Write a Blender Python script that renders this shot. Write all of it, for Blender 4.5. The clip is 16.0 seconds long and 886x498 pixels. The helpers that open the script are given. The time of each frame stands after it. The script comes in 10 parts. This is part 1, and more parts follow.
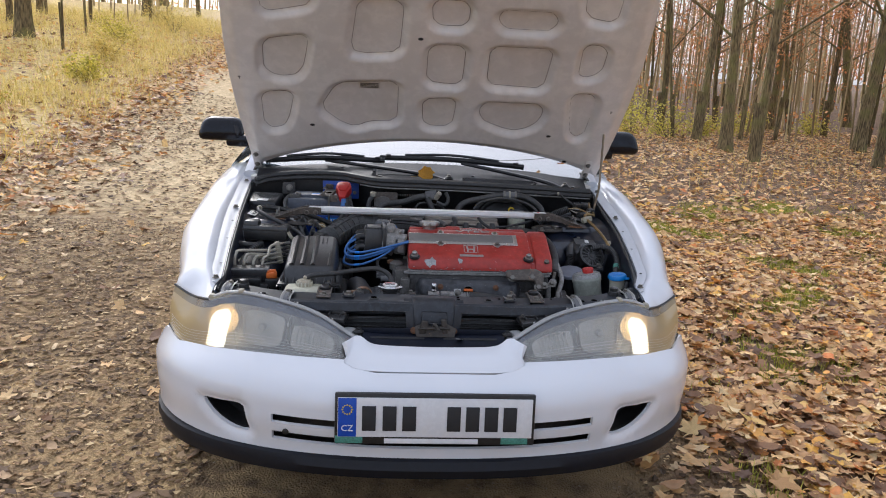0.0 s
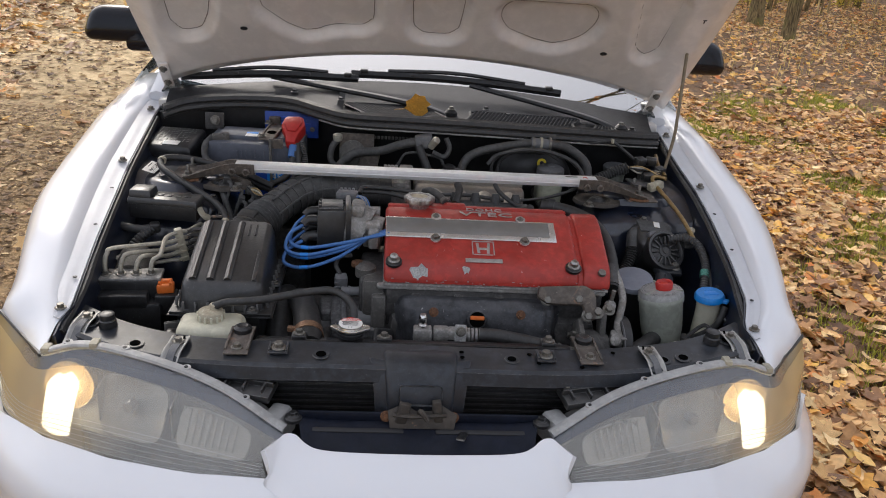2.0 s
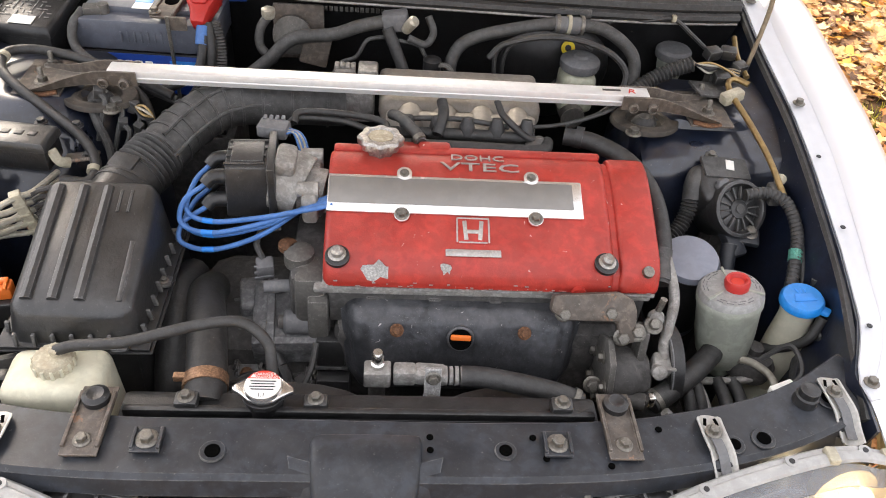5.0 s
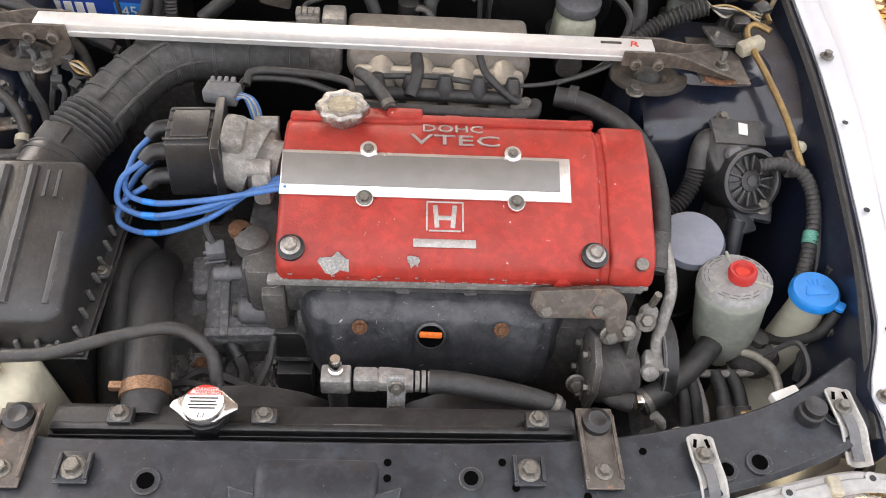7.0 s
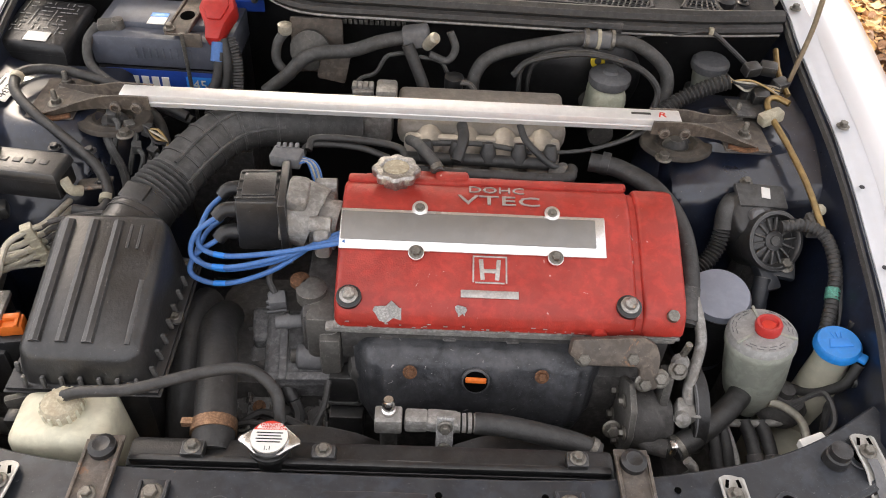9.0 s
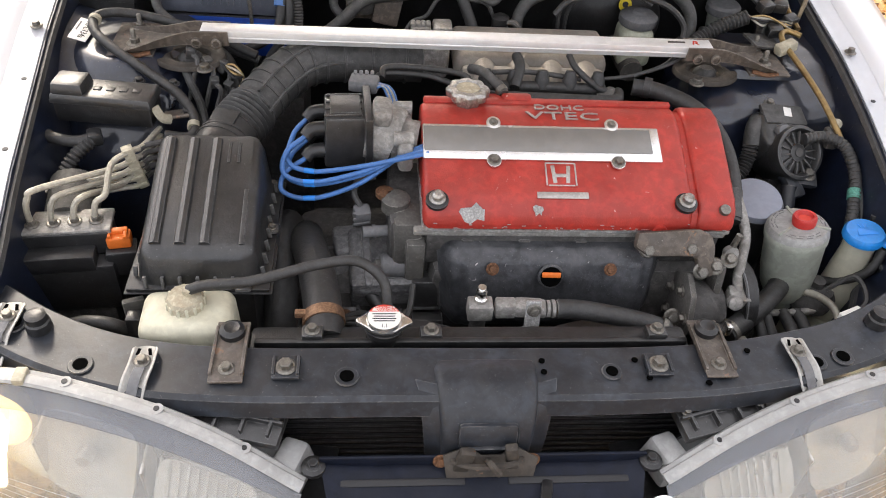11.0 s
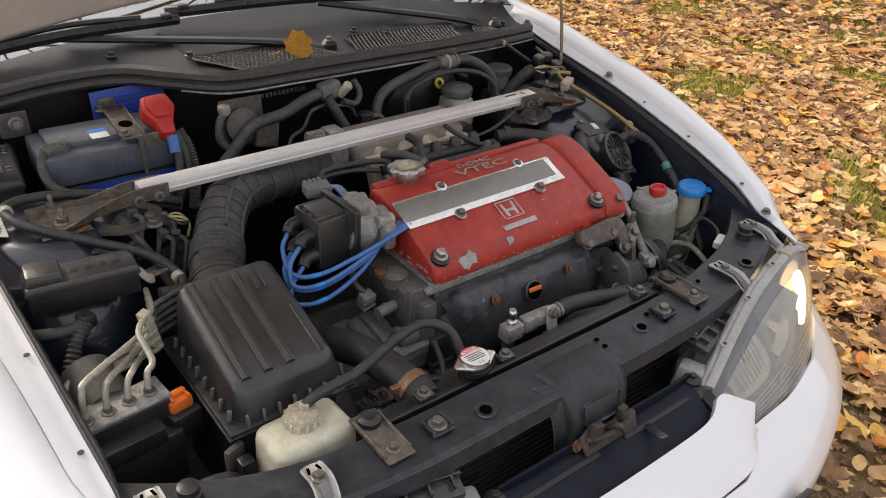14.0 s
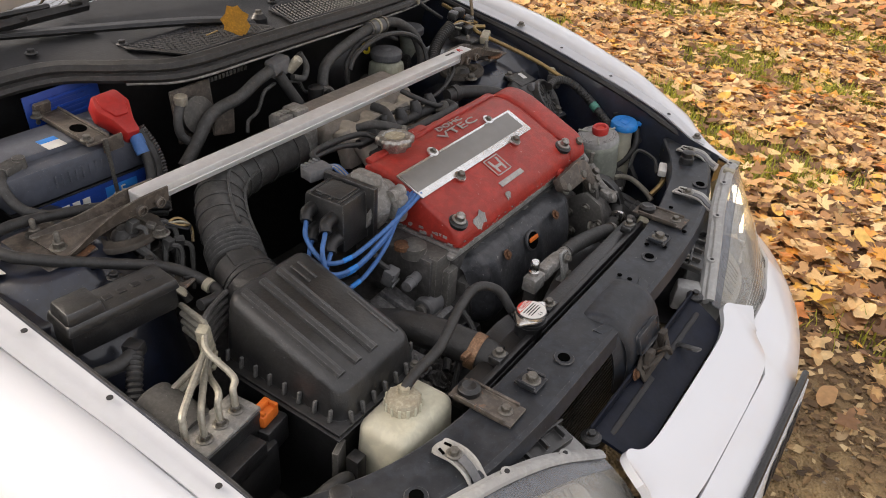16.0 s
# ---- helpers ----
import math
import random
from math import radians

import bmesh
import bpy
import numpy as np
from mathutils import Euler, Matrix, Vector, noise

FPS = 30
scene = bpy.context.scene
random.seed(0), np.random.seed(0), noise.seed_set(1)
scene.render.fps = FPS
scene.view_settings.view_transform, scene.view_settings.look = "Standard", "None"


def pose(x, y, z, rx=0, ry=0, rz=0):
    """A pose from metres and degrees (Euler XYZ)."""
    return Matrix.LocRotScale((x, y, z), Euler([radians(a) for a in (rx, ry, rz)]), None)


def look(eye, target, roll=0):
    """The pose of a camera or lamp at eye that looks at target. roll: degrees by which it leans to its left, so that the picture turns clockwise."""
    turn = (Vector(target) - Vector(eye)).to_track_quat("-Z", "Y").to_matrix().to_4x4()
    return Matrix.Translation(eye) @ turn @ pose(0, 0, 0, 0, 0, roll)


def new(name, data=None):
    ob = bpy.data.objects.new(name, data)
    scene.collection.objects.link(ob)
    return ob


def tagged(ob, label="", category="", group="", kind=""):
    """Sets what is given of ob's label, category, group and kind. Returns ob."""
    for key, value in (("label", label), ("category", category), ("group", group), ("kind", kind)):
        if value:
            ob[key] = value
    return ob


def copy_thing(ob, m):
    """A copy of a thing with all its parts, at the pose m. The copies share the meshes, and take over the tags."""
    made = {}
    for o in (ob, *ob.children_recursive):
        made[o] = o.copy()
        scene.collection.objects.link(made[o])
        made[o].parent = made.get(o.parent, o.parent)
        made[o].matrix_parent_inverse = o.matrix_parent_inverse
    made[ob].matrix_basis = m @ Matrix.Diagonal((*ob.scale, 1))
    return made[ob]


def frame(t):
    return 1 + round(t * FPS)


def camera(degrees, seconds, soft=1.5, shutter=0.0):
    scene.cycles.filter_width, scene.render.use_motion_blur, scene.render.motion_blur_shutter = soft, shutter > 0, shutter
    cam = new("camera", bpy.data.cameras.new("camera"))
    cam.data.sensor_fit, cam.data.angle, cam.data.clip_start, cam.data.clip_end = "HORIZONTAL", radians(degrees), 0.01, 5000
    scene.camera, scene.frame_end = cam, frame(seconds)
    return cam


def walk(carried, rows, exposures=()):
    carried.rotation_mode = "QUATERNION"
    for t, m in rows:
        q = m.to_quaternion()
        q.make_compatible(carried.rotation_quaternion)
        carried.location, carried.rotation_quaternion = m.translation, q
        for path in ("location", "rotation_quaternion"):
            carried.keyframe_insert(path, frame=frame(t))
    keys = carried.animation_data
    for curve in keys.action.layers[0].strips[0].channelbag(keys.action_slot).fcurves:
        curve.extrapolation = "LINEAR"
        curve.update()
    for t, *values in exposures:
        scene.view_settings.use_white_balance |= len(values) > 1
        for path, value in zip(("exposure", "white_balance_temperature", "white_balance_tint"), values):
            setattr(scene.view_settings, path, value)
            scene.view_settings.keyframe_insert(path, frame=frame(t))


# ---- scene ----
cam = camera(59.0, 16.0, soft=1.0)
PATH = [
    (0, (-0.141, -1.891, 1.373), (0.002, 0.05, 0.916), 2.5),
    (0.5, (-0.161, -1.602, 1.39), (-0.01, 0.32, 0.858), 2.8),
    (1, (-0.127, -1.34, 1.391), (0.024, 0.559, 0.782), 2.5),
    (1.5, (-0.08, -1.094, 1.423), (0.073, 0.762, 0.693), 3.2),
    (2, (-0.079, -0.878, 1.426), (0.081, 0.954, 0.638), 4.2),
    (2.5, (-0.086, -0.685, 1.452), (0.084, 1.081, 0.53), 3.6),
    (3, (-0.032, -0.515, 1.463), (0.134, 1.203, 0.453), 4.3),
    (3.5, (0.004, -0.398, 1.473), (0.174, 1.278, 0.395), 5.7),
    (4, (-0.005, -0.341, 1.47), (0.163, 1.281, 0.312), 5.5),
    (4.2, (-0.013, -0.323, 1.479), (0.15, 1.276, 0.289), 5.3),
    (6.3, (0.068, -0.043, 1.48), (0.209, 1.327, 0.03), 6.3),
    (6.5, (0.069, -0.036, 1.481), (0.202, 1.316, 0.013), 5.8),
    (7, (0.076, -0.04, 1.489), (0.2, 1.275, -0.013), 5.6),
    (7.5, (0.067, -0.064, 1.514), (0.178, 1.302, 0.058), 5.5),
    (8, (0.06, -0.092, 1.533), (0.153, 1.345, 0.145), 5.0),
    (8.5, (0.048, -0.105, 1.535), (0.114, 1.342, 0.157), 4.1),
    (9, (0.042, -0.114, 1.533), (0.101, 1.33, 0.15), 3.9),
    (9.5, (0.035, -0.125, 1.528), (0.092, 1.304, 0.131), 4.2),
    (10, (0.012, -0.15, 1.513), (0.07, 1.264, 0.1), 4.9),
    (10.2, (-0.02, -0.166, 1.501), (0.047, 1.244, 0.084), 5.2),
    (12.3, (-0.428, -0.461, 1.474), (0.165, 1.068, 0.33), 6.3),
    (12.5, (-0.492, -0.459, 1.473), (0.168, 1.06, 0.351), 6.9),
    (13, (-0.665, -0.42, 1.463), (0.16, 1.052, 0.39), 5.5),
    (13.5, (-0.723, -0.348, 1.451), (0.215, 1.072, 0.401), 5.9),
    (14, (-0.745, -0.26, 1.457), (0.335, 1.056, 0.408), 3.6),
    (14.5, (-0.789, -0.171, 1.458), (0.396, 1.019, 0.372), 5.4),
    (15, (-0.898, -0.049, 1.454), (0.387, 1.031, 0.368), 4.2),
    (15.5, (-0.98, 0.013, 1.445), (0.374, 0.991, 0.345), 3.0),
    (16, (-1.002, 0.013, 1.445), (0.404, 0.908, 0.339), 4.3),
]
walk(cam, [(t, look(eye, target, roll)) for t, eye, target, roll in PATH], exposures=[(0, -0.22, 5450, 10), (1.5, -0.20, 5650, 10), (2.5, -0.22, 6150, 10), (3, -0.14, 6200, 10), (3.5, 0.42, 6400, 10), (7, 1.18, 6450, 10), (8, 0.88, 6600, 10), (9, 0.84, 6600, 10), (10.2, 1.05, 6350, 10), (12.5, 0.08, 6400, 10), (13.5, -0.03, 6460, 10), (14.5, 0.20, 6480, 10), (16, 0.12, 6560, 10)])

# ---- world, sun ----
SUN_DIR = Vector((-0.30, 0.74, 0.60)).normalized()      # towards the low autumn sun: behind the car, over the track
world = bpy.data.worlds.new("sky")
scene.world = world
world.use_nodes = True
wn, wl = world.node_tree.nodes, world.node_tree.links
sky = wn.new("ShaderNodeTexSky")
sky.sky_type = "NISHITA"
sky.sun_disc = False
sky.sun_elevation = math.asin(SUN_DIR.z)
sky.sun_rotation = math.atan2(SUN_DIR.x, SUN_DIR.y)
sky.air_density, sky.dust_density, sky.ozone_density = 0.7, 6.0, 0.4
veil = wn.new("ShaderNodeMix")                            # a thin white veil of cloud over the whole sky
veil.data_type, veil.blend_type = "RGBA", "ADD"
veil.inputs[0].default_value = 1.0
veil.inputs[7].default_value = (5.75, 5.35, 4.95, 1)
wl.new(sky.outputs["Color"], veil.inputs[6])
wl.new(veil.outputs[2], wn["Background"].inputs["Color"])
wn["Background"].inputs["Strength"].default_value = 0.15
sun = new("sun", bpy.data.lights.new("sun", "SUN"))
sun.data.energy, sun.data.angle, sun.data.color = 1.35, radians(7), (1.0, 0.90, 0.74)
sun.matrix_world = look(SUN_DIR * 60, (0, 0, 0))


# ---- materials ----
def material(name, base, rough=0.5, metal=0.0, var=0.2, scale=9.0, bump=0.15, fine=90.0, dust=0.0,
             dust_color=(0.235, 0.232, 0.230), coat=0.0, coat_rough=0.05, chips=None, depth=0.004, spec=0.5, island=0.0, rvar=0.15, wear=None):
    """A paint, metal or plastic with stains at two scales, fine relief, and settled dust."""
    if max(base) < 0.06:
        dust = dust * 0.6
    m = bpy.data.materials.new(name)
    m.use_nodes = True
    n, l = m.node_tree.nodes, m.node_tree.links
    p = n["Principled BSDF"]
    p.inputs["Metallic"].default_value = metal
    p.inputs["Coat Weight"].default_value = coat
    p.inputs["Coat Roughness"].default_value = coat_rough
    p.inputs["Specular IOR Level"].default_value = spec
    tc = n.new("ShaderNodeTexCoord")

    def noise_tex(s, detail, distortion=0.0):
        t = n.new("ShaderNodeTexNoise")
        t.inputs["Scale"].default_value, t.inputs["Detail"].default_value = s, detail
        t.inputs["Distortion"].default_value = distortion
        t.inputs["Roughness"].default_value = 0.62
        l.new(tc.outputs["Object"], t.inputs["Vector"])
        return t.outputs["Fac"]

    def ramp(fac, a, b):
        r = n.new("ShaderNodeMapRange")
        r.inputs["From Min"].default_value, r.inputs["From Max"].default_value = a, b
        l.new(fac, r.inputs["Value"])
        return r.outputs["Result"]

    def mix(fac, a, b):
        x = n.new("ShaderNodeMix")
        x.data_type = "RGBA"
        for sock, v in ((x.inputs[0], fac), (x.inputs[6], a), (x.inputs[7], b)):
            if isinstance(v, (int, float)):
                sock.default_value = v
            elif isinstance(v, tuple):
                sock.default_value = (*v, 1)
            else:
                l.new(v, sock)
        return x.outputs[2]

    big, small = noise_tex(scale, 5.0, 0.4), noise_tex(fine, 3.0)
    dark = tuple(c * (1 - var) for c in base)
    light = tuple(min(1.0, c * (1 + var * 0.7)) for c in base)
    color = mix(ramp(big, 0.3, 0.7), dark, light)
    color = mix(ramp(small, 0.35, 0.75), color, mix(0.25 * min(1, var * 2), color, tuple(c * 0.55 for c in base)))
    if island:
        g = n.new("ShaderNodeNewGeometry")
        hsv = n.new("ShaderNodeHueSaturation")
        l.new(color, hsv.inputs["Color"])
        l.new(ramp(g.outputs["Random Per Island"], 0, 1), hsv.inputs["Value"])
        hsv.inputs["Value"].default_value = 1
        mr = n.new("ShaderNodeMapRange")
        mr.inputs["To Min"].default_value, mr.inputs["To Max"].default_value = 1 - island, 1 + island
        l.new(g.outputs["Random Per Island"], mr.inputs["Value"])
        l.new(mr.outputs["Result"], hsv.inputs["Value"])
        color = hsv.outputs["Color"]
    grime = ramp(noise_tex(scale * 5.5, 10.0, 0.3), 0.46, 0.60)
    color = mix(grime, mix(min(0.75, var * 1.6), color, tuple(c * 0.35 for c in base)), color)
    rfac = n.new("ShaderNodeMapRange")
    rfac.inputs["To Min"].default_value = max(0.02, rough - rvar * rough)
    rfac.inputs["To Max"].default_value = min(1.0, rough + rvar)
    l.new(big, rfac.inputs["Value"])
    rout = rfac.outputs["Result"]
    if chips:
        mask = ramp(noise_tex(chips[1], 6.0, 0.8), chips[2], chips[2] + 0.03)
        color = mix(mask, color, chips[0])
    if dust:
        geo = n.new("ShaderNodeNewGeometry")
        sep = n.new("ShaderNodeSeparateXYZ")
        l.new(geo.outputs["Normal"], sep.inputs["Vector"])
        mul = n.new("ShaderNodeMath")
        mul.operation = "MULTIPLY"
        l.new(ramp(sep.outputs["Z"], -0.4, 0.9), mul.inputs[0])
        l.new(ramp(noise_tex(scale * 2.3, 7.0, 0.6), 0.35, 0.8), mul.inputs[1])
        mul2 = n.new("ShaderNodeMath")
        mul2.operation = "MULTIPLY"
        l.new(mul.outputs[0], mul2.inputs[0])
        mul2.inputs[1].default_value = dust
        color = mix(mul2.outputs[0], color, dust_color)
        color = mix(ramp(noise_tex(620.0, 2.0), 0.66, 0.74), color, mix(min(0.6, dust * 1.6), color, dust_color))
        add = n.new("ShaderNodeMath")
        add.operation, add.use_clamp = "ADD", True
        l.new(rout, add.inputs[0])
        l.new(mul2.outputs[0], add.inputs[1])
        rout = add.outputs[0]
    if wear:                                        # edges rubbed pale: colour, amount
        bev, ge, dot = n.new("ShaderNodeBevel"), n.new("ShaderNodeNewGeometry"), n.new("ShaderNodeVectorMath")
        bev.samples = 4
        bev.inputs["Radius"].default_value = 0.0022
        dot.operation = "DOT_PRODUCT"
        l.new(bev.outputs["Normal"], dot.inputs[0])
        l.new(ge.outputs["Normal"], dot.inputs[1])
        rub = n.new("ShaderNodeMath")
        rub.operation = "MULTIPLY"
        l.new(ramp(dot.outputs["Value"], 0.985, 0.90), rub.inputs[0])
        l.new(ramp(noise_tex(70.0, 6.0), 0.36, 0.62), rub.inputs[1])
        amount = n.new("ShaderNodeMath")
        amount.operation = "MULTIPLY"
        l.new(rub.outputs[0], amount.inputs[0])
        amount.inputs[1].default_value = wear[1]
        color = mix(amount.outputs[0], color, wear[0])
        specks = ramp(noise_tex(260.0, 3.0, 0.5), 0.69, 0.72)
        color = mix(specks, color, mix(0.45, color, wear[0]))
    l.new(color, p.inputs["Base Color"])
    l.new(rout, p.inputs["Roughness"])
    if bump:
        b = n.new("ShaderNodeBump")
        b.inputs["Strength"].default_value, b.inputs["Distance"].default_value = bump, depth
        l.new(small, b.inputs["Height"])
        l.new(b.outputs["Normal"], p.inputs["Normal"])
    return m


def glowing(name, color, strength):
    m = bpy.data.materials.new(name)
    m.use_nodes = True
    p = m.node_tree.nodes["Principled BSDF"]
    p.inputs["Base Color"].default_value = (*color, 1)
    p.inputs["Emission Color"].default_value = (*color, 1)
    p.inputs["Emission Strength"].default_value = strength
    return m


def clear(name, color, rough, ior=1.45, solid=0.0, haze=(0.5, 0.45, 0.3), aged=None):
    """Thin see-through glass or plastic: a clear sheet mixed with a hazy skin."""
    m = bpy.data.materials.new(name)
    m.use_nodes = True
    n, l = m.node_tree.nodes, m.node_tree.links
    p = n["Principled BSDF"]
    p.inputs["Base Color"].default_value = (*haze, 1)
    p.inputs["Roughness"].default_value = rough
    p.inputs["IOR"].default_value = ior
    tr = n.new("ShaderNodeBsdfTransparent")
    tr.inputs["Color"].default_value = (*color, 1)
    gl = n.new("ShaderNodeBsdfGlossy")
    gl.inputs["Roughness"].default_value = rough
    lw, pw, sc = n.new("ShaderNodeLayerWeight"), n.new("ShaderNodeMath"), n.new("ShaderNodeMapRange")
    lw.inputs["Blend"].default_value = 0.5
    pw.operation = "POWER"
    pw.inputs[1].default_value = 5.0
    l.new(lw.outputs["Facing"], pw.inputs[0])
    sc.inputs["To Min"].default_value, sc.inputs["To Max"].default_value = ((ior - 1) / (ior + 1)) ** 2, 1.0
    l.new(pw.outputs[0], sc.inputs["Value"])
    m1 = n.new("ShaderNodeMixShader")
    l.new(sc.outputs["Result"], m1.inputs[0])
    l.new(tr.outputs[0], m1.inputs[1])
    l.new(gl.outputs[0], m1.inputs[2])
    m2 = n.new("ShaderNodeMixShader")
    tc, ns = n.new("ShaderNodeTexCoord"), n.new("ShaderNodeTexNoise")
    ns.inputs["Scale"].default_value, ns.inputs["Detail"].default_value = 7.0, 5.0
    l.new(tc.outputs["Object"], ns.inputs["Vector"])
    mr = n.new("ShaderNodeMapRange")
    mr.inputs["To Min"].default_value, mr.inputs["To Max"].default_value = solid * 0.6, min(1.0, solid * 1.4)
    l.new(ns.outputs["Fac"], mr.inputs["Value"])
    fac = mr.outputs["Result"]
    if aged:                                        # yellowed towards the car's corners: from, to, colour, thickness
        sp, ab, rg, mx, fm = (n.new(k) for k in ("ShaderNodeSeparateXYZ", "ShaderNodeMath", "ShaderNodeMapRange", "ShaderNodeMix", "ShaderNodeMix"))
        l.new(tc.outputs["Object"], sp.inputs[0])
        ab.operation = "ABSOLUTE"
        l.new(sp.outputs["X"], ab.inputs[0])
        rg.inputs["From Min"].default_value, rg.inputs["From Max"].default_value = aged[0], aged[1]
        l.new(ab.outputs[0], rg.inputs["Value"])
        mx.data_type = "RGBA"
        l.new(rg.outputs["Result"], mx.inputs[0])
        mx.inputs[6].default_value, mx.inputs[7].default_value = (*haze, 1), (*aged[2], 1)
        l.new(mx.outputs[2], p.inputs["Base Color"])
        l.new(rg.outputs["Result"], fm.inputs[0])
        l.new(fac, fm.inputs[2])
        fm.inputs[3].default_value = aged[3]
        fac = fm.outputs[0]
    l.new(fac, m2.inputs[0])
    l.new(m1.outputs[0], m2.inputs[1])
    l.new(p.outputs[0], m2.inputs[2])
    l.new(m2.outputs[0], n["Material Output"].inputs["Surface"])
    return m


WHITE = material("white_car_paint", (0.73, 0.74, 0.77), 0.22, var=0.0, scale=3, bump=0.0, coat=0.6, rvar=0.05)
WHITE_IN = material("white_underside_paint", (0.70, 0.675, 0.645), 0.30, coat=0.3, coat_rough=0.15, var=0.08, scale=4, bump=0.06, dust=0.25, dust_color=(0.5, 0.45, 0.38))
FLANGE = material("grey_white_primer_paint", (0.58, 0.59, 0.62), 0.4, var=0.03, scale=8, bump=0.02, dust=0.1, dust_color=(0.45, 0.42, 0.38))
RECESS = material("greyish_panel_paint", (0.60, 0.56, 0.51), 0.55, var=0.07, scale=5, bump=0.1, fine=140)
LINEGREY = material("dark_grey_line", (0.20, 0.18, 0.16), 0.7)
SEAL = material("dark_sealer", (0.06, 0.055, 0.05), 0.7)
BLACK = material("black_plastic", (0.020, 0.020, 0.021), 0.30, var=0.35, scale=14, bump=0.15, fine=220, dust=0.10, wear=((0.16, 0.16, 0.16), 0.55))
MATT = material("worn_black_plastic", (0.023, 0.023, 0.0235), 0.36, coat=0.45, coat_rough=0.3, var=0.4, scale=10, bump=0.24, fine=160, dust=0.17, wear=((0.22, 0.22, 0.22), 0.75))
RUBBER = material("black_rubber_hose", (0.033, 0.0325, 0.032), 0.45, var=0.3, scale=20, bump=0.22, fine=120, dust=0.22, wear=((0.17, 0.165, 0.16), 0.5))
HOSE_GREY = material("dusty_grey_hose", (0.060, 0.059, 0.057), 0.52, var=0.35, scale=18, bump=0.2, dust=0.42, wear=((0.20, 0.195, 0.19), 0.7))
BAYPAINT = material("dark_blue_black_paint", (0.011, 0.017, 0.036), 0.24, var=0.4, scale=7, bump=0.05, dust=0.11, dust_color=(0.20, 0.17, 0.14), coat=0.6, wear=((0.26, 0.24, 0.21), 0.5))
BEAM = material("black_beam_paint", (0.023, 0.028, 0.038), 0.38, spec=0.45, var=0.45, scale=9, bump=0.08, dust=0.2, chips=((0.22, 0.12, 0.06), 13.0, 0.70), wear=((0.24, 0.23, 0.22), 0.6))
SOOT = material("grimy_dark_metal", (0.080, 0.076, 0.072), 0.6, var=0.5, scale=16, bump=0.5, fine=70, dust=0.45, dust_color=(0.19, 0.185, 0.185), wear=((0.26, 0.25, 0.24), 0.7))
GEARCAST = material("grimy_grey_casting", (0.225, 0.226, 0.232), 0.60, metal=0.25, var=0.4, scale=22, bump=0.45, fine=110, dust=0.5, dust_color=(0.16, 0.155, 0.15), chips=((0.22, 0.21, 0.20), 60.0, 0.66), wear=((0.40, 0.39, 0.37), 0.6))
GRILLE = material("dark_blue_plastic", (0.006, 0.009, 0.020), 0.50, spec=0.22, var=0.25, scale=10, bump=0.1, dust=0.06)
RED = material("worn_red_crackle_paint", (0.42, 0.032, 0.021), 0.36, var=0.22, scale=11, bump=0.4, fine=420, depth=0.0012, dust=0.12,
               dust_color=(0.46, 0.20, 0.16), chips=((0.62, 0.42, 0.38), 62.0, 0.675))
ALU = material("cast_aluminium", (0.42, 0.41, 0.39), 0.55, metal=0.55, var=0.3, scale=18, bump=0.5, fine=150, dust=0.45, dust_color=(0.22, 0.19, 0.16))
ALU_DIRTY = material("dirty_cast_aluminium", (0.15, 0.143, 0.132), 0.6, metal=0.4, var=0.22, scale=34, bump=0.22, fine=190, depth=0.002, dust=0.4, dust_color=(0.11, 0.105, 0.10), wear=((0.45, 0.43, 0.40), 0.7))
BRUSHED = material("brushed_grey_metal", (0.27, 0.262, 0.25), 0.45, metal=0.6, var=0.06, scale=6, bump=0.1, fine=500, depth=0.0006)
POLISHED = material("polished_aluminium", (0.80, 0.80, 0.80), 0.2, metal=0.9, var=0.06, scale=9, bump=0.05)
BAR = material("satin_silver_bar", (0.78, 0.78, 0.78), 0.36, metal=0.5, var=0.06, scale=12, bump=0.05, dust=0.15)
CHROME = material("chrome_cap", (0.75, 0.74, 0.72), 0.18, metal=1.0, var=0.15, scale=40, bump=0.1)
OILCAP = material("worn_bright_metal", (0.50, 0.48, 0.45), 0.30, metal=0.95, var=0.3, scale=50, bump=0.15, dust=0.25)
ZINC = material("zinc_bolt", (0.26, 0.245, 0.215), 0.4, metal=0.8, var=0.3, scale=60, bump=0.2, dust=0.3)
RUST = material("rusty_bolt", (0.20, 0.095, 0.045), 0.75, metal=0.2, var=0.5, scale=60, bump=0.6)
BRACKET = material("rust_stained_steel", (0.15, 0.122, 0.098), 0.6, metal=0.3, var=0.4, scale=15, bump=0.3, dust=0.4, chips=((0.24, 0.13, 0.075), 24.0, 0.64), wear=((0.42, 0.38, 0.33), 0.6))
SHIELD = material("sooty_heat_shield", (0.052, 0.055, 0.062), 0.38, metal=0.3, var=0.35, scale=13, bump=0.3, fine=120, dust=0.5, dust_color=(0.22, 0.22, 0.23), chips=((0.34, 0.33, 0.32), 130.0, 0.665), wear=((0.30, 0.29, 0.28), 0.5))
BLUEWIRE = material("blue_silicone_lead", (0.055, 0.17, 0.46), 0.45, var=0.15, scale=30, bump=0.1, dust=0.2)
BLUEBAND = material("bright_blue_band", (0.03, 0.25, 0.75), 0.4, var=0.1)
BLUE = material("blue_label", (0.01, 0.055, 0.33), 0.4, var=0.12, scale=14, bump=0.05, dust=0.12)
BLUECAP = material("light_blue_plastic", (0.01, 0.22, 0.66), 0.35, var=0.12, scale=20, bump=0.08, dust=0.12)
REDCAP = material("red_plastic", (0.50, 0.025, 0.02), 0.4, var=0.12, scale=20, bump=0.08, dust=0.15)
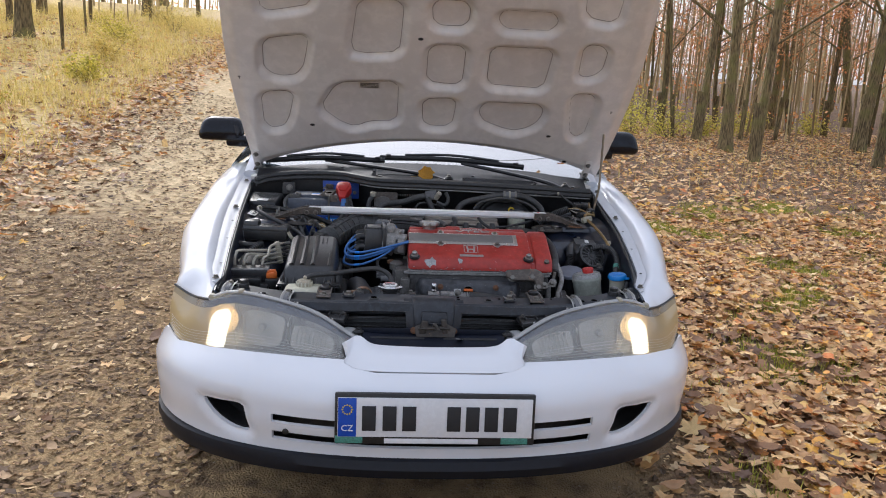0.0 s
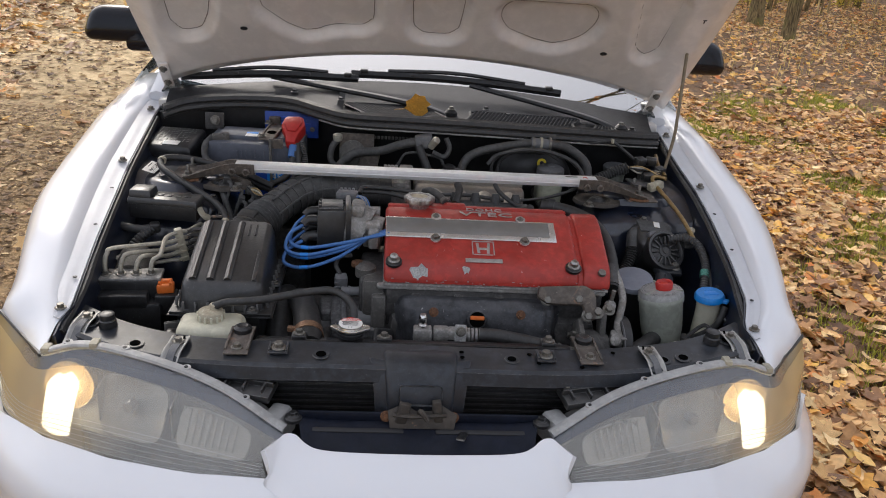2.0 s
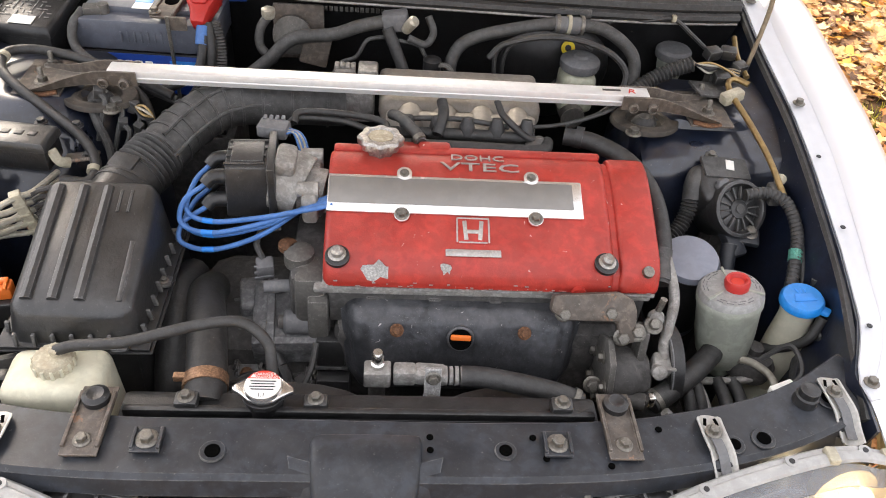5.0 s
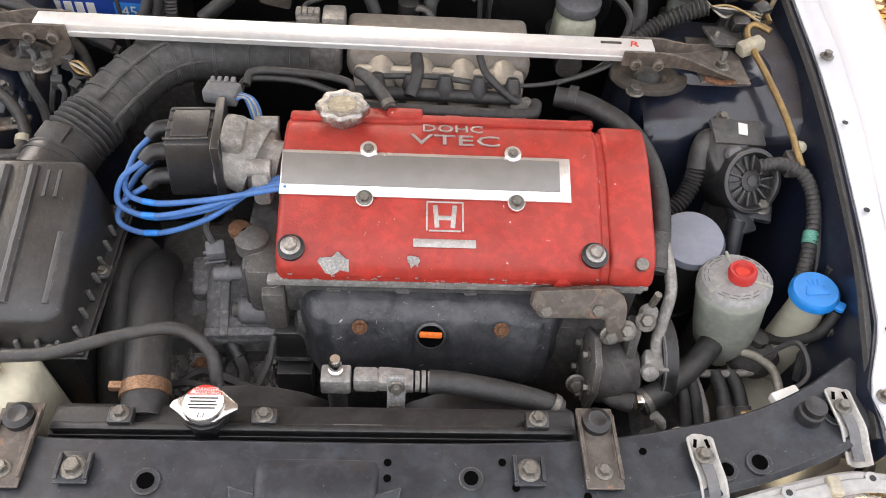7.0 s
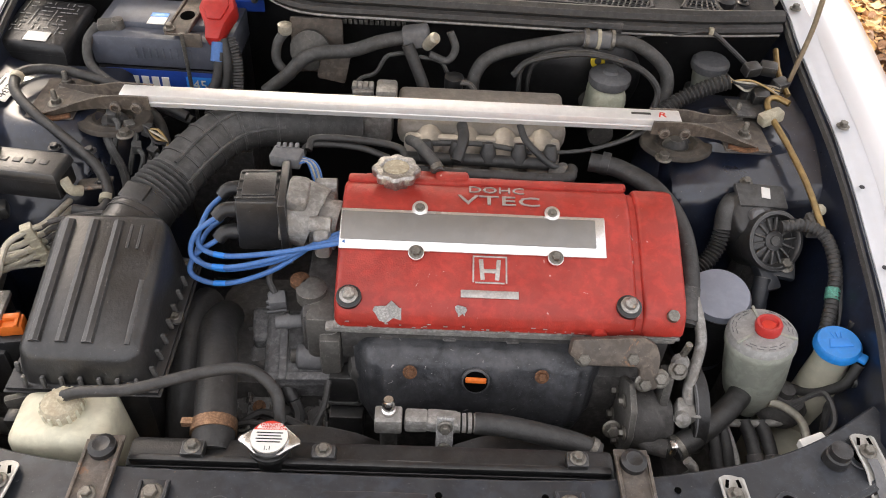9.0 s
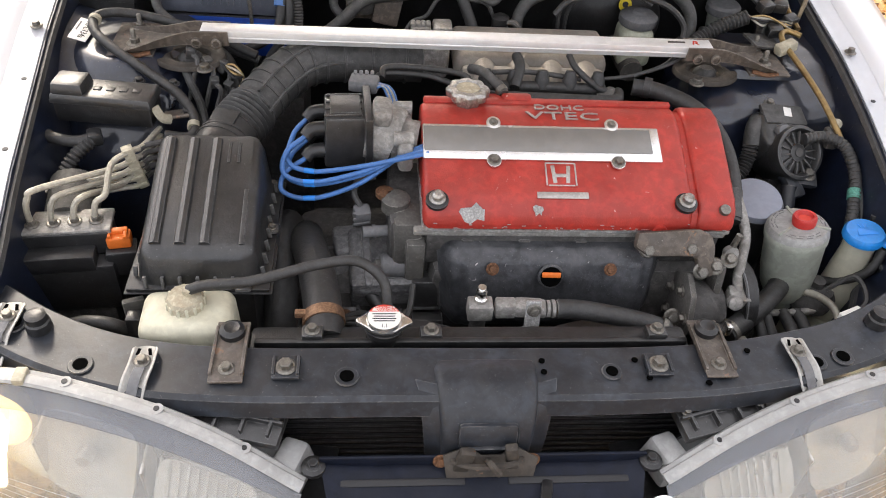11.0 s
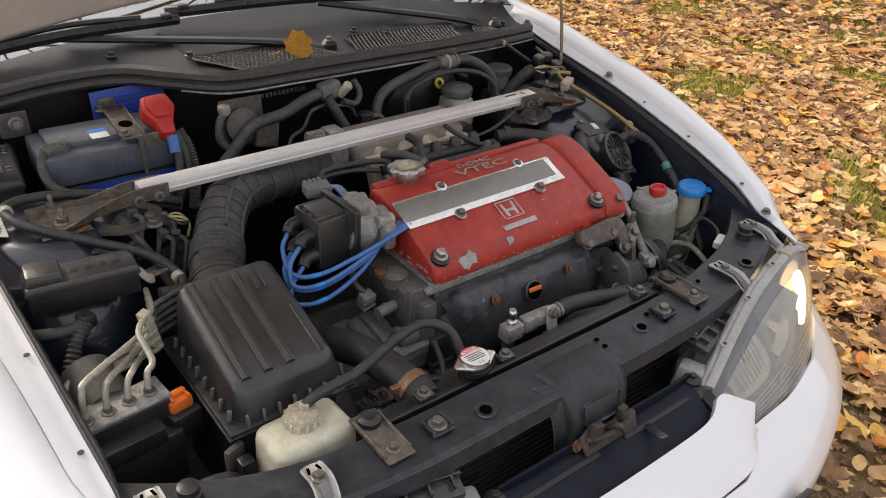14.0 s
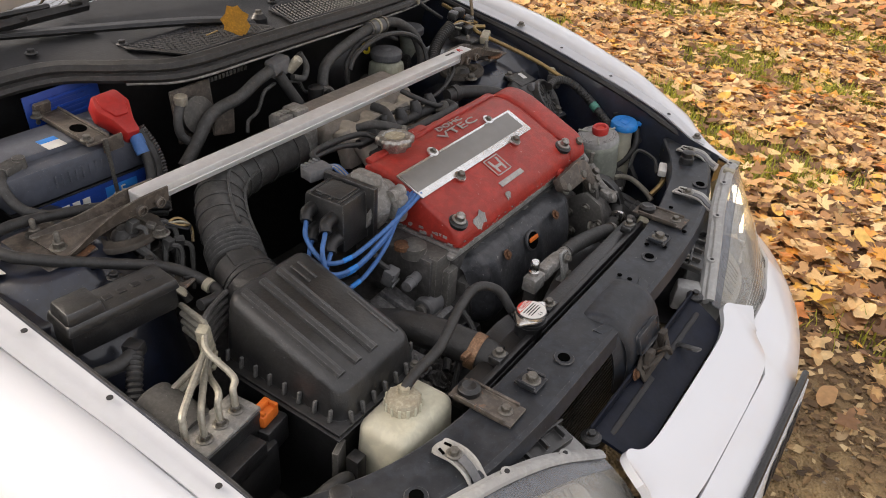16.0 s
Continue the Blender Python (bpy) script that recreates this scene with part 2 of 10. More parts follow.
BATTERY = material("grey_blue_plastic", (0.10, 0.11, 0.14), 0.5, var=0.15, scale=11, bump=0.15, dust=0.3, wear=((0.25, 0.25, 0.26), 0.5))
TANK = material("aged_translucent_plastic", (0.62, 0.60, 0.47), 0.42, var=0.14, scale=9, bump=0.1, dust=0.3, dust_color=(0.45, 0.38, 0.24))
TANKCAP = material("grimy_cream_plastic", (0.54, 0.49, 0.36), 0.5, var=0.25, scale=40, bump=0.2, dust=0.5, dust_color=(0.30, 0.22, 0.14))
TANKGREY = material("grey_green_translucent_plastic", (0.38, 0.40, 0.34), 0.45, var=0.2, scale=10, bump=0.1, dust=0.35)
WASHER = material("cream_translucent_plastic", (0.50, 0.48, 0.38), 0.4, var=0.1, scale=9, bump=0.05, dust=0.15)
RESERVOIR = material("yellowed_clear_plastic", (0.46, 0.47, 0.36), 0.4, var=0.2, scale=14, bump=0.1, dust=0.25)
LIDGREY = material("pale_grey_plastic", (0.34, 0.34, 0.33), 0.5, var=0.2, scale=22, bump=0.15, dust=0.3)
GREYCAP = material("grey_plastic_cap", (0.15, 0.152, 0.158), 0.55, var=0.2, scale=22, bump=0.15, dust=0.35)
ORANGE = material("orange_plastic", (0.75, 0.17, 0.02), 0.45, var=0.1, scale=30)
YELLOW = material("yellow_tag", (0.80, 0.62, 0.02), 0.5, var=0.1)
CREAM = material("cream_plastic", (0.46, 0.425, 0.32), 0.5, var=0.2, scale=30, dust=0.2)
PIPE = material("dull_plated_pipe", (0.50, 0.47, 0.39), 0.45, metal=0.5, var=0.2, scale=25, bump=0.1, dust=0.25)
BRASS = material("golden_rod", (0.40, 0.28, 0.12), 0.35, metal=0.8, var=0.2, scale=20, dust=0.2)
PAPER = material("white_label_print", (0.78, 0.77, 0.73), 0.55, var=0.06, scale=12)
VENTGRID = material("grey_vent_mesh", (0.040, 0.040, 0.042), 0.55, var=0.1, bump=0)
LIPBLACK = material("blue_black_plastic", (0.006, 0.008, 0.014), 0.45, spec=0.35, var=0.2, bump=0.05)
# Near-black without gloss: paints the shade inside holes and vents.
VOID = material("painted_hole_shade", (0.003, 0.003, 0.003), 1.0, var=0.1, bump=0, spec=0.0)
FIREWALL = material("speckled_black_paint", (0.015, 0.015, 0.016), 0.30, var=0.4, scale=9, bump=0.06, dust=0.2, coat=0.2, chips=((0.16, 0.14, 0.12), 95.0, 0.70))
PLENUM = material("pinkish_cast_aluminium", (0.36, 0.325, 0.285), 0.5, metal=0.3, var=0.15, scale=14, bump=0.25, fine=240, dust=0.25)
# Print and small marks; also dark discs painted as the shade in holes.
INK = material("dark_print_and_hole_shade", (0.02, 0.02, 0.022), 0.6, var=0.1)
WARN = material("red_label_print", (0.62, 0.04, 0.02), 0.5, var=0.1)
SILVERTEXT = material("bare_metal_letters", (0.52, 0.50, 0.48), 0.4, metal=0.6, var=0.2, scale=60)
COWL = material("grey_cowl_plastic", (0.024, 0.024, 0.026), 0.45, spec=0.26, var=0.15, scale=8, bump=0.2, fine=300, dust=0.2)
PLATEWHITE = material("white_reflective_plate", (0.74, 0.74, 0.75), 0.35, var=0.05, scale=12, bump=0.04, dust=0.1)
EUBLUE = material("blue_reflective_band", (0.01, 0.07, 0.45), 0.35, var=0.08)
STICKER = material("green_foil_sticker", (0.10, 0.32, 0.25), 0.4, var=0.35, scale=60)
LAMPSILVER = material("lamp_reflector", (0.58, 0.57, 0.54), 0.25, metal=0.7, var=0.08, scale=15, bump=0.05)
LAMPDARK = material("lamp_housing_dark", (0.16, 0.16, 0.155), 0.4, metal=0.2, var=0.15, scale=12)
LAMPGREY = material("lamp_housing_grey", (0.50, 0.495, 0.48), 0.32, metal=0.6, var=0.1, scale=12)
TRIM = material("light_grey_plastic_rail", (0.43, 0.43, 0.42), 0.5, var=0.15, scale=14, dust=0.35)
LAMPTAN = material("yellowed_corner_lamp", (0.40, 0.31, 0.16), 0.35, metal=0.25, var=0.15, scale=12)
TOWERDUST = material("dusty_brown_paint", (0.050, 0.043, 0.036), 0.6, var=0.4, scale=14, bump=0.25, dust=0.6, dust_color=(0.22, 0.18, 0.14), chips=((0.20, 0.11, 0.06), 30.0, 0.66))
COPPER = material("coppery_clamp", (0.42, 0.25, 0.15), 0.38, metal=0.6, var=0.4, scale=60, bump=0.3)
EDGEGREY = material("greyed_plastic_edge", (0.13, 0.128, 0.125), 0.5, var=0.4, scale=50, bump=0.2, dust=0.4)
FLAKED = material("bare_flaked_metal", (0.50, 0.50, 0.49), 0.5, metal=0.35, var=0.35, scale=60, bump=0.5, fine=300, depth=0.001)
CLIP = material("pale_cast_clip", (0.50, 0.49, 0.46), 0.45, metal=0.3, var=0.15, scale=30, bump=0.15, dust=0.2)
TYRE = material("tyre_rubber", (0.02, 0.02, 0.02), 0.8, bump=0.4)
DARKIN = material("dark_interior", (0.02, 0.02, 0.022), 0.7)
LENS = clear("clouded_lens_plastic", (0.97, 0.96, 0.93), 0.10, 1.5, 0.27, (0.50, 0.495, 0.47), aged=(0.46, 0.75, (0.58, 0.44, 0.22), 0.70))
LENSTOP = clear("greyed_lens_edge", (0.70, 0.73, 0.78), 0.15, 1.45, 0.34, (0.36, 0.365, 0.38), aged=(0.62, 0.76, (0.42, 0.32, 0.16), 0.66))
GLASS = clear("windscreen_glass", (0.42, 0.47, 0.50), 0.01, 5.0, 0.01, (0.3, 0.3, 0.3))
LAMP = glowing("lit_bulb_and_glare", (1.0, 0.86, 0.60), 7.0)


# ---- mesh helpers ----
I4 = Matrix.Identity(4)


def at(x, y, z, rx=0, ry=0, rz=0):
    return pose(x, y, z, rx, ry, rz)


def thing(name, base, label, category, group="", kind=""):
    e = new(name)
    e.empty_display_size = 0.05
    e.location = base
    return tagged(e, label, category, group, kind)


def link_under(ob, parent):
    if parent is not None:
        ob.parent = parent
        if parent.type == "EMPTY":
            ob.matrix_parent_inverse = Matrix.Translation(-Vector(parent.location))
    return ob


def mesh_of(bm, name, mat, smooth=True, angle=38):
    bmesh.ops.recalc_face_normals(bm, faces=bm.faces)
    me = bpy.data.meshes.new(name)
    bm.to_mesh(me)
    bm.free()
    for mm in (mat if isinstance(mat, (list, tuple)) else [mat]):
        me.materials.append(mm)
    if smooth:
        me.polygons.foreach_set("use_smooth", [True] * len(me.polygons))
        me.set_sharp_from_angle(angle=radians(angle))
    return me


def part(name, bm, mat, parent, label="", smooth=True, angle=38):
    """One mesh object under a thing or under a part."""
    ob = link_under(new(name, mesh_of(bm, name, mat, smooth, angle)), parent)
    if label:
        ob["label"] = label
    return ob


def piece(name, me, parent, m):
    """An object on shared mesh data, at its own pose."""
    ob = link_under(new(name, me), parent)
    ob.matrix_basis = m
    return ob


def add(bm, tmp, m=I4):
    """Joins tmp into bm at m."""
    bmesh.ops.transform(tmp, matrix=m, verts=tmp.verts)
    vs = [bm.verts.new(v.co) for v in tmp.verts]
    tmp.verts.index_update()
    for f in tmp.faces:
        try:
            nf = bm.faces.new([vs[v.index] for v in f.verts])
            nf.material_index = f.material_index
        except ValueError:
            pass
    tmp.free()
    return bm


def box(size, m=I4, bev=0.004, seg=2, top=(1, 1), shift=(0, 0), bm=None):
    """A block with rounded edges; top scales and shifts its upper face."""
    t = bmesh.new()
    bmesh.ops.create_cube(t, size=1)
    for v in t.verts:
        up = v.co.z > 0
        v.co.x = v.co.x * size[0] * (top[0] if up else 1) + (shift[0] if up else 0)
        v.co.y = v.co.y * size[1] * (top[1] if up else 1) + (shift[1] if up else 0)
        v.co.z *= size[2]
    if bev:
        bmesh.ops.bevel(t, geom=t.edges[:], offset=bev, segments=seg, affect="EDGES", profile=0.5)
    return add(bm or bmesh.new(), t, m)


def prism(poly, z0, z1, m=I4, bev=0.002, seg=2, bm=None):
    """A plate of outline poly, from z0 to z1."""
    t = bmesh.new()
    f = t.faces.new([t.verts.new((x, y, z0)) for x, y in poly])
    r = bmesh.ops.extrude_face_region(t, geom=[f])
    bmesh.ops.translate(t, vec=(0, 0, z1 - z0), verts=[v for v in r["geom"] if isinstance(v, bmesh.types.BMVert)])
    if bev:
        bmesh.ops.bevel(t, geom=t.edges[:], offset=bev, segments=seg, affect="EDGES", profile=0.5)
    return add(bm or bmesh.new(), t, m)


def lathe(profile, m=I4, seg=28, bm=None, lobes=0, amp=0.0):
    """A body turned round z from (radius, height) pairs; lobes scallop its rim."""
    t = bmesh.new()
    rings = []
    for r, z in profile:
        ring = []
        for k in range(seg):
            a = 2 * math.pi * k / seg
            rr = r * (1 + amp * math.cos(lobes * a)) if lobes else r
            ring.append(t.verts.new((rr * math.cos(a), rr * math.sin(a), z)))
        rings.append(ring)
    for a, b in zip(rings, rings[1:]):
        for k in range(seg):
            t.faces.new((a[k], a[(k + 1) % seg], b[(k + 1) % seg], b[k]))
    t.faces.new(rings[0][::-1])
    t.faces.new(rings[-1])
    return add(bm or bmesh.new(), t, m)


def spline(pts, n=8):
    """A smooth line through the points."""
    p = [Vector(q) for q in pts]
    p = [p[0] * 2 - p[1]] + p + [p[-1] * 2 - p[-2]]
    out = []
    for i in range(1, len(p) - 2):
        a, b, c, d = p[i - 1:i + 3]
        for k in range(n):
            t = k / n
            out.append(0.5 * ((2 * b) + (c - a) * t + (2 * a - 5 * b + 4 * c - d) * t * t + (3 * b - a - 3 * c + d) * t ** 3))
    out.append(p[-2])
    return out


def tube(pts, r, seg=10, n=8, ribs=0, amp=0.0, bm=None, flat=1.0, taper=None):
    """A hose, wire or pipe along a smooth line; ribs make it corrugated."""
    line = spline(pts, n) if len(pts) > 2 else [Vector(q) for q in pts]
    if ribs:
        dense, total = [], sum((b - a).length for a, b in zip(line, line[1:]))
        step, pos = total / (ribs * 4), 0.0
        for a, b in zip(line, line[1:]):
            d = (b - a).length
            while pos <= d:
                dense.append(a.lerp(b, pos / d))
                pos += step
            pos -= d
        line = dense
    t = bmesh.new()
    rings, side = [], None
    for i, q in enumerate(line):
        d = (line[min(i + 1, len(line) - 1)] - line[max(i - 1, 0)]).normalized()
        if side is None:
            side = d.cross(Vector((0, 0, 1)) if abs(d.z) < 0.9 else Vector((1, 0, 0))).normalized()
        side = (side - d * side.dot(d)).normalized()
        up = side.cross(d)
        s = i / max(1, len(line) - 1)
        rr = r if taper is None else r * (1 + (taper - 1) * s)
        if ribs:
            rr += amp * (1, 0.3, -1, 0.3)[i % 4]
        rings.append([t.verts.new(q + side * (rr * math.cos(2 * math.pi * k / seg)) + up * (rr * flat * math.sin(2 * math.pi * k / seg))) for k in range(seg)])
    for a, b in zip(rings, rings[1:]):
        for k in range(seg):
            t.faces.new((a[k], a[(k + 1) % seg], b[(k + 1) % seg], b[k]))
    t.faces.new(rings[0][::-1])
    t.faces.new(rings[-1])
    return add(bm or bmesh.new(), t)


def sheet(fn, nu, nv, thick=0.0, bm=None, keep=None):
    """A curved panel over a grid u, v in 0..1; keep(i, j) leaves cells out; thick gives it depth."""
    t = bmesh.new()
    g = [[t.verts.new(fn(i / nu, j / nv)) for j in range(nv + 1)] for i in range(nu + 1)]
    for i in range(nu):
        for j in range(nv):
            if keep is None or keep(i, j):
                t.faces.new((g[i][j], g[i + 1][j], g[i + 1][j + 1], g[i][j + 1]))
    loose = [v for v in t.verts if not v.link_faces]
    bmesh.ops.delete(t, geom=loose, context="VERTS")
    if thick:
        bmesh.ops.recalc_face_normals(t, faces=t.faces)
        bmesh.ops.solidify(t, geom=t.faces[:], thickness=thick)
    return add(bm or bmesh.new(), t)


def ease(a, b, x):
    t = max(0.0, min(1.0, (x - a) / (b - a)))
    return t * t * (3 - 2 * t)


def along(pts, u):
    """The place at u in 0..1 along a broken line, by its points' order."""
    s = u * (len(pts) - 1)
    i = min(int(s), len(pts) - 2)
    return Vector(pts[i]).lerp(Vector(pts[i + 1]), s - i)


def curve_at(pts, u):
    line = spline(pts, 6)
    return along(line, u)


def inside_depth(poly, X, Y):
    """Distance from the outline, positive inside."""
    dist, inside = np.full(X.shape, 9.0), np.zeros(X.shape, bool)
    for (ax, ay), (bx, by) in zip(poly, poly[1:] + poly[:1]):
        ex, ey = bx - ax, by - ay
        t = np.clip(((X - ax) * ex + (Y - ay) * ey) / (ex * ex + ey * ey), 0, 1)
        dist = np.minimum(dist, np.hypot(X - ax - t * ex, Y - ay - t * ey))
        cross = ((ay > Y) != (by > Y)) & (X < ex * (Y - ay) / (ey if abs(ey) > 1e-9 else 1e-9) + ax)
        inside ^= cross
    return np.where(inside, dist, -dist)


def hex_bolt(r, h, mat, washer=True):
    b = bmesh.new()
    if washer:
        lathe([(r * 1.55, 0), (r * 1.6, h * 0.15), (r * 1.3, h * 0.3)], seg=14, bm=b)
    lathe([(r, h * 0.1), (r, h * 0.9), (r * 0.85, h)], seg=6, bm=b)
    return mesh_of(b, "bolt", mat, angle=25)


BOLT_S, BOLT_M, BOLT_L = hex_bolt(0.0045, 0.006, ZINC), hex_bolt(0.0065, 0.009, ZINC), hex_bolt(0.0085, 0.011, ZINC)
BOLT_DARK, BOLT_RUST = hex_bolt(0.0065, 0.008, BLACK), hex_bolt(0.0062, 0.006, RUST)


def letters(text, size, m, mat, parent, name="lettering", depth=0.0008, stretch=1.0, shear=0.0):
    c = bpy.data.curves.new(name, "FONT")
    c.body, c.size, c.extrude, c.shear = text, size, depth, shear
    c.align_x, c.align_y = "CENTER", "CENTER"
    c.resolution_u = 2
    tmp = bpy.data.objects.new(name, c)
    scene.collection.objects.link(tmp)
    me = bpy.data.meshes.new_from_object(tmp.evaluated_get(bpy.context.evaluated_depsgraph_get()))
    bpy.data.objects.remove(tmp)
    me.transform(m @ Matrix.Diagonal((stretch, 1, 1, 1)))
    me.materials.clear()
    me.materials.append(mat)
    return link_under(new(name, me), parent)


# ---- ground, track, forest floor ----
def ground_z(x, y):
    z = 0.05 * (1 - ease(0.6, 1.4, x))
    z += -0.035 * max(0.0, x - 1.4) * (1 - ease(6, 30, x))
    bank = max(0.0, -3.6 - x + 0.10 * max(0.0, y - 4))
    z += 0.75 * (1 - math.exp(-bank * 0.16)) + 0.012 * bank
    z += 0.05 * noise.noise(Vector((x * 0.35, y * 0.35, 0))) * ease(1.0, 3.0, abs(x) + abs(y) * 0.3)
    z += 0.012 * noise.noise(Vector((x * 2.1, y * 2.1, 3)))
    z += 0.088 * min(max(0.0, y - 7.0) ** 2 / (max(0.0, y - 7.0) + 3.0), 38.0) * (1 - ease(0.5, 7.0, x))      # the track climbs behind the car
    rut = math.exp(-((x + 1.75 + 0.13 * max(0, y - 3)) / 0.3) ** 2)
    return z - 0.03 * rut


def axis_steps(lo, near_lo, near_hi, hi, fine, coarse):
    out, v = [], near_lo
    while v < near_hi:
        out.append(v)
        v += fine
    s, v = fine, near_hi
    while v < hi:
        out.append(v)
        s = min(s * 1.3, coarse)
        v += s
    out.append(hi)
    s, v = fine, near_lo
    while v > lo:
        s = min(s * 1.3, coarse)
        v -= s
        out.insert(0, max(v, lo))
    return out


def soil_material():
    m = bpy.data.materials.new("track_and_forest_soil")
    m.use_nodes = True
    n, l = m.node_tree.nodes, m.node_tree.links
    p = n["Principled BSDF"]
    p.inputs["Roughness"].default_value = 0.95
    tc = n.new("ShaderNodeTexCoord")

    def tex(kind, scale, **kw):
        t = n.new(kind)
        t.inputs["Scale"].default_value = scale
        for k, v in kw.items():
            t.inputs[k].default_value = v
        l.new(tc.outputs["Object"], t.inputs["Vector"])
        return t

    def mapr(sock, a, b):
        r = n.new("ShaderNodeMapRange")
        r.inputs["From Min"].default_value, r.inputs["From Max"].default_value = a, b
        l.new(sock, r.inputs["Value"])
        return r.outputs["Result"]

    def mix(fac, a, b):
        x = n.new("ShaderNodeMix")
        x.data_type = "RGBA"
        l.new(fac, x.inputs[0])
        for sock, v in ((x.inputs[6], a), (x.inputs[7], b)):
            if isinstance(v, tuple):
                sock.default_value = (*v, 1)
            else:
                l.new(v, sock)
        return x.outputs[2]

    big = tex("ShaderNodeTexNoise", 1.3, Detail=6.0)
    mid = tex("ShaderNodeTexNoise", 12.0, Detail=6.0)
    grit = tex("ShaderNodeTexVoronoi", 130.0)
    stones = tex("ShaderNodeTexVoronoi", 22.0)
    dirt = mix(mapr(big.outputs["Fac"], 0.35, 0.65), (0.245, 0.162, 0.078), (0.47, 0.325, 0.150))
    dirt = mix(mapr(mid.outputs["Fac"], 0.4, 0.7), dirt, (0.125, 0.078, 0.040))
    dirt = mix(mapr(grit.outputs["Distance"], 0.35, 0.1), dirt, (0.34, 0.24, 0.135))
    dirt = mix(mapr(stones.outputs["Distance"], 0.14, 0.08), dirt, (0.32, 0.255, 0.175))
    litter = mix(mapr(mid.outputs["Fac"], 0.35, 0.65), (0.072, 0.046, 0.026), (0.221, 0.13, 0.065))
    sep = n.new("ShaderNodeSeparateXYZ")
    l.new(tc.outputs["Object"], sep.inputs[0])
    def calc(op, a, b):
        k = n.new("ShaderNodeMath")
        k.operation = op
        for sock, v in ((k.inputs[0], a), (k.inputs[1], b)):
            if isinstance(v, (int, float)):
                sock.default_value = v
            else:
                l.new(v, sock)
        return k.outputs[0]

    wobble = mapr(big.outputs["Fac"], 0.2, 0.8)
    bend = calc("MULTIPLY", calc("MAXIMUM", calc("SUBTRACT", sep.outputs["Y"], 4.0), 0.0), 0.13)
    across = calc("ADD", calc("ADD", sep.outputs["X"], bend), wobble)
    # Pale bare gravel farther along: sunlight on the track painted into its colour.
    sunlit_dirt = mix(mapr(mid.outputs["Fac"], 0.35, 0.7), (0.80, 0.63, 0.37), (0.52, 0.38, 0.20))
    dirt = mix(mapr(calc("ADD", sep.outputs["Y"], wobble), 3.0, 7.5), dirt, sunlit_dirt)
    color = mix(mapr(across, 1.1, 1.8), dirt, litter)
    straw = mix(mapr(mid.outputs["Fac"], 0.35, 0.65), (0.806, 0.65, 0.286), (0.468, 0.312, 0.117))
    color = mix(mapr(across, -3.3, -4.2), color, straw)
    l.new(color, p.inputs["Base Color"])
    b = n.new("ShaderNodeBump")
    b.inputs["Strength"].default_value, b.inputs["Distance"].default_value = 0.6, 0.015
    hsum = n.new("ShaderNodeMath")
    hsum.operation = "SUBTRACT"
    l.new(mid.outputs["Fac"], hsum.inputs[0])
    l.new(grit.outputs["Distance"], hsum.inputs[1])
    l.new(hsum.outputs[0], b.inputs["Height"])
    l.new(b.outputs["Normal"], p.inputs["Normal"])
    return m


gx = axis_steps(-400, -6, 7, 400, 0.16, 40)
gy = axis_steps(-400, -3, 9, 600, 0.16, 40)
gverts = [(x, y, ground_z(x, y)) for x in gx for y in gy]
gfaces = [(i * len(gy) + j, (i + 1) * len(gy) + j, (i + 1) * len(gy) + j + 1, i * len(gy) + j + 1) for i in range(len(gx) - 1) for j in range(len(gy) - 1)]
gm = bpy.data.meshes.new("ground")
gm.from_pydata(gverts, [], gfaces)
gm.polygons.foreach_set("use_smooth", [True] * len(gm.polygons))
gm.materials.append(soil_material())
ground = tagged(new("ground", gm), "brown gravel track and leaf-covered forest floor", "ground", kind="structure")


def ramp_material(name, stops, rough, kind="island", trans=0.0):
    """Leaves or bark whose pieces each take a colour of the ramp."""
    m = bpy.data.materials.new(name)
    m.use_nodes = True
    n, l = m.node_tree.nodes, m.node_tree.links
    p = n["Principled BSDF"]
    p.inputs["Roughness"].default_value = rough
    r = n.new("ShaderNodeValToRGB")
    while len(r.color_ramp.elements) < len(stops):
        r.color_ramp.elements.new(0.5)
    for e, (pos, col) in zip(r.color_ramp.elements, stops):
        e.position, e.color = pos, (*col, 1)
    if kind == "island":
        g = n.new("ShaderNodeNewGeometry")
        l.new(g.outputs["Random Per Island"], r.inputs["Fac"])
    else:
        g = n.new("ShaderNodeObjectInfo")
        l.new(g.outputs["Random"], r.inputs["Fac"])
    tc, ns = n.new("ShaderNodeTexCoord"), n.new("ShaderNodeTexNoise")
    ns.inputs["Scale"].default_value, ns.inputs["Detail"].default_value = 45.0, 4.0
    l.new(tc.outputs["Object"], ns.inputs["Vector"])
    mr = n.new("ShaderNodeMapRange")
    mr.inputs["To Min"].default_value, mr.inputs["To Max"].default_value = 0.55, 1.35
    l.new(ns.outputs["Fac"], mr.inputs["Value"])
    hs = n.new("ShaderNodeHueSaturation")
    l.new(r.outputs["Color"], hs.inputs["Color"])
    l.new(mr.outputs["Result"], hs.inputs["Value"])
    l.new(hs.outputs["Color"], p.inputs["Base Color"])
    if trans:
        tl, mx = n.new("ShaderNodeBsdfTranslucent"), n.new("ShaderNodeMixShader")
        l.new(hs.outputs["Color"], tl.inputs["Color"])
        mx.inputs[0].default_value = trans
        l.new(p.outputs[0], mx.inputs[1])
        l.new(tl.outputs[0], mx.inputs[2])
        l.new(mx.outputs[0], n["Material Output"].inputs["Surface"])
    return m


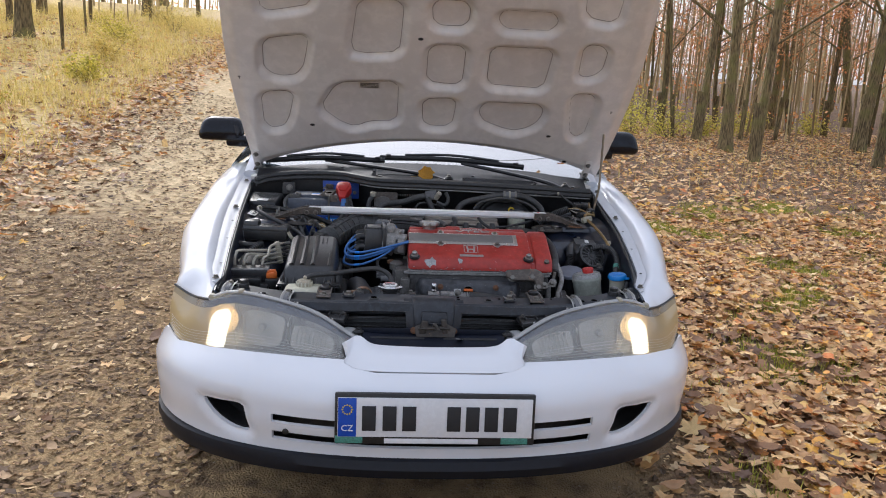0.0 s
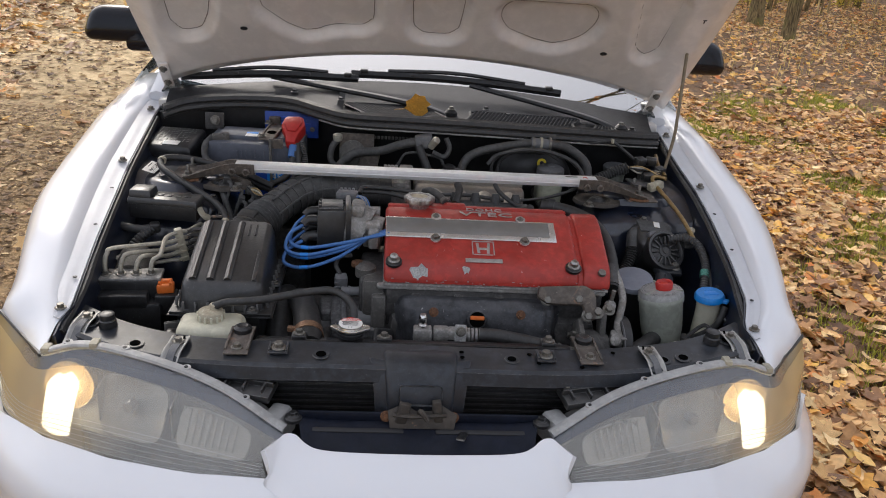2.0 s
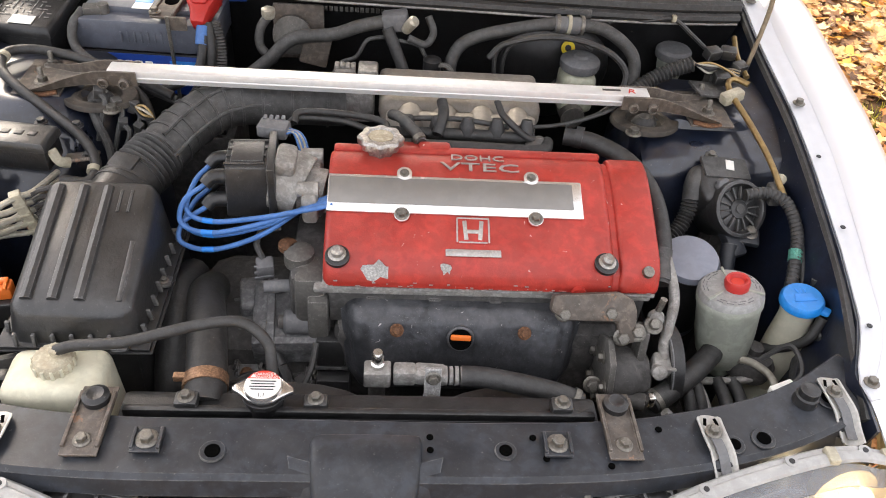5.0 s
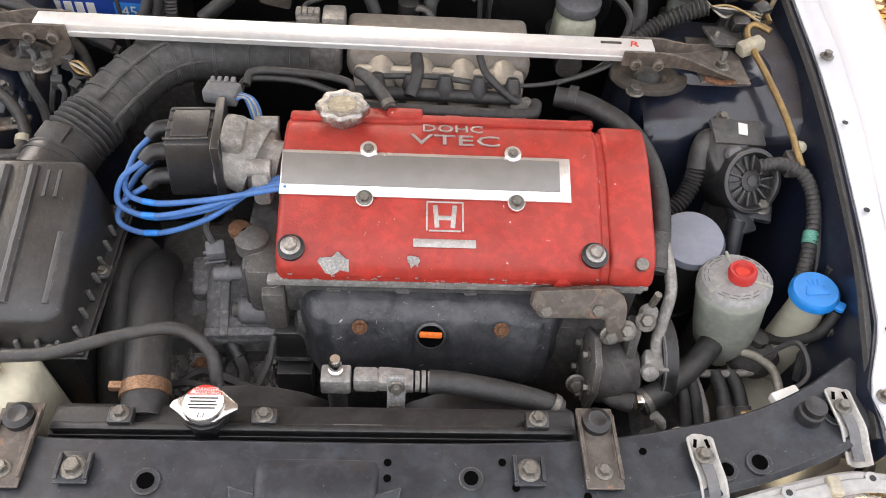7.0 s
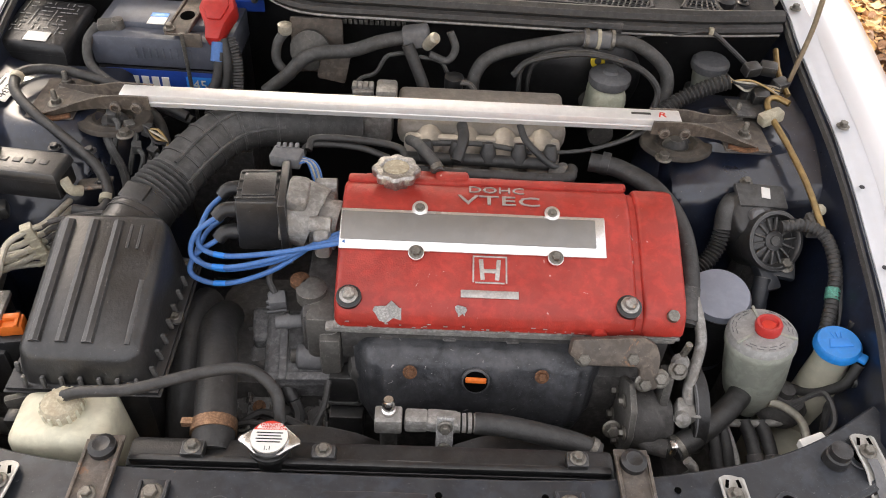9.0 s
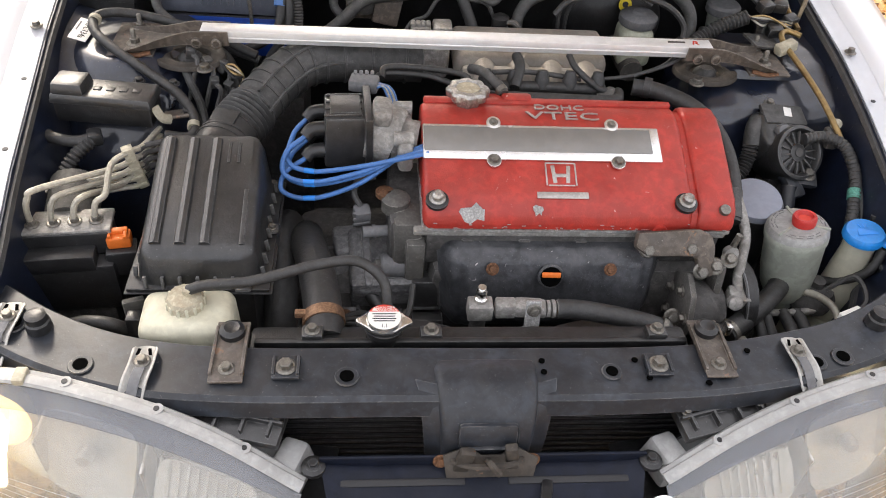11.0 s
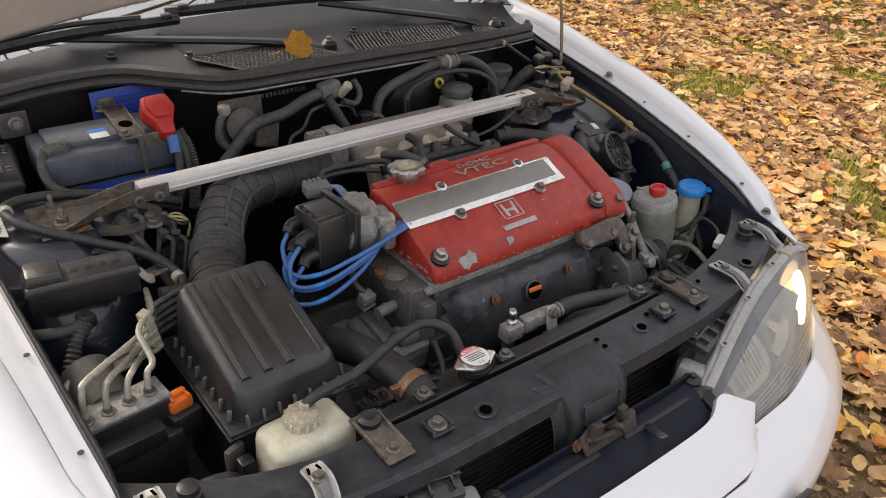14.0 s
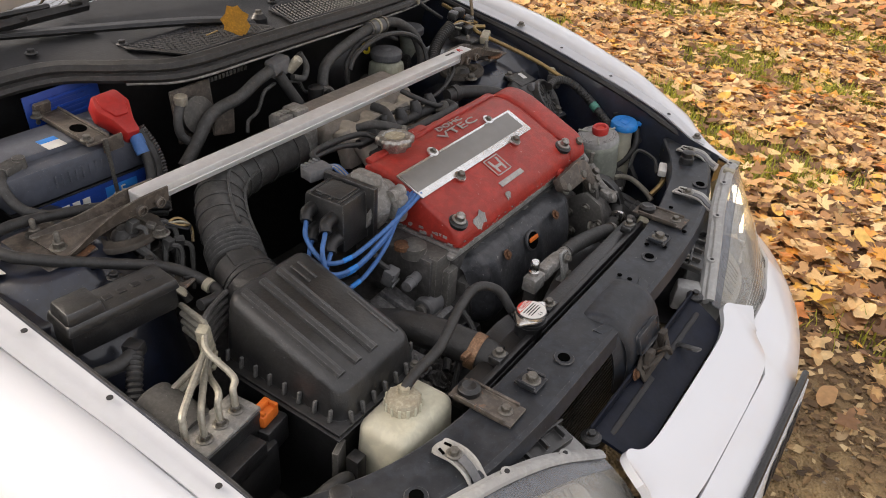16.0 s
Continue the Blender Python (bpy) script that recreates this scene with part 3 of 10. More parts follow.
LEAF_STOPS = [(0.0, (0.12, 0.060, 0.030)), (0.17, (0.30, 0.155, 0.070)), (0.36, (0.54, 0.300, 0.125)), (0.55, (0.70, 0.430, 0.170)),
              (0.69, (0.79, 0.51, 0.22)), (0.83, (0.86, 0.66, 0.36)), (0.91, (0.86, 0.52, 0.09)), (1.0, (0.70, 0.24, 0.068))]
LEAVES = ramp_material("fallen_leaf_colours", LEAF_STOPS, 0.5, trans=0.25)
LEAF_ONE = ramp_material("fallen_leaf_colour", LEAF_STOPS, 0.65, "object", trans=0.18)
CANOPY = ramp_material("orange_beech_leaves", [(0, (0.48, 0.17, 0.05)), (0.5, (0.74, 0.31, 0.10)), (1, (0.82, 0.52, 0.22))], 0.6, trans=0.5)
SHRUB = ramp_material("yellow_green_leaves", [(0, (0.34, 0.31, 0.045)), (0.6, (0.70, 0.60, 0.075)), (1, (0.86, 0.74, 0.16))], 0.6, trans=0.5)
DRYGRASS = ramp_material("dry_yellow_grass", [(0, (0.50, 0.38, 0.085)), (0.5, (0.80, 0.63, 0.17)), (1, (0.92, 0.80, 0.34))], 0.7, trans=0.5)
MOSS = ramp_material("green_grass_tufts", [(0, (0.19, 0.22, 0.025)), (1, (0.56, 0.52, 0.07))], 0.7, trans=0.3)
def bark_material(name, light, dark, moss):
    """Furrowed bark: streaks drawn out along the trunk, with moss in patches."""
    m = bpy.data.materials.new(name)
    m.use_nodes = True
    n, l = m.node_tree.nodes, m.node_tree.links
    p = n["Principled BSDF"]
    p.inputs["Roughness"].default_value = 0.9
    tc, mp = n.new("ShaderNodeTexCoord"), n.new("ShaderNodeMapping")
    mp.inputs["Scale"].default_value = (1, 1, 0.12)
    l.new(tc.outputs["Object"], mp.inputs["Vector"])

    def tex(scale, vec, detail=6.0):
        t = n.new("ShaderNodeTexNoise")
        t.inputs["Scale"].default_value, t.inputs["Detail"].default_value = scale, detail
        l.new(vec, t.inputs["Vector"])
        return t.outputs["Fac"]

    def mix(fac, lo, hi, a, b):
        r, x = n.new("ShaderNodeMapRange"), n.new("ShaderNodeMix")
        r.inputs["From Min"].default_value, r.inputs["From Max"].default_value = lo, hi
        l.new(fac, r.inputs["Value"])
        x.data_type = "RGBA"
        l.new(r.outputs["Result"], x.inputs[0])
        for sock, v in ((x.inputs[6], a), (x.inputs[7], b)):
            if isinstance(v, tuple):
                sock.default_value = (*v, 1)
            else:
                l.new(v, sock)
        return x.outputs[2]

    furrow = tex(55.0, mp.outputs["Vector"])
    color = mix(furrow, 0.38, 0.62, dark, light)
    color = mix(tex(3.0, tc.outputs["Object"]), 0.48, 0.68, color, moss)
    info, hs, mr = n.new("ShaderNodeObjectInfo"), n.new("ShaderNodeHueSaturation"), n.new("ShaderNodeMapRange")
    l.new(info.outputs["Random"], mr.inputs["Value"])
    mr.inputs["To Min"].default_value, mr.inputs["To Max"].default_value = 0.7, 1.25
    l.new(mr.outputs["Result"], hs.inputs["Value"])
    l.new(color, hs.inputs["Color"])
    l.new(hs.outputs["Color"], p.inputs["Base Color"])
    b = n.new("ShaderNodeBump")
    b.inputs["Strength"].default_value, b.inputs["Distance"].default_value = 0.9, 0.015
    l.new(furrow, b.inputs["Height"])
    l.new(b.outputs["Normal"], p.inputs["Normal"])
    return m


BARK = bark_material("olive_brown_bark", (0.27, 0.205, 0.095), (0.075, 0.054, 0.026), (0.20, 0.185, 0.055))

rng = np.random.default_rng(7)


def lobed_leaf(k):
    """Outline of a lobed leaf with rounded bays, about 1 across, with its stalk."""
    out = []
    for i in range(5):
        a = math.radians(-122 + 61 * i) + math.pi / 2
        tip = (0.42, 0.47, 0.58, 0.47, 0.42)[i] * (1 + 0.12 * math.sin(3.1 * k + i * 2.3))
        out += [(a - 0.20, tip * 0.80), (a, tip), (a + 0.20, tip * 0.80)]
        if i < 4:
            out.append((a + math.radians(30), 0.27 + 0.05 * math.sin(k + i)))
    out += [(math.radians(270) - 0.10, 0.2), (math.radians(270), 0.62), (math.radians(270) + 0.10, 0.2)]
    return [(r * math.cos(a), r * math.sin(a)) for a, r in out]


def oval_leaf(k):
    return [(0.26 * (1 + 0.08 * math.cos(5 * a + k)) * math.sin(a), 0.52 * math.cos(a)) for a in np.linspace(0, 5.712, 11)]


def leaf_points(outline, size, curl, fold):
    """Centre and rim of a gently curled leaf."""
    pts = [(0, 0, 0)]
    for x, y in outline:
        pts.append((x * size, y * size, size * (curl * (x * x + y * y) * 1.3 + fold * abs(x) * 0.7 + 0.05 * math.sin(8 * x + 6 * y))))
    return np.array(pts)


def scatter(name, spots, outlines, smin, smax, mat, label, category, lift=0.012, tilt=15, zmax=0.035):
    verts, faces, base = [], [], 0
    for x, y in spots:
        o = outlines[rng.integers(len(outlines))]
        pts = leaf_points(o, rng.uniform(smin, smax), rng.uniform(-0.35, 0.55), rng.uniform(-0.25, 0.35))
        rot = np.array(Euler((radians(rng.normal(0, tilt)), radians(rng.normal(0, tilt)), rng.uniform(0, 6.283))).to_matrix())
        pts = pts @ rot.T
        pts += (x, y, ground_z(x, y) + lift + rng.uniform(0, zmax))
        verts.append(pts)
        k = len(o)
        faces += [(base, base + 1 + i, base + 1 + (i + 1) % k) for i in range(k)]
        base += k + 1
    me = bpy.data.meshes.new(name)
    me.from_pydata(np.concatenate(verts).tolist(), [], faces)
    me.polygons.foreach_set("use_smooth", [True] * len(me.polygons))
    me.materials.append(mat)
    return tagged(new(name, me), label, category, kind="stuff")


TRODDEN = ramp_material("trodden_leaf_colours", [(0, (0.085, 0.052, 0.028)), (0.35, (0.25, 0.155, 0.080)), (0.72, (0.50, 0.345, 0.185)), (1, (0.80, 0.62, 0.37))], 0.8)
MULCH = ramp_material("crumbled_leaf_colours", [(0, (0.065, 0.038, 0.019)), (0.40, (0.19, 0.112, 0.050)), (0.80, (0.37, 0.235, 0.105)), (1, (0.66, 0.49, 0.26))], 0.85)
MAPLE, OVAL = [lobed_leaf(k) for k in range(5)], [oval_leaf(0)]


def floor_spots(count, x0, x1, y0, y1, power=1.0):
    x = x0 + (x1 - x0) * rng.random(count) ** power
    return list(zip(x, rng.uniform(y0, y1, count)))


def clear_of_car(p):
    return not (-0.72 < p[0] < 0.72 and 0.25 < p[1] < 4.2)


def green_patch(p):
    """Where grass grows through the leaves."""
    return ease(0.10, 0.36, noise.noise(Vector((p[0] * 1.5, p[1] * 1.5, 9))) + 0.35 * noise.noise(Vector((p[0] * 5, p[1] * 5, 3))) + 0.05 * ease(1.2, 2.2, p[0]))


near_floor = [p for p in floor_spots(42000, 0.75, 5.2, -1.6, 6.2) if p[0] > 0.95 + 0.25 * noise.noise(Vector((0, p[1] * 1.4, 0))) or rng.random() < 0.35]
scatter("fallen_leaves", [p for p in near_floor if clear_of_car(p) and rng.random() > 0.80 * green_patch(p)], MAPLE + OVAL * 4, 0.038, 0.098, LEAVES, "thick carpet of brown and orange fallen maple leaves", "leaves", tilt=12, zmax=0.03)
scatter("fallen_leaves", floor_spots(27000, 1.0, 16, 5.5, 24), MAPLE[:1] + OVAL * 2, 0.055, 0.12, LEAVES, "brown fallen leaves spread between the trees", "leaves", zmax=0.05)
scatter("fallen_leaves", floor_spots(17000, 5.0, 13, -1.6, 6), MAPLE[:1] + OVAL * 2, 0.05, 0.13, LEAVES, "brown fallen leaves under the forest edge", "leaves", zmax=0.05)
track = [p for p in floor_spots(7000, -4.2, 1.0, -1.4, 12) if clear_of_car(p) and rng.random() < 0.22 + 0.65 * ease(-2.6, -4.2, p[0])]
scatter("track_leaves", track, OVAL * 2 + MAPLE[:2], 0.035, 0.085, TRODDEN, "small dry leaves trodden into the gravel track", "leaves", lift=0.004, tilt=12, zmax=0.012)
def litter(name, count, x0, x1, y0, y1, smin, smax, label):
    """Crumbled leaf bits and pebbles pressed into the track."""
    P = np.column_stack((rng.uniform(x0, x1, count), rng.uniform(y0, y1, count)))
    P = P[~((P[:, 0] > -0.72) & (P[:, 0] < 0.72) & (P[:, 1] > 0.3))]
    k = len(P)
    z = np.array([ground_z(x, y) for x, y in P])
    s, a = rng.uniform(smin, smax, k) * rng.uniform(0.5, 1.0, k), rng.uniform(0, 6.283, k)
    verts = np.zeros((k, 4, 3))
    for c, (ang, r) in enumerate(((0, 1.0), (1.5, 0.55), (3.1, 0.9), (4.6, 0.6))):
        rr = s * r * rng.uniform(0.7, 1.3, k)
        verts[:, c, 0], verts[:, c, 1] = P[:, 0] + rr * np.cos(a + ang), P[:, 1] + rr * np.sin(a + ang)
        verts[:, c, 2] = z + 0.004 + rng.uniform(0, 0.55, k) * s
    me = bpy.data.meshes.new(name)
    me.from_pydata(verts.reshape(-1, 3).tolist(), [], [(4 * i, 4 * i + 1, 4 * i + 2, 4 * i + 3) for i in range(k)])
    me.materials.append(MULCH)
    return tagged(new(name, me), label, "litter", kind="stuff")


litter("track_litter", 76000, -4.0, 1.3, -1.6, 4.5, 0.008, 0.026, "crumbled leaf bits and pebbles on the gravel track")
litter("track_litter", 14000, -4.4, 1.3, 4.5, 14, 0.018, 0.05, "crumbled leaf bits farther along the gravel track")
litter("track_litter", 6000, -4.6, 1.4, -9, -1.3, 0.015, 0.05, "crumbled leaf bits on the track behind")
scatter("fallen_leaves", floor_spots(26000, 1.05, 9, -10, -1.5), MAPLE[:1] + OVAL * 2, 0.05, 0.12, LEAVES, "brown fallen leaves along the near forest edge", "leaves", zmax=0.04)
verge = [(-3.7 - 0.09 * max(0, y - 4) + rng.normal(0, 0.45), y) for y in rng.uniform(-8, 26, 4600)]
scatter("verge_leaves", verge, MAPLE + OVAL, 0.07, 0.15, LEAVES, "reddish leaves heaped along the edge of the track", "leaves")
scatter("bank_leaves", floor_spots(13000, -16, -4.0, -8, 30), OVAL + MAPLE[:1], 0.09, 0.18, LEAVES, "orange leaves lying in the dry grass", "leaves")


def blades(name, spots, hmin, hmax, width, mat, label, spread=0.35):
    verts, faces, base = [], [], 0
    for x, y in spots:
        h, a = rng.uniform(hmin, hmax), rng.uniform(0, 6.283)
        dx, dy = math.cos(a), math.sin(a)
        lean = rng.uniform(0.1, 1.0) * spread * h
        z = ground_z(x, y) - 0.01
        for f, w in ((0, 1.0), (0.55, 0.7)):
            cx, cy = x + dx * lean * f * f, y + dy * lean * f * f
            verts += [(cx - dy * width * w, cy + dx * width * w, z + h * f), (cx + dy * width * w, cy - dx * width * w, z + h * f)]
        verts.append((x + dx * lean, y + dy * lean, z + h * 0.93))
        faces += [(base, base + 1, base + 3, base + 2), (base + 2, base + 3, base + 4)]
        base += 5
    me = bpy.data.meshes.new(name)
    me.from_pydata(verts, [], faces)
    me.materials.append(mat)
    return tagged(new(name, me), label, "grass", kind="stuff")


bank = [(x - 0.02 * y, y) for x, y in floor_spots(90000, -18, -3.9, -4.0, 34) if noise.noise(Vector((x * 0.5, y * 0.5, 5))) > rng.uniform(-0.5, 0.25)]
bank = [p for p in bank if p[0] < -3.9 - 0.09 * max(0, p[1] - 4) + 0.3 * rng.normal()]
blades("dry_grass", bank, 0.10, 0.46, 0.0055, DRYGRASS, "tall dry yellow grass on the bank beside the track", 2.2)
tuft_centres = [p for p in floor_spots(8200, 1.15, 6.5, -1.2, 7.5) if rng.random() < green_patch(p)]
blades("grass_tufts", [(cx + rng.normal(0, 0.07), cy + rng.normal(0, 0.07)) for cx, cy in tuft_centres for _ in range(24)], 0.03, 0.08, 0.003, MOSS,
       "small green grass tufts between the fallen leaves", 0.9)
blades("undergrowth", floor_spots(2600, 1.8, 16, 7.5, 26), 0.10, 0.40, 0.0026, DRYGRASS, "thin dry stalks growing between the trees", 0.6)


# ---- trees ----
def build_tree(height, radius, seed, leafy, bend):
    """A slim forest tree: tapered trunk with limbs and twigs, and a thin crown of leaves."""
    r = random.Random(seed)
    t = thing("tree", (0, 0, 0), "slim olive-brown forest tree with bare limbs and a few orange leaves", "tree", "forest trees")
    axis = [Vector((bend * math.sin(1.3 * k / 5 + seed) * 0.6 + bend * k * 0.16, bend * 0.5 * math.cos(seed + k * 0.7), height * k / 6)) for k in range(7)]
    axis[0] = Vector((0, 0, -0.15))
    radius *= 0.66
    bm = tube(axis, radius, seg=9, n=4, taper=0.3)
    lathe([(radius * 1.75, -0.15), (radius * 1.38, 0.06), (radius * 1.15, 0.30), (radius * 1.03, 0.65), (radius * 0.94, 1.1)], seg=14, bm=bm, lobes=4, amp=0.08)
    tips = []
    for k in range(15):
        f = 0.22 + 0.75 * k / 15 + r.uniform(-0.03, 0.03)
        p = along(axis, f)
        a, ln = r.uniform(0, 6.28), height * (0.42 - 0.28 * f) * r.uniform(0.6, 1.2)
        d = Vector((math.cos(a), math.sin(a), r.uniform(0.35, 0.9)))
        q, e = p + d * ln * 0.5 + Vector((0, 0, ln * 0.05)), p + d * ln
        tube([p, q, e], radius * (0.30 - 0.2 * f), seg=5, n=3, bm=bm, taper=0.3)
        for _ in range(5):
            s = p.lerp(e, r.uniform(0.35, 1.0))
            tip = s + Vector((r.uniform(-1, 1), r.uniform(-1, 1), r.uniform(-0.1, 0.9))) * ln * 0.42
            tube([s, tip], radius * 0.06, seg=4, bm=bm, taper=0.4)
            tips.append((s, tip))
    part("trunk", bm, BARK, t)
    verts, faces = [], []
    for s, tip in tips:
        for _ in range(int(leafy * 1.6)):
            c = s.lerp(tip, r.uniform(0.2, 1.15)) + Vector((r.gauss(0, 0.24), r.gauss(0, 0.24), r.gauss(0, 0.06)))
            u = Vector((r.uniform(-1, 1), r.uniform(-1, 1), r.uniform(-0.5, 0.5))).normalized() * r.uniform(0.016, 0.034)
            w = u.orthogonal().normalized() * u.length * 0.7
            b = len(verts)
            verts += [c - u, c + w, c + u, c - w]
            faces.append((b, b + 1, b + 2, b + 3))
    me = bpy.data.meshes.new("crown")
    me.from_pydata([tuple(v) for v in verts], [], faces)
    me.materials.append(CANOPY)
    link_under(new("crown", me), t)
    return t


kinds = [build_tree(10.5, 0.14, 1, 5, 0.16), build_tree(9.5, 0.10, 2, 10, -0.14), build_tree(11.5, 0.18, 3, 4, 0.08),
         build_tree(8.5, 0.06, 4, 7, 0.2), build_tree(6.5, 0.07, 5, 34, -0.1), build_tree(7.0, 0.042, 6, 6, 0.18)]
spots = [(7.55, 20.2, 0, 1.1, -8), (6.91, 17.4, 3, 1.3, -10), (7.36, 17.0, 0, 1.1, 1), (7.16, 14.8, 2, 1.6, -4), (6.68, 12.4, 0, 1.02, -3), (12.57, 23.9, 2, 1.1, 2), (13.4, 22.0, 0, 1.0, -2),
         (17.4, 27.5, 2, 1.4, -20), (11.64, 17.2, 2, 1.3, 6), (9.63, 13.2, 0, 1.0, 0), (9.83, 21.9, 1, 1.2, -1), (12.2, 21.9, 1, 1.0, -12), (9.2, 18.6, 4, 1.0, 0), (10.6, 19.5, 4, 1.1, 4), (13.0, 19.0, 4, 1.0, 2), (7.9, 22.5, 4, 1.1, -2), (15.0, 21.0, 4, 1.2, 0)]
spots += [(-9.75, 20, 2, 1.5, 2), (-11.9, 24, 1, 1.2, 3), (-11.2, 19, 2, 1.4, -2), (-8.0, 18, 5, 0.9, -2), (-8.9, 22, 5, 1.0, -2), (-10.2, 26, 5, 1.2, 0), (-9.4, 30, 3, 1.1, 2), (-10.5, 33, 0, 1.1, 0), (-9.0, 36, 1, 1.1, -2),
          (-13.5, 30, 0, 1.1, 2), (-5.5, 46, 0, 1.2, 0), (-14, 48, 2, 1.2, 0), (-18, 30, 0, 1.1, 3)]
spots += [(-5.2, 4.0, 2, 1.45, 6), (6.6, 4.5, 2, 1.5, -8), (6.9, 7.2, 0, 1.5, -6)]       # their limbs reach over the car
tr = random.Random(21)
while len(spots) < 120:
    x, y = tr.uniform(6.5, 40), tr.uniform(20, 58)
    if all((x - s[0]) ** 2 + (y - s[1]) ** 2 > 1.6 for s in spots):
        spots.append((x, y, tr.choice((1, 3, 3, 3, 4, 4, 5, 5)), tr.uniform(0.8, 1.25), tr.uniform(-8, 6)))
while len(spots) < 175:
    x, y = tr.uniform(-45, 6), tr.uniform(26, 75)
    if abs(x + 0.17 * y + 1.0) < 2.6:
        continue
    spots.append((x, y, tr.choice((0, 1, 2, 3, 4)), tr.uniform(0.9, 1.3), tr.uniform(-5, 5)))
while len(spots) < 200:
    a = tr.uniform(math.radians(275), math.radians(380))
    if 205 < math.degrees(a) < 275:
        continue
    d = tr.uniform(9, 26)
    spots.append((d * math.cos(a), -2 + d * math.sin(a), tr.choice((0, 1, 2, 4)), tr.uniform(1.0, 1.5), tr.uniform(-5, 5)))
first = set()
for x, y, k, s, lean in spots:
    m = Matrix.Translation((x, y, ground_z(x, y))) @ pose(0, 0, 0, 0, lean * 0.5, 0) @ pose(0, 0, 0, 0, 0, tr.uniform(-25, 25))
    if k in first:
        copy_thing(kinds[k], m @ Matrix.Diagonal((s, s, s, 1)))
    else:
        first.add(k)
        kinds[k].matrix_basis = m


def build_shrub(x, y, size, seed, mat, label):
    r = random.Random(seed)
    t = thing("shrub", (x, y, ground_z(x, y)), label, "shrub", "undergrowth shrubs")
    bm, verts, faces = bmesh.new(), [], []
    base = Vector((x, y, ground_z(x, y) - 0.05))
    for _ in range(14):
        d = Vector((r.uniform(-1, 1), r.uniform(-1, 1), r.uniform(0.6, 1.5))) * size * 0.5
        tube([base, base + d * 0.5 + Vector((0, 0, 0.05)), base + d], 0.008, seg=4, n=3, bm=bm, taper=0.3)
        for _ in range(60):
            c = base + d * r.uniform(0.3, 1.1) + Vector((r.gauss(0, 0.13), r.gauss(0, 0.13), r.gauss(0, 0.1))) * size
            u = Vector((r.uniform(-1, 1), r.uniform(-1, 1), r.uniform(-0.6, 0.6))).normalized() * r.uniform(0.02, 0.045)
            w = u.orthogonal().normalized() * u.length * 0.6
            b = len(verts)
            verts += [c - u, c + w, c + u, c - w]
            faces.append((b, b + 1, b + 2, b + 3))
    part("stem", bm, BARK, t)
    me = bpy.data.meshes.new("foliage")
    me.from_pydata([tuple(v) for v in verts], [], faces)
    me.materials.append(mat)
    link_under(new("foliage", me), t)


for i, (x, y, s) in enumerate([(4.4, 14.5, 1.5), (5.4, 16.0, 1.6), (4.0, 16.5, 1.5), (6.8, 17.5, 1.3), (5.0, 18.5, 1.7), (6.1, 19.5, 1.5), (8.2, 19.0, 0.9), (9.5, 20, 1.0), (11.0, 22, 1.0), (13, 22, 1.1)]):
    build_shrub(x, y, s, 40 + i, SHRUB, "low yellow-green shrub behind the front tree trunks")
for i, (x, y, s) in enumerate([(-6.6, 17, 0.9), (-7.6, 21, 1.1), (-7.5, 26, 1.2), (-5.8, 13.5, 0.7), (-9, 30, 1.3), (-6.2, 10, 0.6)]):
    build_shrub(x, y, s, 60 + i, SHRUB if i % 2 else DRYGRASS, "dry yellow shrub on the grassy bank")


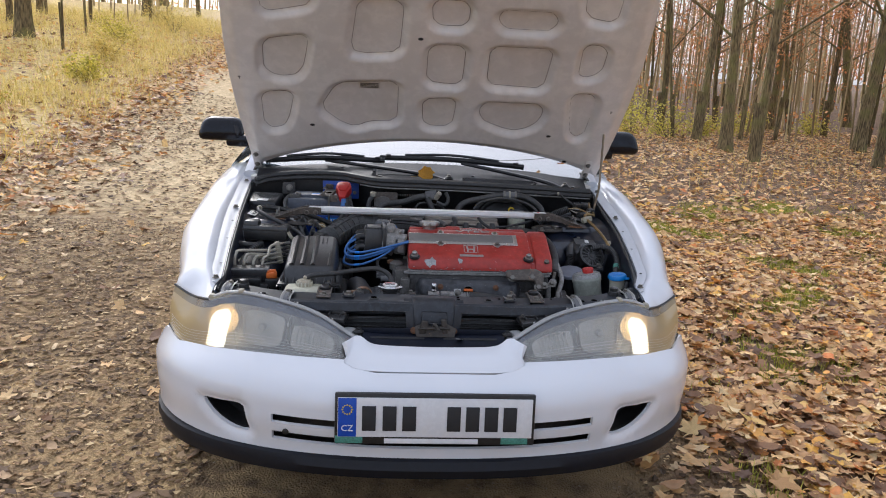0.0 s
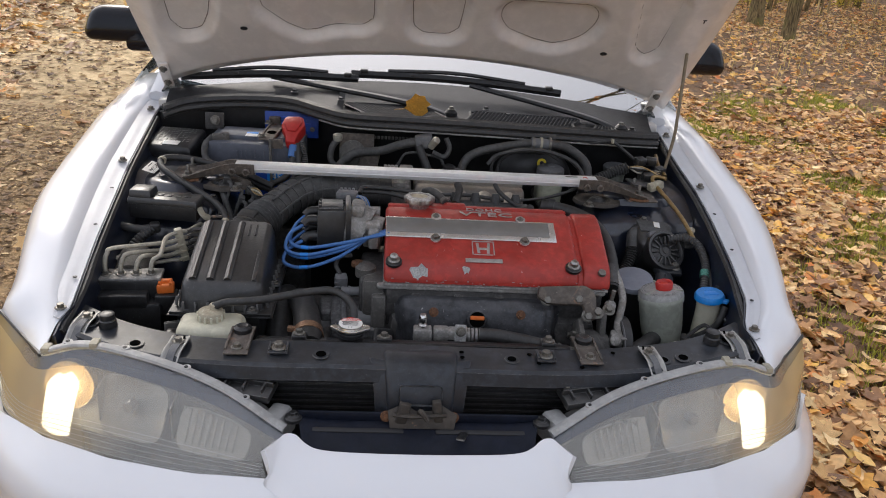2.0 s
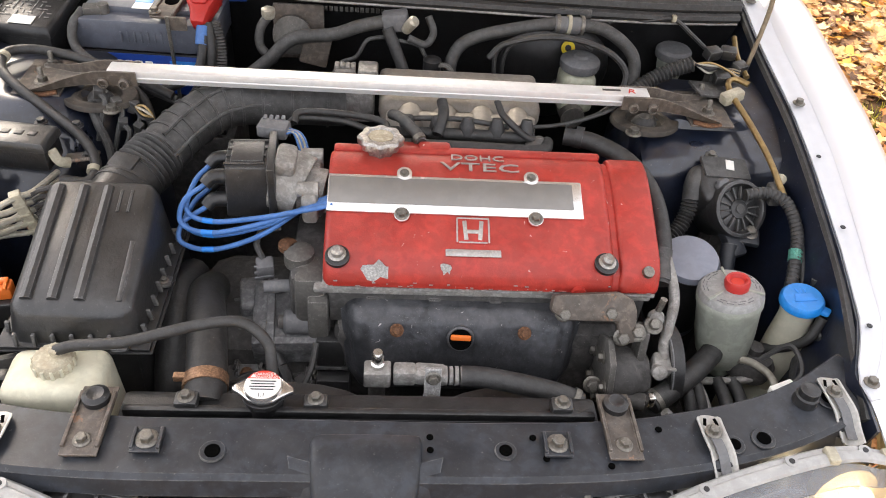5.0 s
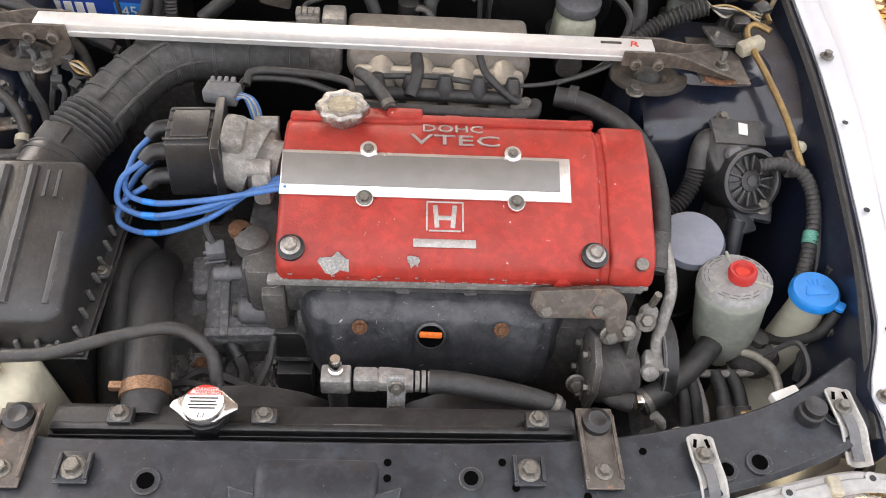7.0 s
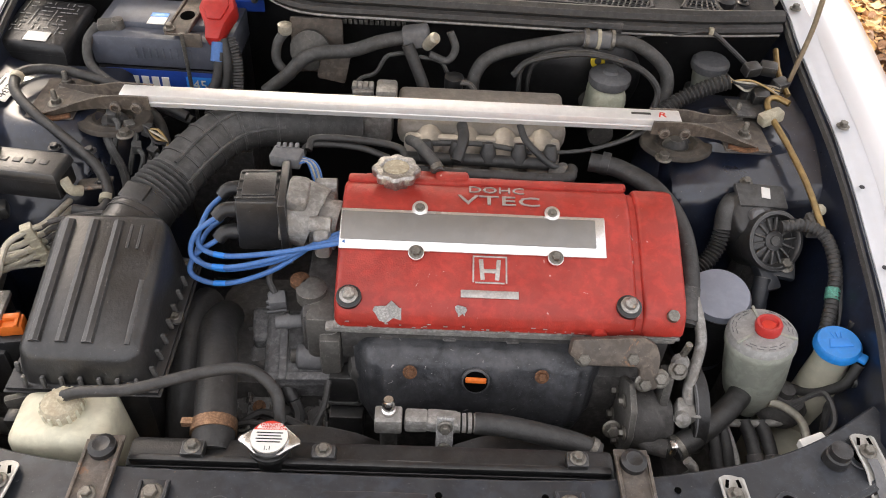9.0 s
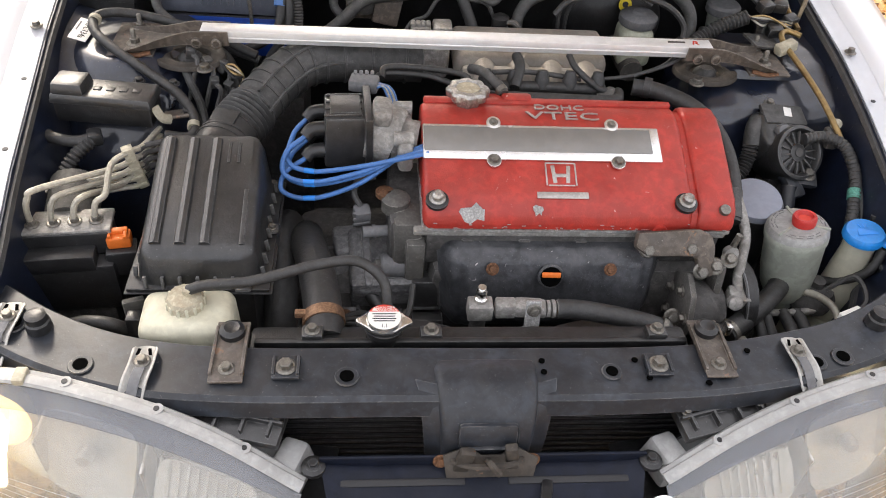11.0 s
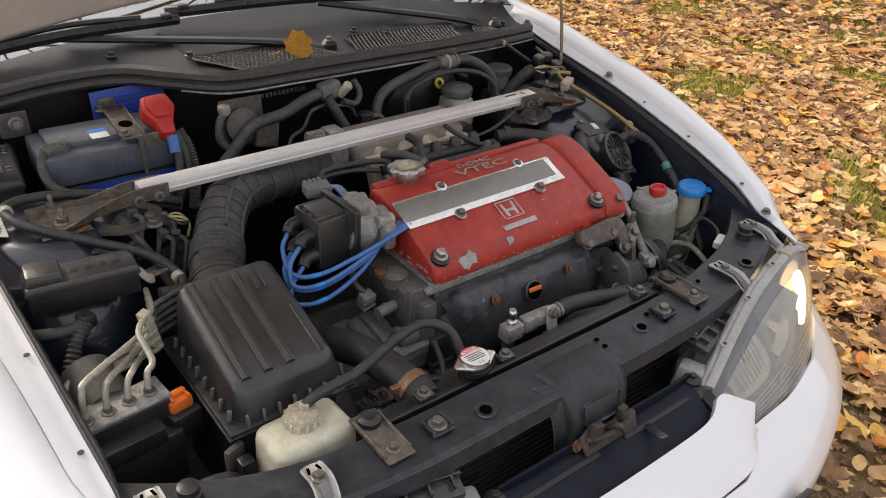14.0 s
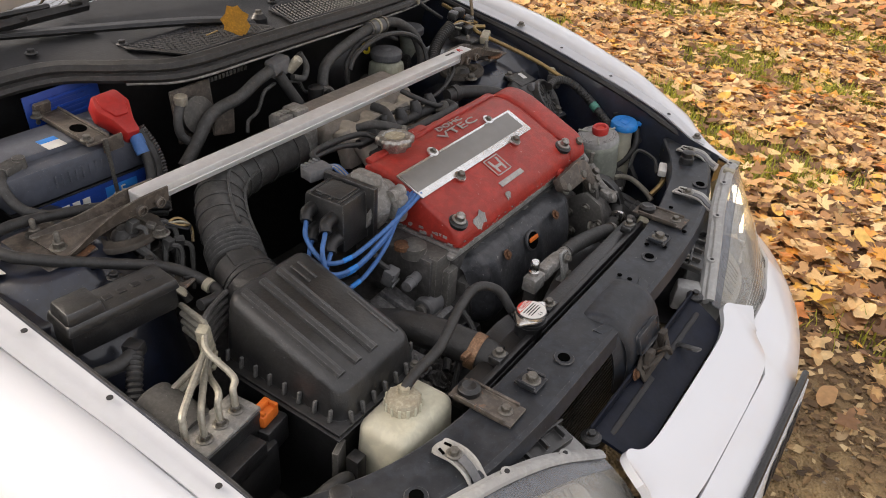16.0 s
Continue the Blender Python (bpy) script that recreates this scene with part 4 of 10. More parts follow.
def far_woods():
    """Countless thin trunks and their last leaves, far behind the first trees."""
    r = np.random.default_rng(31)
    verts, faces, lv, lf_ = [], [], [], []
    made = 0
    while made < 1700:
        a, d = r.uniform(-1.15, 1.15), 21 + 96 * r.random() ** 1.2
        x, y = d * math.sin(a), d * math.cos(a)
        if abs(x + 0.17 * y + 1.0) < 3.0 or (x < 3.5 and y < 26) or (x < -0.17 * y - 1 and r.random() < 0.25):
            continue
        made += 1
        z, h, w = ground_z(x, y) - 0.2, r.uniform(8, 15), r.uniform(0.012, 0.034) + 0.0005 * d
        dx, dy = r.normal(0, 0.5, 2)
        b = len(verts)
        for k in range(4):
            c, s_ = math.cos(k * 1.571 + a), math.sin(k * 1.571 + a)
            verts += [(x + w * c, y + w * s_, z), (x + dx + 0.4 * w * c, y + dy + 0.4 * w * s_, z + h)]
        faces += [(b + 2 * k, b + 2 * ((k + 1) % 4), b + 2 * ((k + 1) % 4) + 1, b + 2 * k + 1) for k in range(4)]
        for _ in range(5):
            t0 = r.uniform(0.15, 0.9)
            px, py, pz = x + dx * t0, y + dy * t0, z + h * t0
            ex, ey, ez = px + r.normal(0, 1.0), py + r.normal(0, 1.0), pz + r.uniform(0.3, 1.6)
            b = len(verts)
            verts += [(px, py, pz - 0.03), (px, py, pz + 0.03), (ex, ey, ez)]
            faces.append((b, b + 1, b + 2))
        if r.random() < 0.6:                       # leaves hang in flat sprays
            for _ in range(r.integers(1, 4)):
                mid = np.array((x, y, z + r.uniform(1.0, 5.5))) + r.normal(0, 0.7, 3)
                for _ in range(r.integers(18, 48)):
                    c = mid + r.normal(0, 1, 3) * (0.75, 0.75, 0.10)
                    u, v = r.normal(0, 0.018 + 0.0005 * d, 3), r.normal(0, 0.016 + 0.0004 * d, 3)
                    b = len(lv)
                    lv += [tuple(c - u), tuple(c + v), tuple(c + u), tuple(c - v)]
                    lf_.append((b, b + 1, b + 2, b + 3))
    for nm, vv, ff, mat, lab, cat in (("distant_trunks", verts, faces, BARKFAR_LIT, "dense thin olive-brown trunks of the wood beyond", "woods"), ("distant_leaves", lv, lf_, CANOPY, "orange and tan leaves left in the distant wood", "leaves")):
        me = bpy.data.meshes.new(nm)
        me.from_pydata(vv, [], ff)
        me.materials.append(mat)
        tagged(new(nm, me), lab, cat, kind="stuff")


# Paler than BARK: backlight among the far trunks is put into their colour.
BARKFAR_LIT = ramp_material("distant_bark_lit", [(0, (0.26, 0.19, 0.09)), (0.5, (0.47, 0.36, 0.18)), (1, (0.66, 0.54, 0.30))], 0.9)
far_woods()


# the nearest large leaves, one by one
single = []
for k, o in enumerate(MAPLE + OVAL):
    pts = leaf_points(o, 1.0, (-0.25, 0.4, 0.1, -0.1, 0.5, 0.3)[k], (0.2, -0.15, 0.3, 0.1, -0.2, 0.25)[k])
    lm = bpy.data.meshes.new("leaf")
    lm.from_pydata(pts.tolist(), [], [(0, 1 + i, 1 + (i + 1) % len(o)) for i in range(len(o))])
    lm.polygons.foreach_set("use_smooth", [True] * len(lm.polygons))
    lm.materials.append(LEAF_ONE)
    single.append(lm)
places = [(x, y, rng.uniform(0.06, 0.115)) for x, y in floor_spots(200, 1.0, 2.3, -0.5, 3.2)] + [(x, y, rng.uniform(0.05, 0.10)) for x, y in floor_spots(80, -3.0, -0.95, -0.6, 4.5)]
for x, y, s in places:
    m = Matrix.Translation((x, y, ground_z(x, y) + (0.05 if x > 0 else 0.018))) @ Euler((radians(rng.normal(0, 14)), radians(rng.normal(0, 14)), rng.uniform(0, 6.283))).to_matrix().to_4x4()
    piece("leaf", single[rng.integers(6)], ground, m @ Matrix.Diagonal((s, s, s, 1)))


# ---- the car's body ----
car = thing("car", (0, 1.9, 0.05), "white coupe with its bonnet open and headlights lit, on the track", "car")
HALF, NOSE, DEEP = 0.855, 0.04, 0.55


def plan(a):
    """The bumper's line seen from above, at angle a from straight ahead."""
    s = math.sin(a)
    return math.copysign(HALF * abs(s) ** (2 / 2.4), s), NOSE + DEEP * (1 - math.cos(a))


def plan_y(x):
    return NOSE + DEEP * (1 - math.sqrt(max(0.0, 1 - min(1.0, abs(x) / HALF) ** 2.4)))


# the headlamps' lower and upper lines on the car's left, from the nose outwards
LAMP_LOW = [(0.243, 0.145, 0.567), (0.37, 0.150, 0.573), (0.50, 0.185, 0.572), (0.63, 0.255, 0.558), (0.74, 0.345, 0.545), (0.803, 0.455, 0.560)]
LAMP_TOP = [(0.228, 0.212, 0.610), (0.334, 0.248, 0.664), (0.443, 0.281, 0.690), (0.57, 0.308, 0.705), (0.652, 0.318, 0.683), (0.718, 0.405, 0.668), (0.787, 0.475, 0.680)]


def low_line(x):
    """Height and depth of the bumper's upper edge at x."""
    ax = abs(x)
    if ax < 0.243:
        e = ease(0.185, 0.243, ax)
        return 0.090 + 0.053 * e, 0.553 + 0.016 * e
    for a, b in zip(LAMP_LOW, LAMP_LOW[1:]):
        if a[0] <= ax <= b[0]:
            f = (ax - a[0]) / (b[0] - a[0])
            return a[1] + (b[1] - a[1]) * f, a[2] + (b[2] - a[2]) * f
    return max(0.455, plan_y(min(ax, HALF - 0.001))), 0.560 - 0.030 * ease(0.803, 0.830, ax)


XS = [HALF * math.copysign(abs(math.sin(a)) ** (2 / 2.4), a) for a in np.linspace(-math.pi / 2, math.pi / 2, 71)]
XS = sorted({round(v, 4) for v in XS + [0, -0.436, 0.436] + [k * v for k in (-1, 1) for v in np.arange(0.447, 0.70, 0.0085)]})
XS = [x for i, x in enumerate(XS) if i == 0 or x - XS[i - 1] > 0.004]
ZS = [1.0, 0.93, 0.84, 0.72, 0.60, 0.468, 0.460, 0.452, 0.444, 0.436, 0.429, 0.421, 0.412, 0.403, 0.394, 0.385, 0.376, 0.367, 0.358, 0.350, 0.338, 0.325]
INLET = [(0.635, 0.441), (0.580, 0.447), (0.521, 0.449), (0.510, 0.410), (0.503, 0.372), (0.545, 0.368), (0.590, 0.386), (0.620, 0.412)]
RIM = [(p.x, p.y) for p in spline([(x, z, 0) for x, z in INLET + INLET[:3]], 5)[5:5 * (len(INLET) + 1)]]


def inlet_depth(ax, z):
    return float(inside_depth(RIM, np.array(ax), np.array(z)))


def face_y(ax, z):
    """The bumper's lower face, dished round the air inlet."""
    return plan_y(ax) - 0.012 + 0.024 * ease(0.44, 0.325, z) + 0.014 * ease(-0.028, -0.002, inlet_depth(ax, z))


def bumper_point(i, j):
    x = XS[i]
    ax = abs(x)
    zs = ZS[j]
    tuck = 1 - 0.050 * ease(0.62, 0.855, ax)         # the top edge draws in to the headlamp's corner
    ytop, ztop = low_line(x * tuck)
    if zs > 0.5:                                    # from the lamp's edge down over the bulge
        f = (1 - zs) / 0.4
        z = ztop + (0.475 - ztop) * f
        y = ytop + (plan_y(x) - 0.012 - ytop) * math.sin(min(1, f * 1.15) * math.pi / 2)
        xx = x * (tuck + (1 - tuck) * ease(-0.15, 1.05, f))
        return (xx, y, z)
    return (x, face_y(ax, zs), zs)


def bumper_keep(i, j):
    ax, zs = abs(XS[i] + XS[i + 1]) / 2, (ZS[j] + ZS[j + 1]) / 2
    return not (ax < 0.436 and (0.421 < zs < 0.444 or 0.367 < zs < 0.394))


def bumper_shell():
    """The skin with both air inlets cut out along their outline, then given its thickness."""
    b = sheet(lambda u, v: bumper_point(round(u * (len(XS) - 1)), round(v * (len(ZS) - 1))), len(XS) - 1, len(ZS) - 1, keep=bumper_keep)
    for sx in (-1, 1):
        edge = RIM[::2]
        for (x0, z0), (x1, z1) in zip(edge, edge[1:] + edge[:1]):
            near = [f for f in b.faces if 0.46 < sx * f.calc_center_median().x < 0.68 and 0.345 < f.calc_center_median().z < 0.472]
            geom = list({v for f in near for v in f.verts}) + list({e for f in near for e in f.edges}) + near
            bmesh.ops.bisect_plane(b, geom=geom, dist=0.00005, plane_co=(sx * x0, 0, z0), plane_no=Vector((sx * (z1 - z0), 0, x0 - x1)).normalized())
        inner = [f for f in b.faces if f.calc_center_median().z < 0.47 and sx * f.calc_center_median().x > 0.46
                 and float(inside_depth(edge, np.array(sx * f.calc_center_median().x), np.array(f.calc_center_median().z))) > 0]
        bmesh.ops.delete(b, geom=inner, context="FACES")
    bmesh.ops.recalc_face_normals(b, faces=b.faces)
    bmesh.ops.solidify(b, geom=b.faces[:], thickness=-0.010)
    return b


bumper = part("bumper", bumper_shell(), WHITE, car, "glossy white bumper", angle=50)
for sx in (-1, 1):
    def duct_point(u, v):
        """The black duct behind the opening, drawing in towards the back."""
        px, pz = RIM[round(u * len(RIM)) % len(RIM)]
        k = round(v * 4)
        grow, back = (1.03, 1.0, 0.97, 0.93, 0.90)[k], (0.006, 0.014, 0.03, 0.06, 0.09)[k]
        x, z = 0.560 + (px - 0.560) * grow, 0.412 + (pz - 0.412) * grow
        return (sx * x, face_y(px, pz) + back, z)

    part("inlet_duct", sheet(duct_point, len(RIM), 4, 0.002), BLACK, bumper, "black air duct in the bumper", angle=60)
LIP = [(0.012, 0.330), (-0.002, 0.322), (-0.008, 0.304), (0.000, 0.282), (0.03, 0.270), (0.09, 0.266)]


def lip_point(u, v):
    x, y = plan((u - 0.5) * math.pi * 0.985)
    k = LIP[round(v * 5)]
    s = 1 - k[0] * 0.6
    return (x * (1.004 if k[0] < 0 else s), y + k[0], k[1] - 0.022 * (abs(x) / HALF) ** 3)


part("lip", sheet(lip_point, 80, 5, -0.008), LIPBLACK, bumper, "black plastic lip along the bumper's lower edge")
backing = bmesh.new()
sheet(lambda u, v: ((u - 0.5) * 1.36, plan_y((u - 0.5) * 1.36) + 0.085 + 0.02 * v, 0.32 + 0.15 * v), 40, 2, 0.01, bm=backing)
part("inner_panel", backing, BLACK, bumper, "black panel behind the air slots")
for sx in (-1, 1):
    chip = prism([(0, 0), (0.006, 0.002), (0.009, -0.002), (0.002, -0.003)], 0, 0.0008, at(0.479 * sx, plan_y(0.479) - 0.0125, 0.505, 90, 0, 24 * sx), bev=0)
    part("paint_chip", chip, INK, bumper)
part("tow_bolt", lathe([(0.009, 0), (0.009, 0.016), (0.006, 0.018)], at(-0.40, 0.085, 0.395, 90), seg=12), BLACK, bumper)

# number plate
plate = part("number_plate", box((0.532, 0.012, 0.142), at(0, 0.024, 0.459, -4), 0.005), BLACK, car, "black plate frame with a white number plate, characters as bars")
PM = at(0, 0.0175, 0.464, -4)
part("plate_sheet", box((0.516, 0.003, 0.108), PM, 0.0012), PLATEWHITE, plate)
part("blue_band", box((0.048, 0.0035, 0.106), PM @ at(-0.233, -0.0012, 0), 0.001), EUBLUE, plate, "blue band with a ring of stars")
stars = bmesh.new()
for k in range(12):
    a = k * math.pi / 6
    lathe([(0.0022, 0), (0.0022, 0.0012)], PM @ at(-0.233 + 0.0125 * math.cos(a), -0.0040, 0.022 + 0.0125 * math.sin(a), 90), seg=6, bm=stars)
part("stars", stars, YELLOW, plate)
letters("CZ", 0.024, PM @ at(-0.233, -0.0034, -0.030, 90), PLATEWHITE, plate, "country_letters", 0.0006)
for k, x in enumerate((-0.176, -0.122, -0.070, 0.048, 0.098, 0.148, 0.198)):
    part("bar", box((0.036, 0.002, 0.068), PM @ at(x, -0.0036, -0.002), 0.0006), INK, plate)
part("bar", box((0.25, 0.002, 0.014), at(-0.01, 0.0145, 0.3985, -4), 0.0006), PLATEWHITE, plate)
for x in (-0.228, 0.212):
    part("sticker", box((0.072, 0.002, 0.020), at(x, 0.0145, 0.402, -4), 0.0006), STICKER, plate, "green foil sticker")

# nose panel and grille
NOSE_TOP = [(0.257, 0.154, 0.618), (0.240, 0.178, 0.6190), (0.226, 0.192, 0.6195), (0.208, 0.194, 0.6170), (0.192, 0.184, 0.607), (0.172, 0.177, 0.600), (0.135, 0.173, 0.597), (0.065, 0.172, 0.595), (0.0, 0.172, 0.594)]
NOSE_LOW = [(0.2415, 0.141, 0.570), (0.238, 0.134, 0.5655), (0.231, 0.126, 0.562), (0.222, 0.117, 0.5585), (0.205, 0.106, 0.5565), (0.18, 0.098, 0.5555), (0.135, 0.094, 0.555), (0.065, 0.0925, 0.555), (0.0, 0.092, 0.555)]


def nose_point(u, v):
    sx, w = (-1, u * 2) if u < 0.5 else (1, 2 - u * 2)
    a, b = curve_at(NOSE_LOW, w), curve_at(NOSE_TOP, w)
    p = a.lerp(b, v) + Vector((0, -0.35, 1)) * 0.005 * math.sin(math.pi * v)
    return (sx * p.x, p.y, p.z)


nose = part("nose_panel", sheet(nose_point, 64, 7, -0.012), WHITE, car, "white bonnet nose strip above the bumper", angle=60)
seam = bmesh.new()
tube([(s_ * x, y - 0.0036 - 0.006 * ease(0.08, 0.20, x), z - 0.0014 + 0.0026 * ease(0.06, 0.17, x)) for s_, pts in ((-1, NOSE_LOW), (1, NOSE_LOW[-2::-1])) for x, y, z in pts], 0.0015, seg=6, n=4, bm=seam)
part("panel_gap", seam, SEAL, nose, "dark gap between nose and bumper")


def grille_point(u, v):
    x = (u - 0.5) * (0.375 + 0.05 * v)
    e = ease(0.15, 0.21, abs(x))
    lift = (-0.022, -0.002, 0.0, 0.006, 0.012, 0.017, 0.020, 0.021, 0.021)[round(v * 8)]
    y = (0.174, 0.175, 0.180, 0.195, 0.210, 0.225, 0.236, 0.242, 0.246)[round(v * 8)]
    return (x, y + 0.010 * e * (1 - v), 0.5945 + lift + 0.006 * e)


grille = part("grille", sheet(grille_point, 40, 8, 0.005), GRILLE, car, "dark blue plastic upper grille panel")
for x in (-0.105, 0.105):
    # Dark bar on the surface, painted as the slot's shade.
    part("slot", box((0.155, 0.009, 0.004), at(x, 0.2235, 0.6115, 19), 0.0015), INK, grille)
part("rear_edge", box((0.415, 0.005, 0.018), at(0, 0.248, 0.6235), 0.002), GRILLE, grille)
for x in (-0.215, 0.213):
    part("mount", lathe([(0.015, 0), (0.015, 0.006), (0.008, 0.010)], at(x, 0.242, 0.618), seg=16), BLACK, grille)
    piece("bolt", BOLT_DARK, grille, at(x, 0.242, 0.626))


# headlamps
# Chrome bowl colour with the bulb's yellow halo painted in.
LAMPWARM = material("lamplit_amber_reflector", (0.72, 0.56, 0.30), 0.3, metal=0.5, var=0.08, scale=15, bump=0.05)


def lamp_surface(u, v, sx, out=0.0):
    a, b = curve_at(LAMP_LOW, u), curve_at(LAMP_TOP, u)
    p = a.lerp(b, v)
    bulge = math.sin(math.pi * v) * 0.008 + out
    return (sx * (p.x + 0.35 * bulge * u), p.y - bulge, p.z + 0.35 * bulge)


def headlamp(sx, label):
    def behind(u, v, back):
        q = lamp_surface(u, v, sx)
        return (q[0] * (1 - 0.035 * u), q[1] + back, q[2] - 0.010)

    lamp = part("headlight", sheet(lambda u, v: behind(0.01 + 0.97 * u, 0.02 + 0.95 * v, 0.055 + 0.02 * math.sin(math.pi * v)), 30, 8, 0.006), LAMPDARK, car, label)
    part("lens", sheet(lambda u, v: lamp_surface(u, v * 0.835, sx), 50, 10, 0.003), LENS, lamp, "clouded clear lens, yellowed at the corner").visible_shadow = False
    part("lens_top", sheet(lambda u, v: lamp_surface(u, 0.837 + v * 0.163, sx), 50, 4, 0.003), LENSTOP, lamp, "grey upper edge of the lens").visible_shadow = False
    flutes = bmesh.new()
    for v in np.arange(0.05, 0.34, 0.055):
        tube([Vector(lamp_surface(u, v, sx, 0.0020)) for u in np.linspace(0.03, 0.97, 12)], 0.0003, seg=4, n=4, bm=flutes)
    tagged(part("flute", flutes, LAMPGREY, lamp, "fine moulded lines in the lens"), "fine moulded lines in the lens", kind="stuff")
    for nm, u0, u1, v0, v1, deep in (("indicator_reflector", 0.075, 0.265, 0.16, 0.66, 0.030), ("main_reflector", 0.305, 0.480, 0.14, 0.74, 0.034)):
        def dish_point(a, b):
            """A shallow reflector with rounded corners, dished towards its middle."""
            p, q = 2 * a - 1, 2 * b - 1
            s_ = max(abs(p), abs(q)) / max(1e-6, (abs(p) ** 5 + abs(q) ** 5) ** 0.2)
            p, q = p * s_, q * s_
            return behind(u0 + (u1 - u0) * (p + 1) / 2, v0 + (v1 - v0) * (q + 1) / 2, deep + 0.022 * (1 - p * p) * (1 - q * q))
        part(nm, sheet(dish_point, 12, 8, 0.003), LAMPSILVER, lamp, "silvered lamp reflector")
    q = Vector(lamp_surface(0.575, 0.54, sx))
    d = Vector((sx * 0.22 * 0.575, -1, 0.18)).normalized()
    m = Matrix.Translation(q - d * 0.078) @ d.to_track_quat("Z", "Y").to_matrix().to_4x4()
    r = 0.043
    part("dipped_reflector", lathe([(0.004, 0.012), (r * 0.5, 0.014), (r * 0.85, 0.024), (r, 0.036), (r * 1.04, 0.036), (r * 1.02, 0.02), (r * 0.6, -0.004)], m, 26), LAMPWARM, lamp, "chromed lamp bowl with amber lamplight in its colour")
    q = Vector(behind(0.395, 0.46, 0.045))
    part("bulb_shield", lathe([(0.010, 0), (0.011, 0.014), (0.008, 0.020), (0.002, 0.021)], Matrix.Translation(q) @ d.to_track_quat("Z", "Y").to_matrix().to_4x4(), seg=18), LAMPGREY, lamp)
    # Glowing sheet shaped as the lit lamp's bloom with its reflection below.
    def glow_point(a, b):
        w = (0.84 + 0.16 * b) * (1 - 0.65 * max(0.0, (b - 0.74) / 0.26) ** 2.5)
        q = lamp_surface(0.598 - 0.030 * b + (a - 0.5) * 0.116 * w, 0.012 + 0.70 * b, sx)
        return (q[0], q[1] + 0.012 + 0.010 * (2 * a - 1) ** 2, q[2])

    glow = sheet(glow_point, 10, 14, 0.006)
    part("bulb", glow, LAMP, lamp, "lit warm white headlamp bulb with its glare as one glowing sheet")
    for u, v in ((0.272, 0.40), (0.46, 0.40)):
        q = Vector(lamp_surface(u, v, sx))
        part("divider", box((0.004, 0.05, 0.062), Matrix.Translation(q + Vector((0, 0.048, 0))), 0.002), LAMPGREY, lamp)
    cr = bmesh.new()
    for k in range(9):
        u = 0.115 + 0.018 * k
        q0, q1 = behind(u, 0.24, 0.034), behind(u, 0.62, 0.034)
        tube([q0, q1], 0.0024, seg=5, bm=cr)
    part("crystal_bars", cr, LAMPSILVER, lamp, "upright ribs of the inner lamp")
    part("corner_lamp", sheet(lambda u, v: behind(0.80 + 0.19 * u, 0.10 + 0.84 * v, 0.026 - 0.014 * math.sin(math.pi * u)), 10, 8, 0.004), LAMPTAN, lamp, "yellowed corner reflector")
    teeth = bmesh.new()
    for k in range(12):
        u = 0.815 + 0.012 * k
        tube([behind(u, 0.14, 0.012), behind(u, 0.30, 0.012)], 0.0016, seg=4, bm=teeth)
    part("teeth", teeth, LAMPTAN, lamp)
    part("lens_edge", tube([(sx * x, y - 0.0015, z + 0.0005) for x, y, z in LAMP_LOW], 0.0028, seg=6, n=8), SEAL, lamp, "dark gap along the lens")
    part("lens_edge", tube([(sx * x, y - 0.001, z) for x, y, z in (LAMP_LOW[0], (0.252, 0.160, 0.592), (0.255, 0.172, 0.612))], 0.0025, seg=6, n=4), SEAL, lamp)
    part("seal", tube([(sx * x, y, z + 0.002) for x, y, z in LAMP_TOP[4:]], 0.0042, seg=6, n=8), BLACK, lamp, "black rubber edge against the fender")
    rail = bmesh.new()
    pts = [Vector((sx * x, y + 0.006, z + 0.006)) for x, y, z in LAMP_TOP[:5]]
    tube(pts, 0.0085, seg=8, n=10, bm=rail, flat=0.55)
    tube([p + Vector((0, 0.010, -0.008)) for p in pts], 0.010, seg=6, n=10, bm=rail, flat=0.8)
    part("rail", rail, TRIM, lamp, "light grey rail with holes along the lamp's top")
    for f in (0.16, 0.40, 0.62, 0.85):
        p = curve_at(pts, f)
        part("tab", lathe([(0.0080, 0), (0.0080, 0.004)], Matrix.Translation(p + Vector((0, 0.006, 0.001))), seg=12), TRIM, lamp)
        # Dark disc on the tab, painted as the hole's shade.
        part("hole", lathe([(0.0036, 0), (0.0036, 0.0015)], Matrix.Translation(p + Vector((0, 0.006, 0.0045))), seg=10), INK, lamp)
    for f in (0.72, 0.97):
        p = curve_at(pts, f)
        part("clip", box((0.014, 0.022, 0.010), Matrix.Translation(p + Vector((0, 0.002, 0.003))), 0.002), CREAM, lamp)
    wedge = box((0.05, 0.06, 0.05), at(sx * 0.245, 0.262, 0.598, 0, 0, 20 * sx), 0.008, top=(0.7, 0.8))
    part("end_cap", wedge, TRIM, lamp)


headlamp(-1, "lit headlight with clouded yellowed lens")
headlamp(1, "lit headlight with clouded yellowed lens")
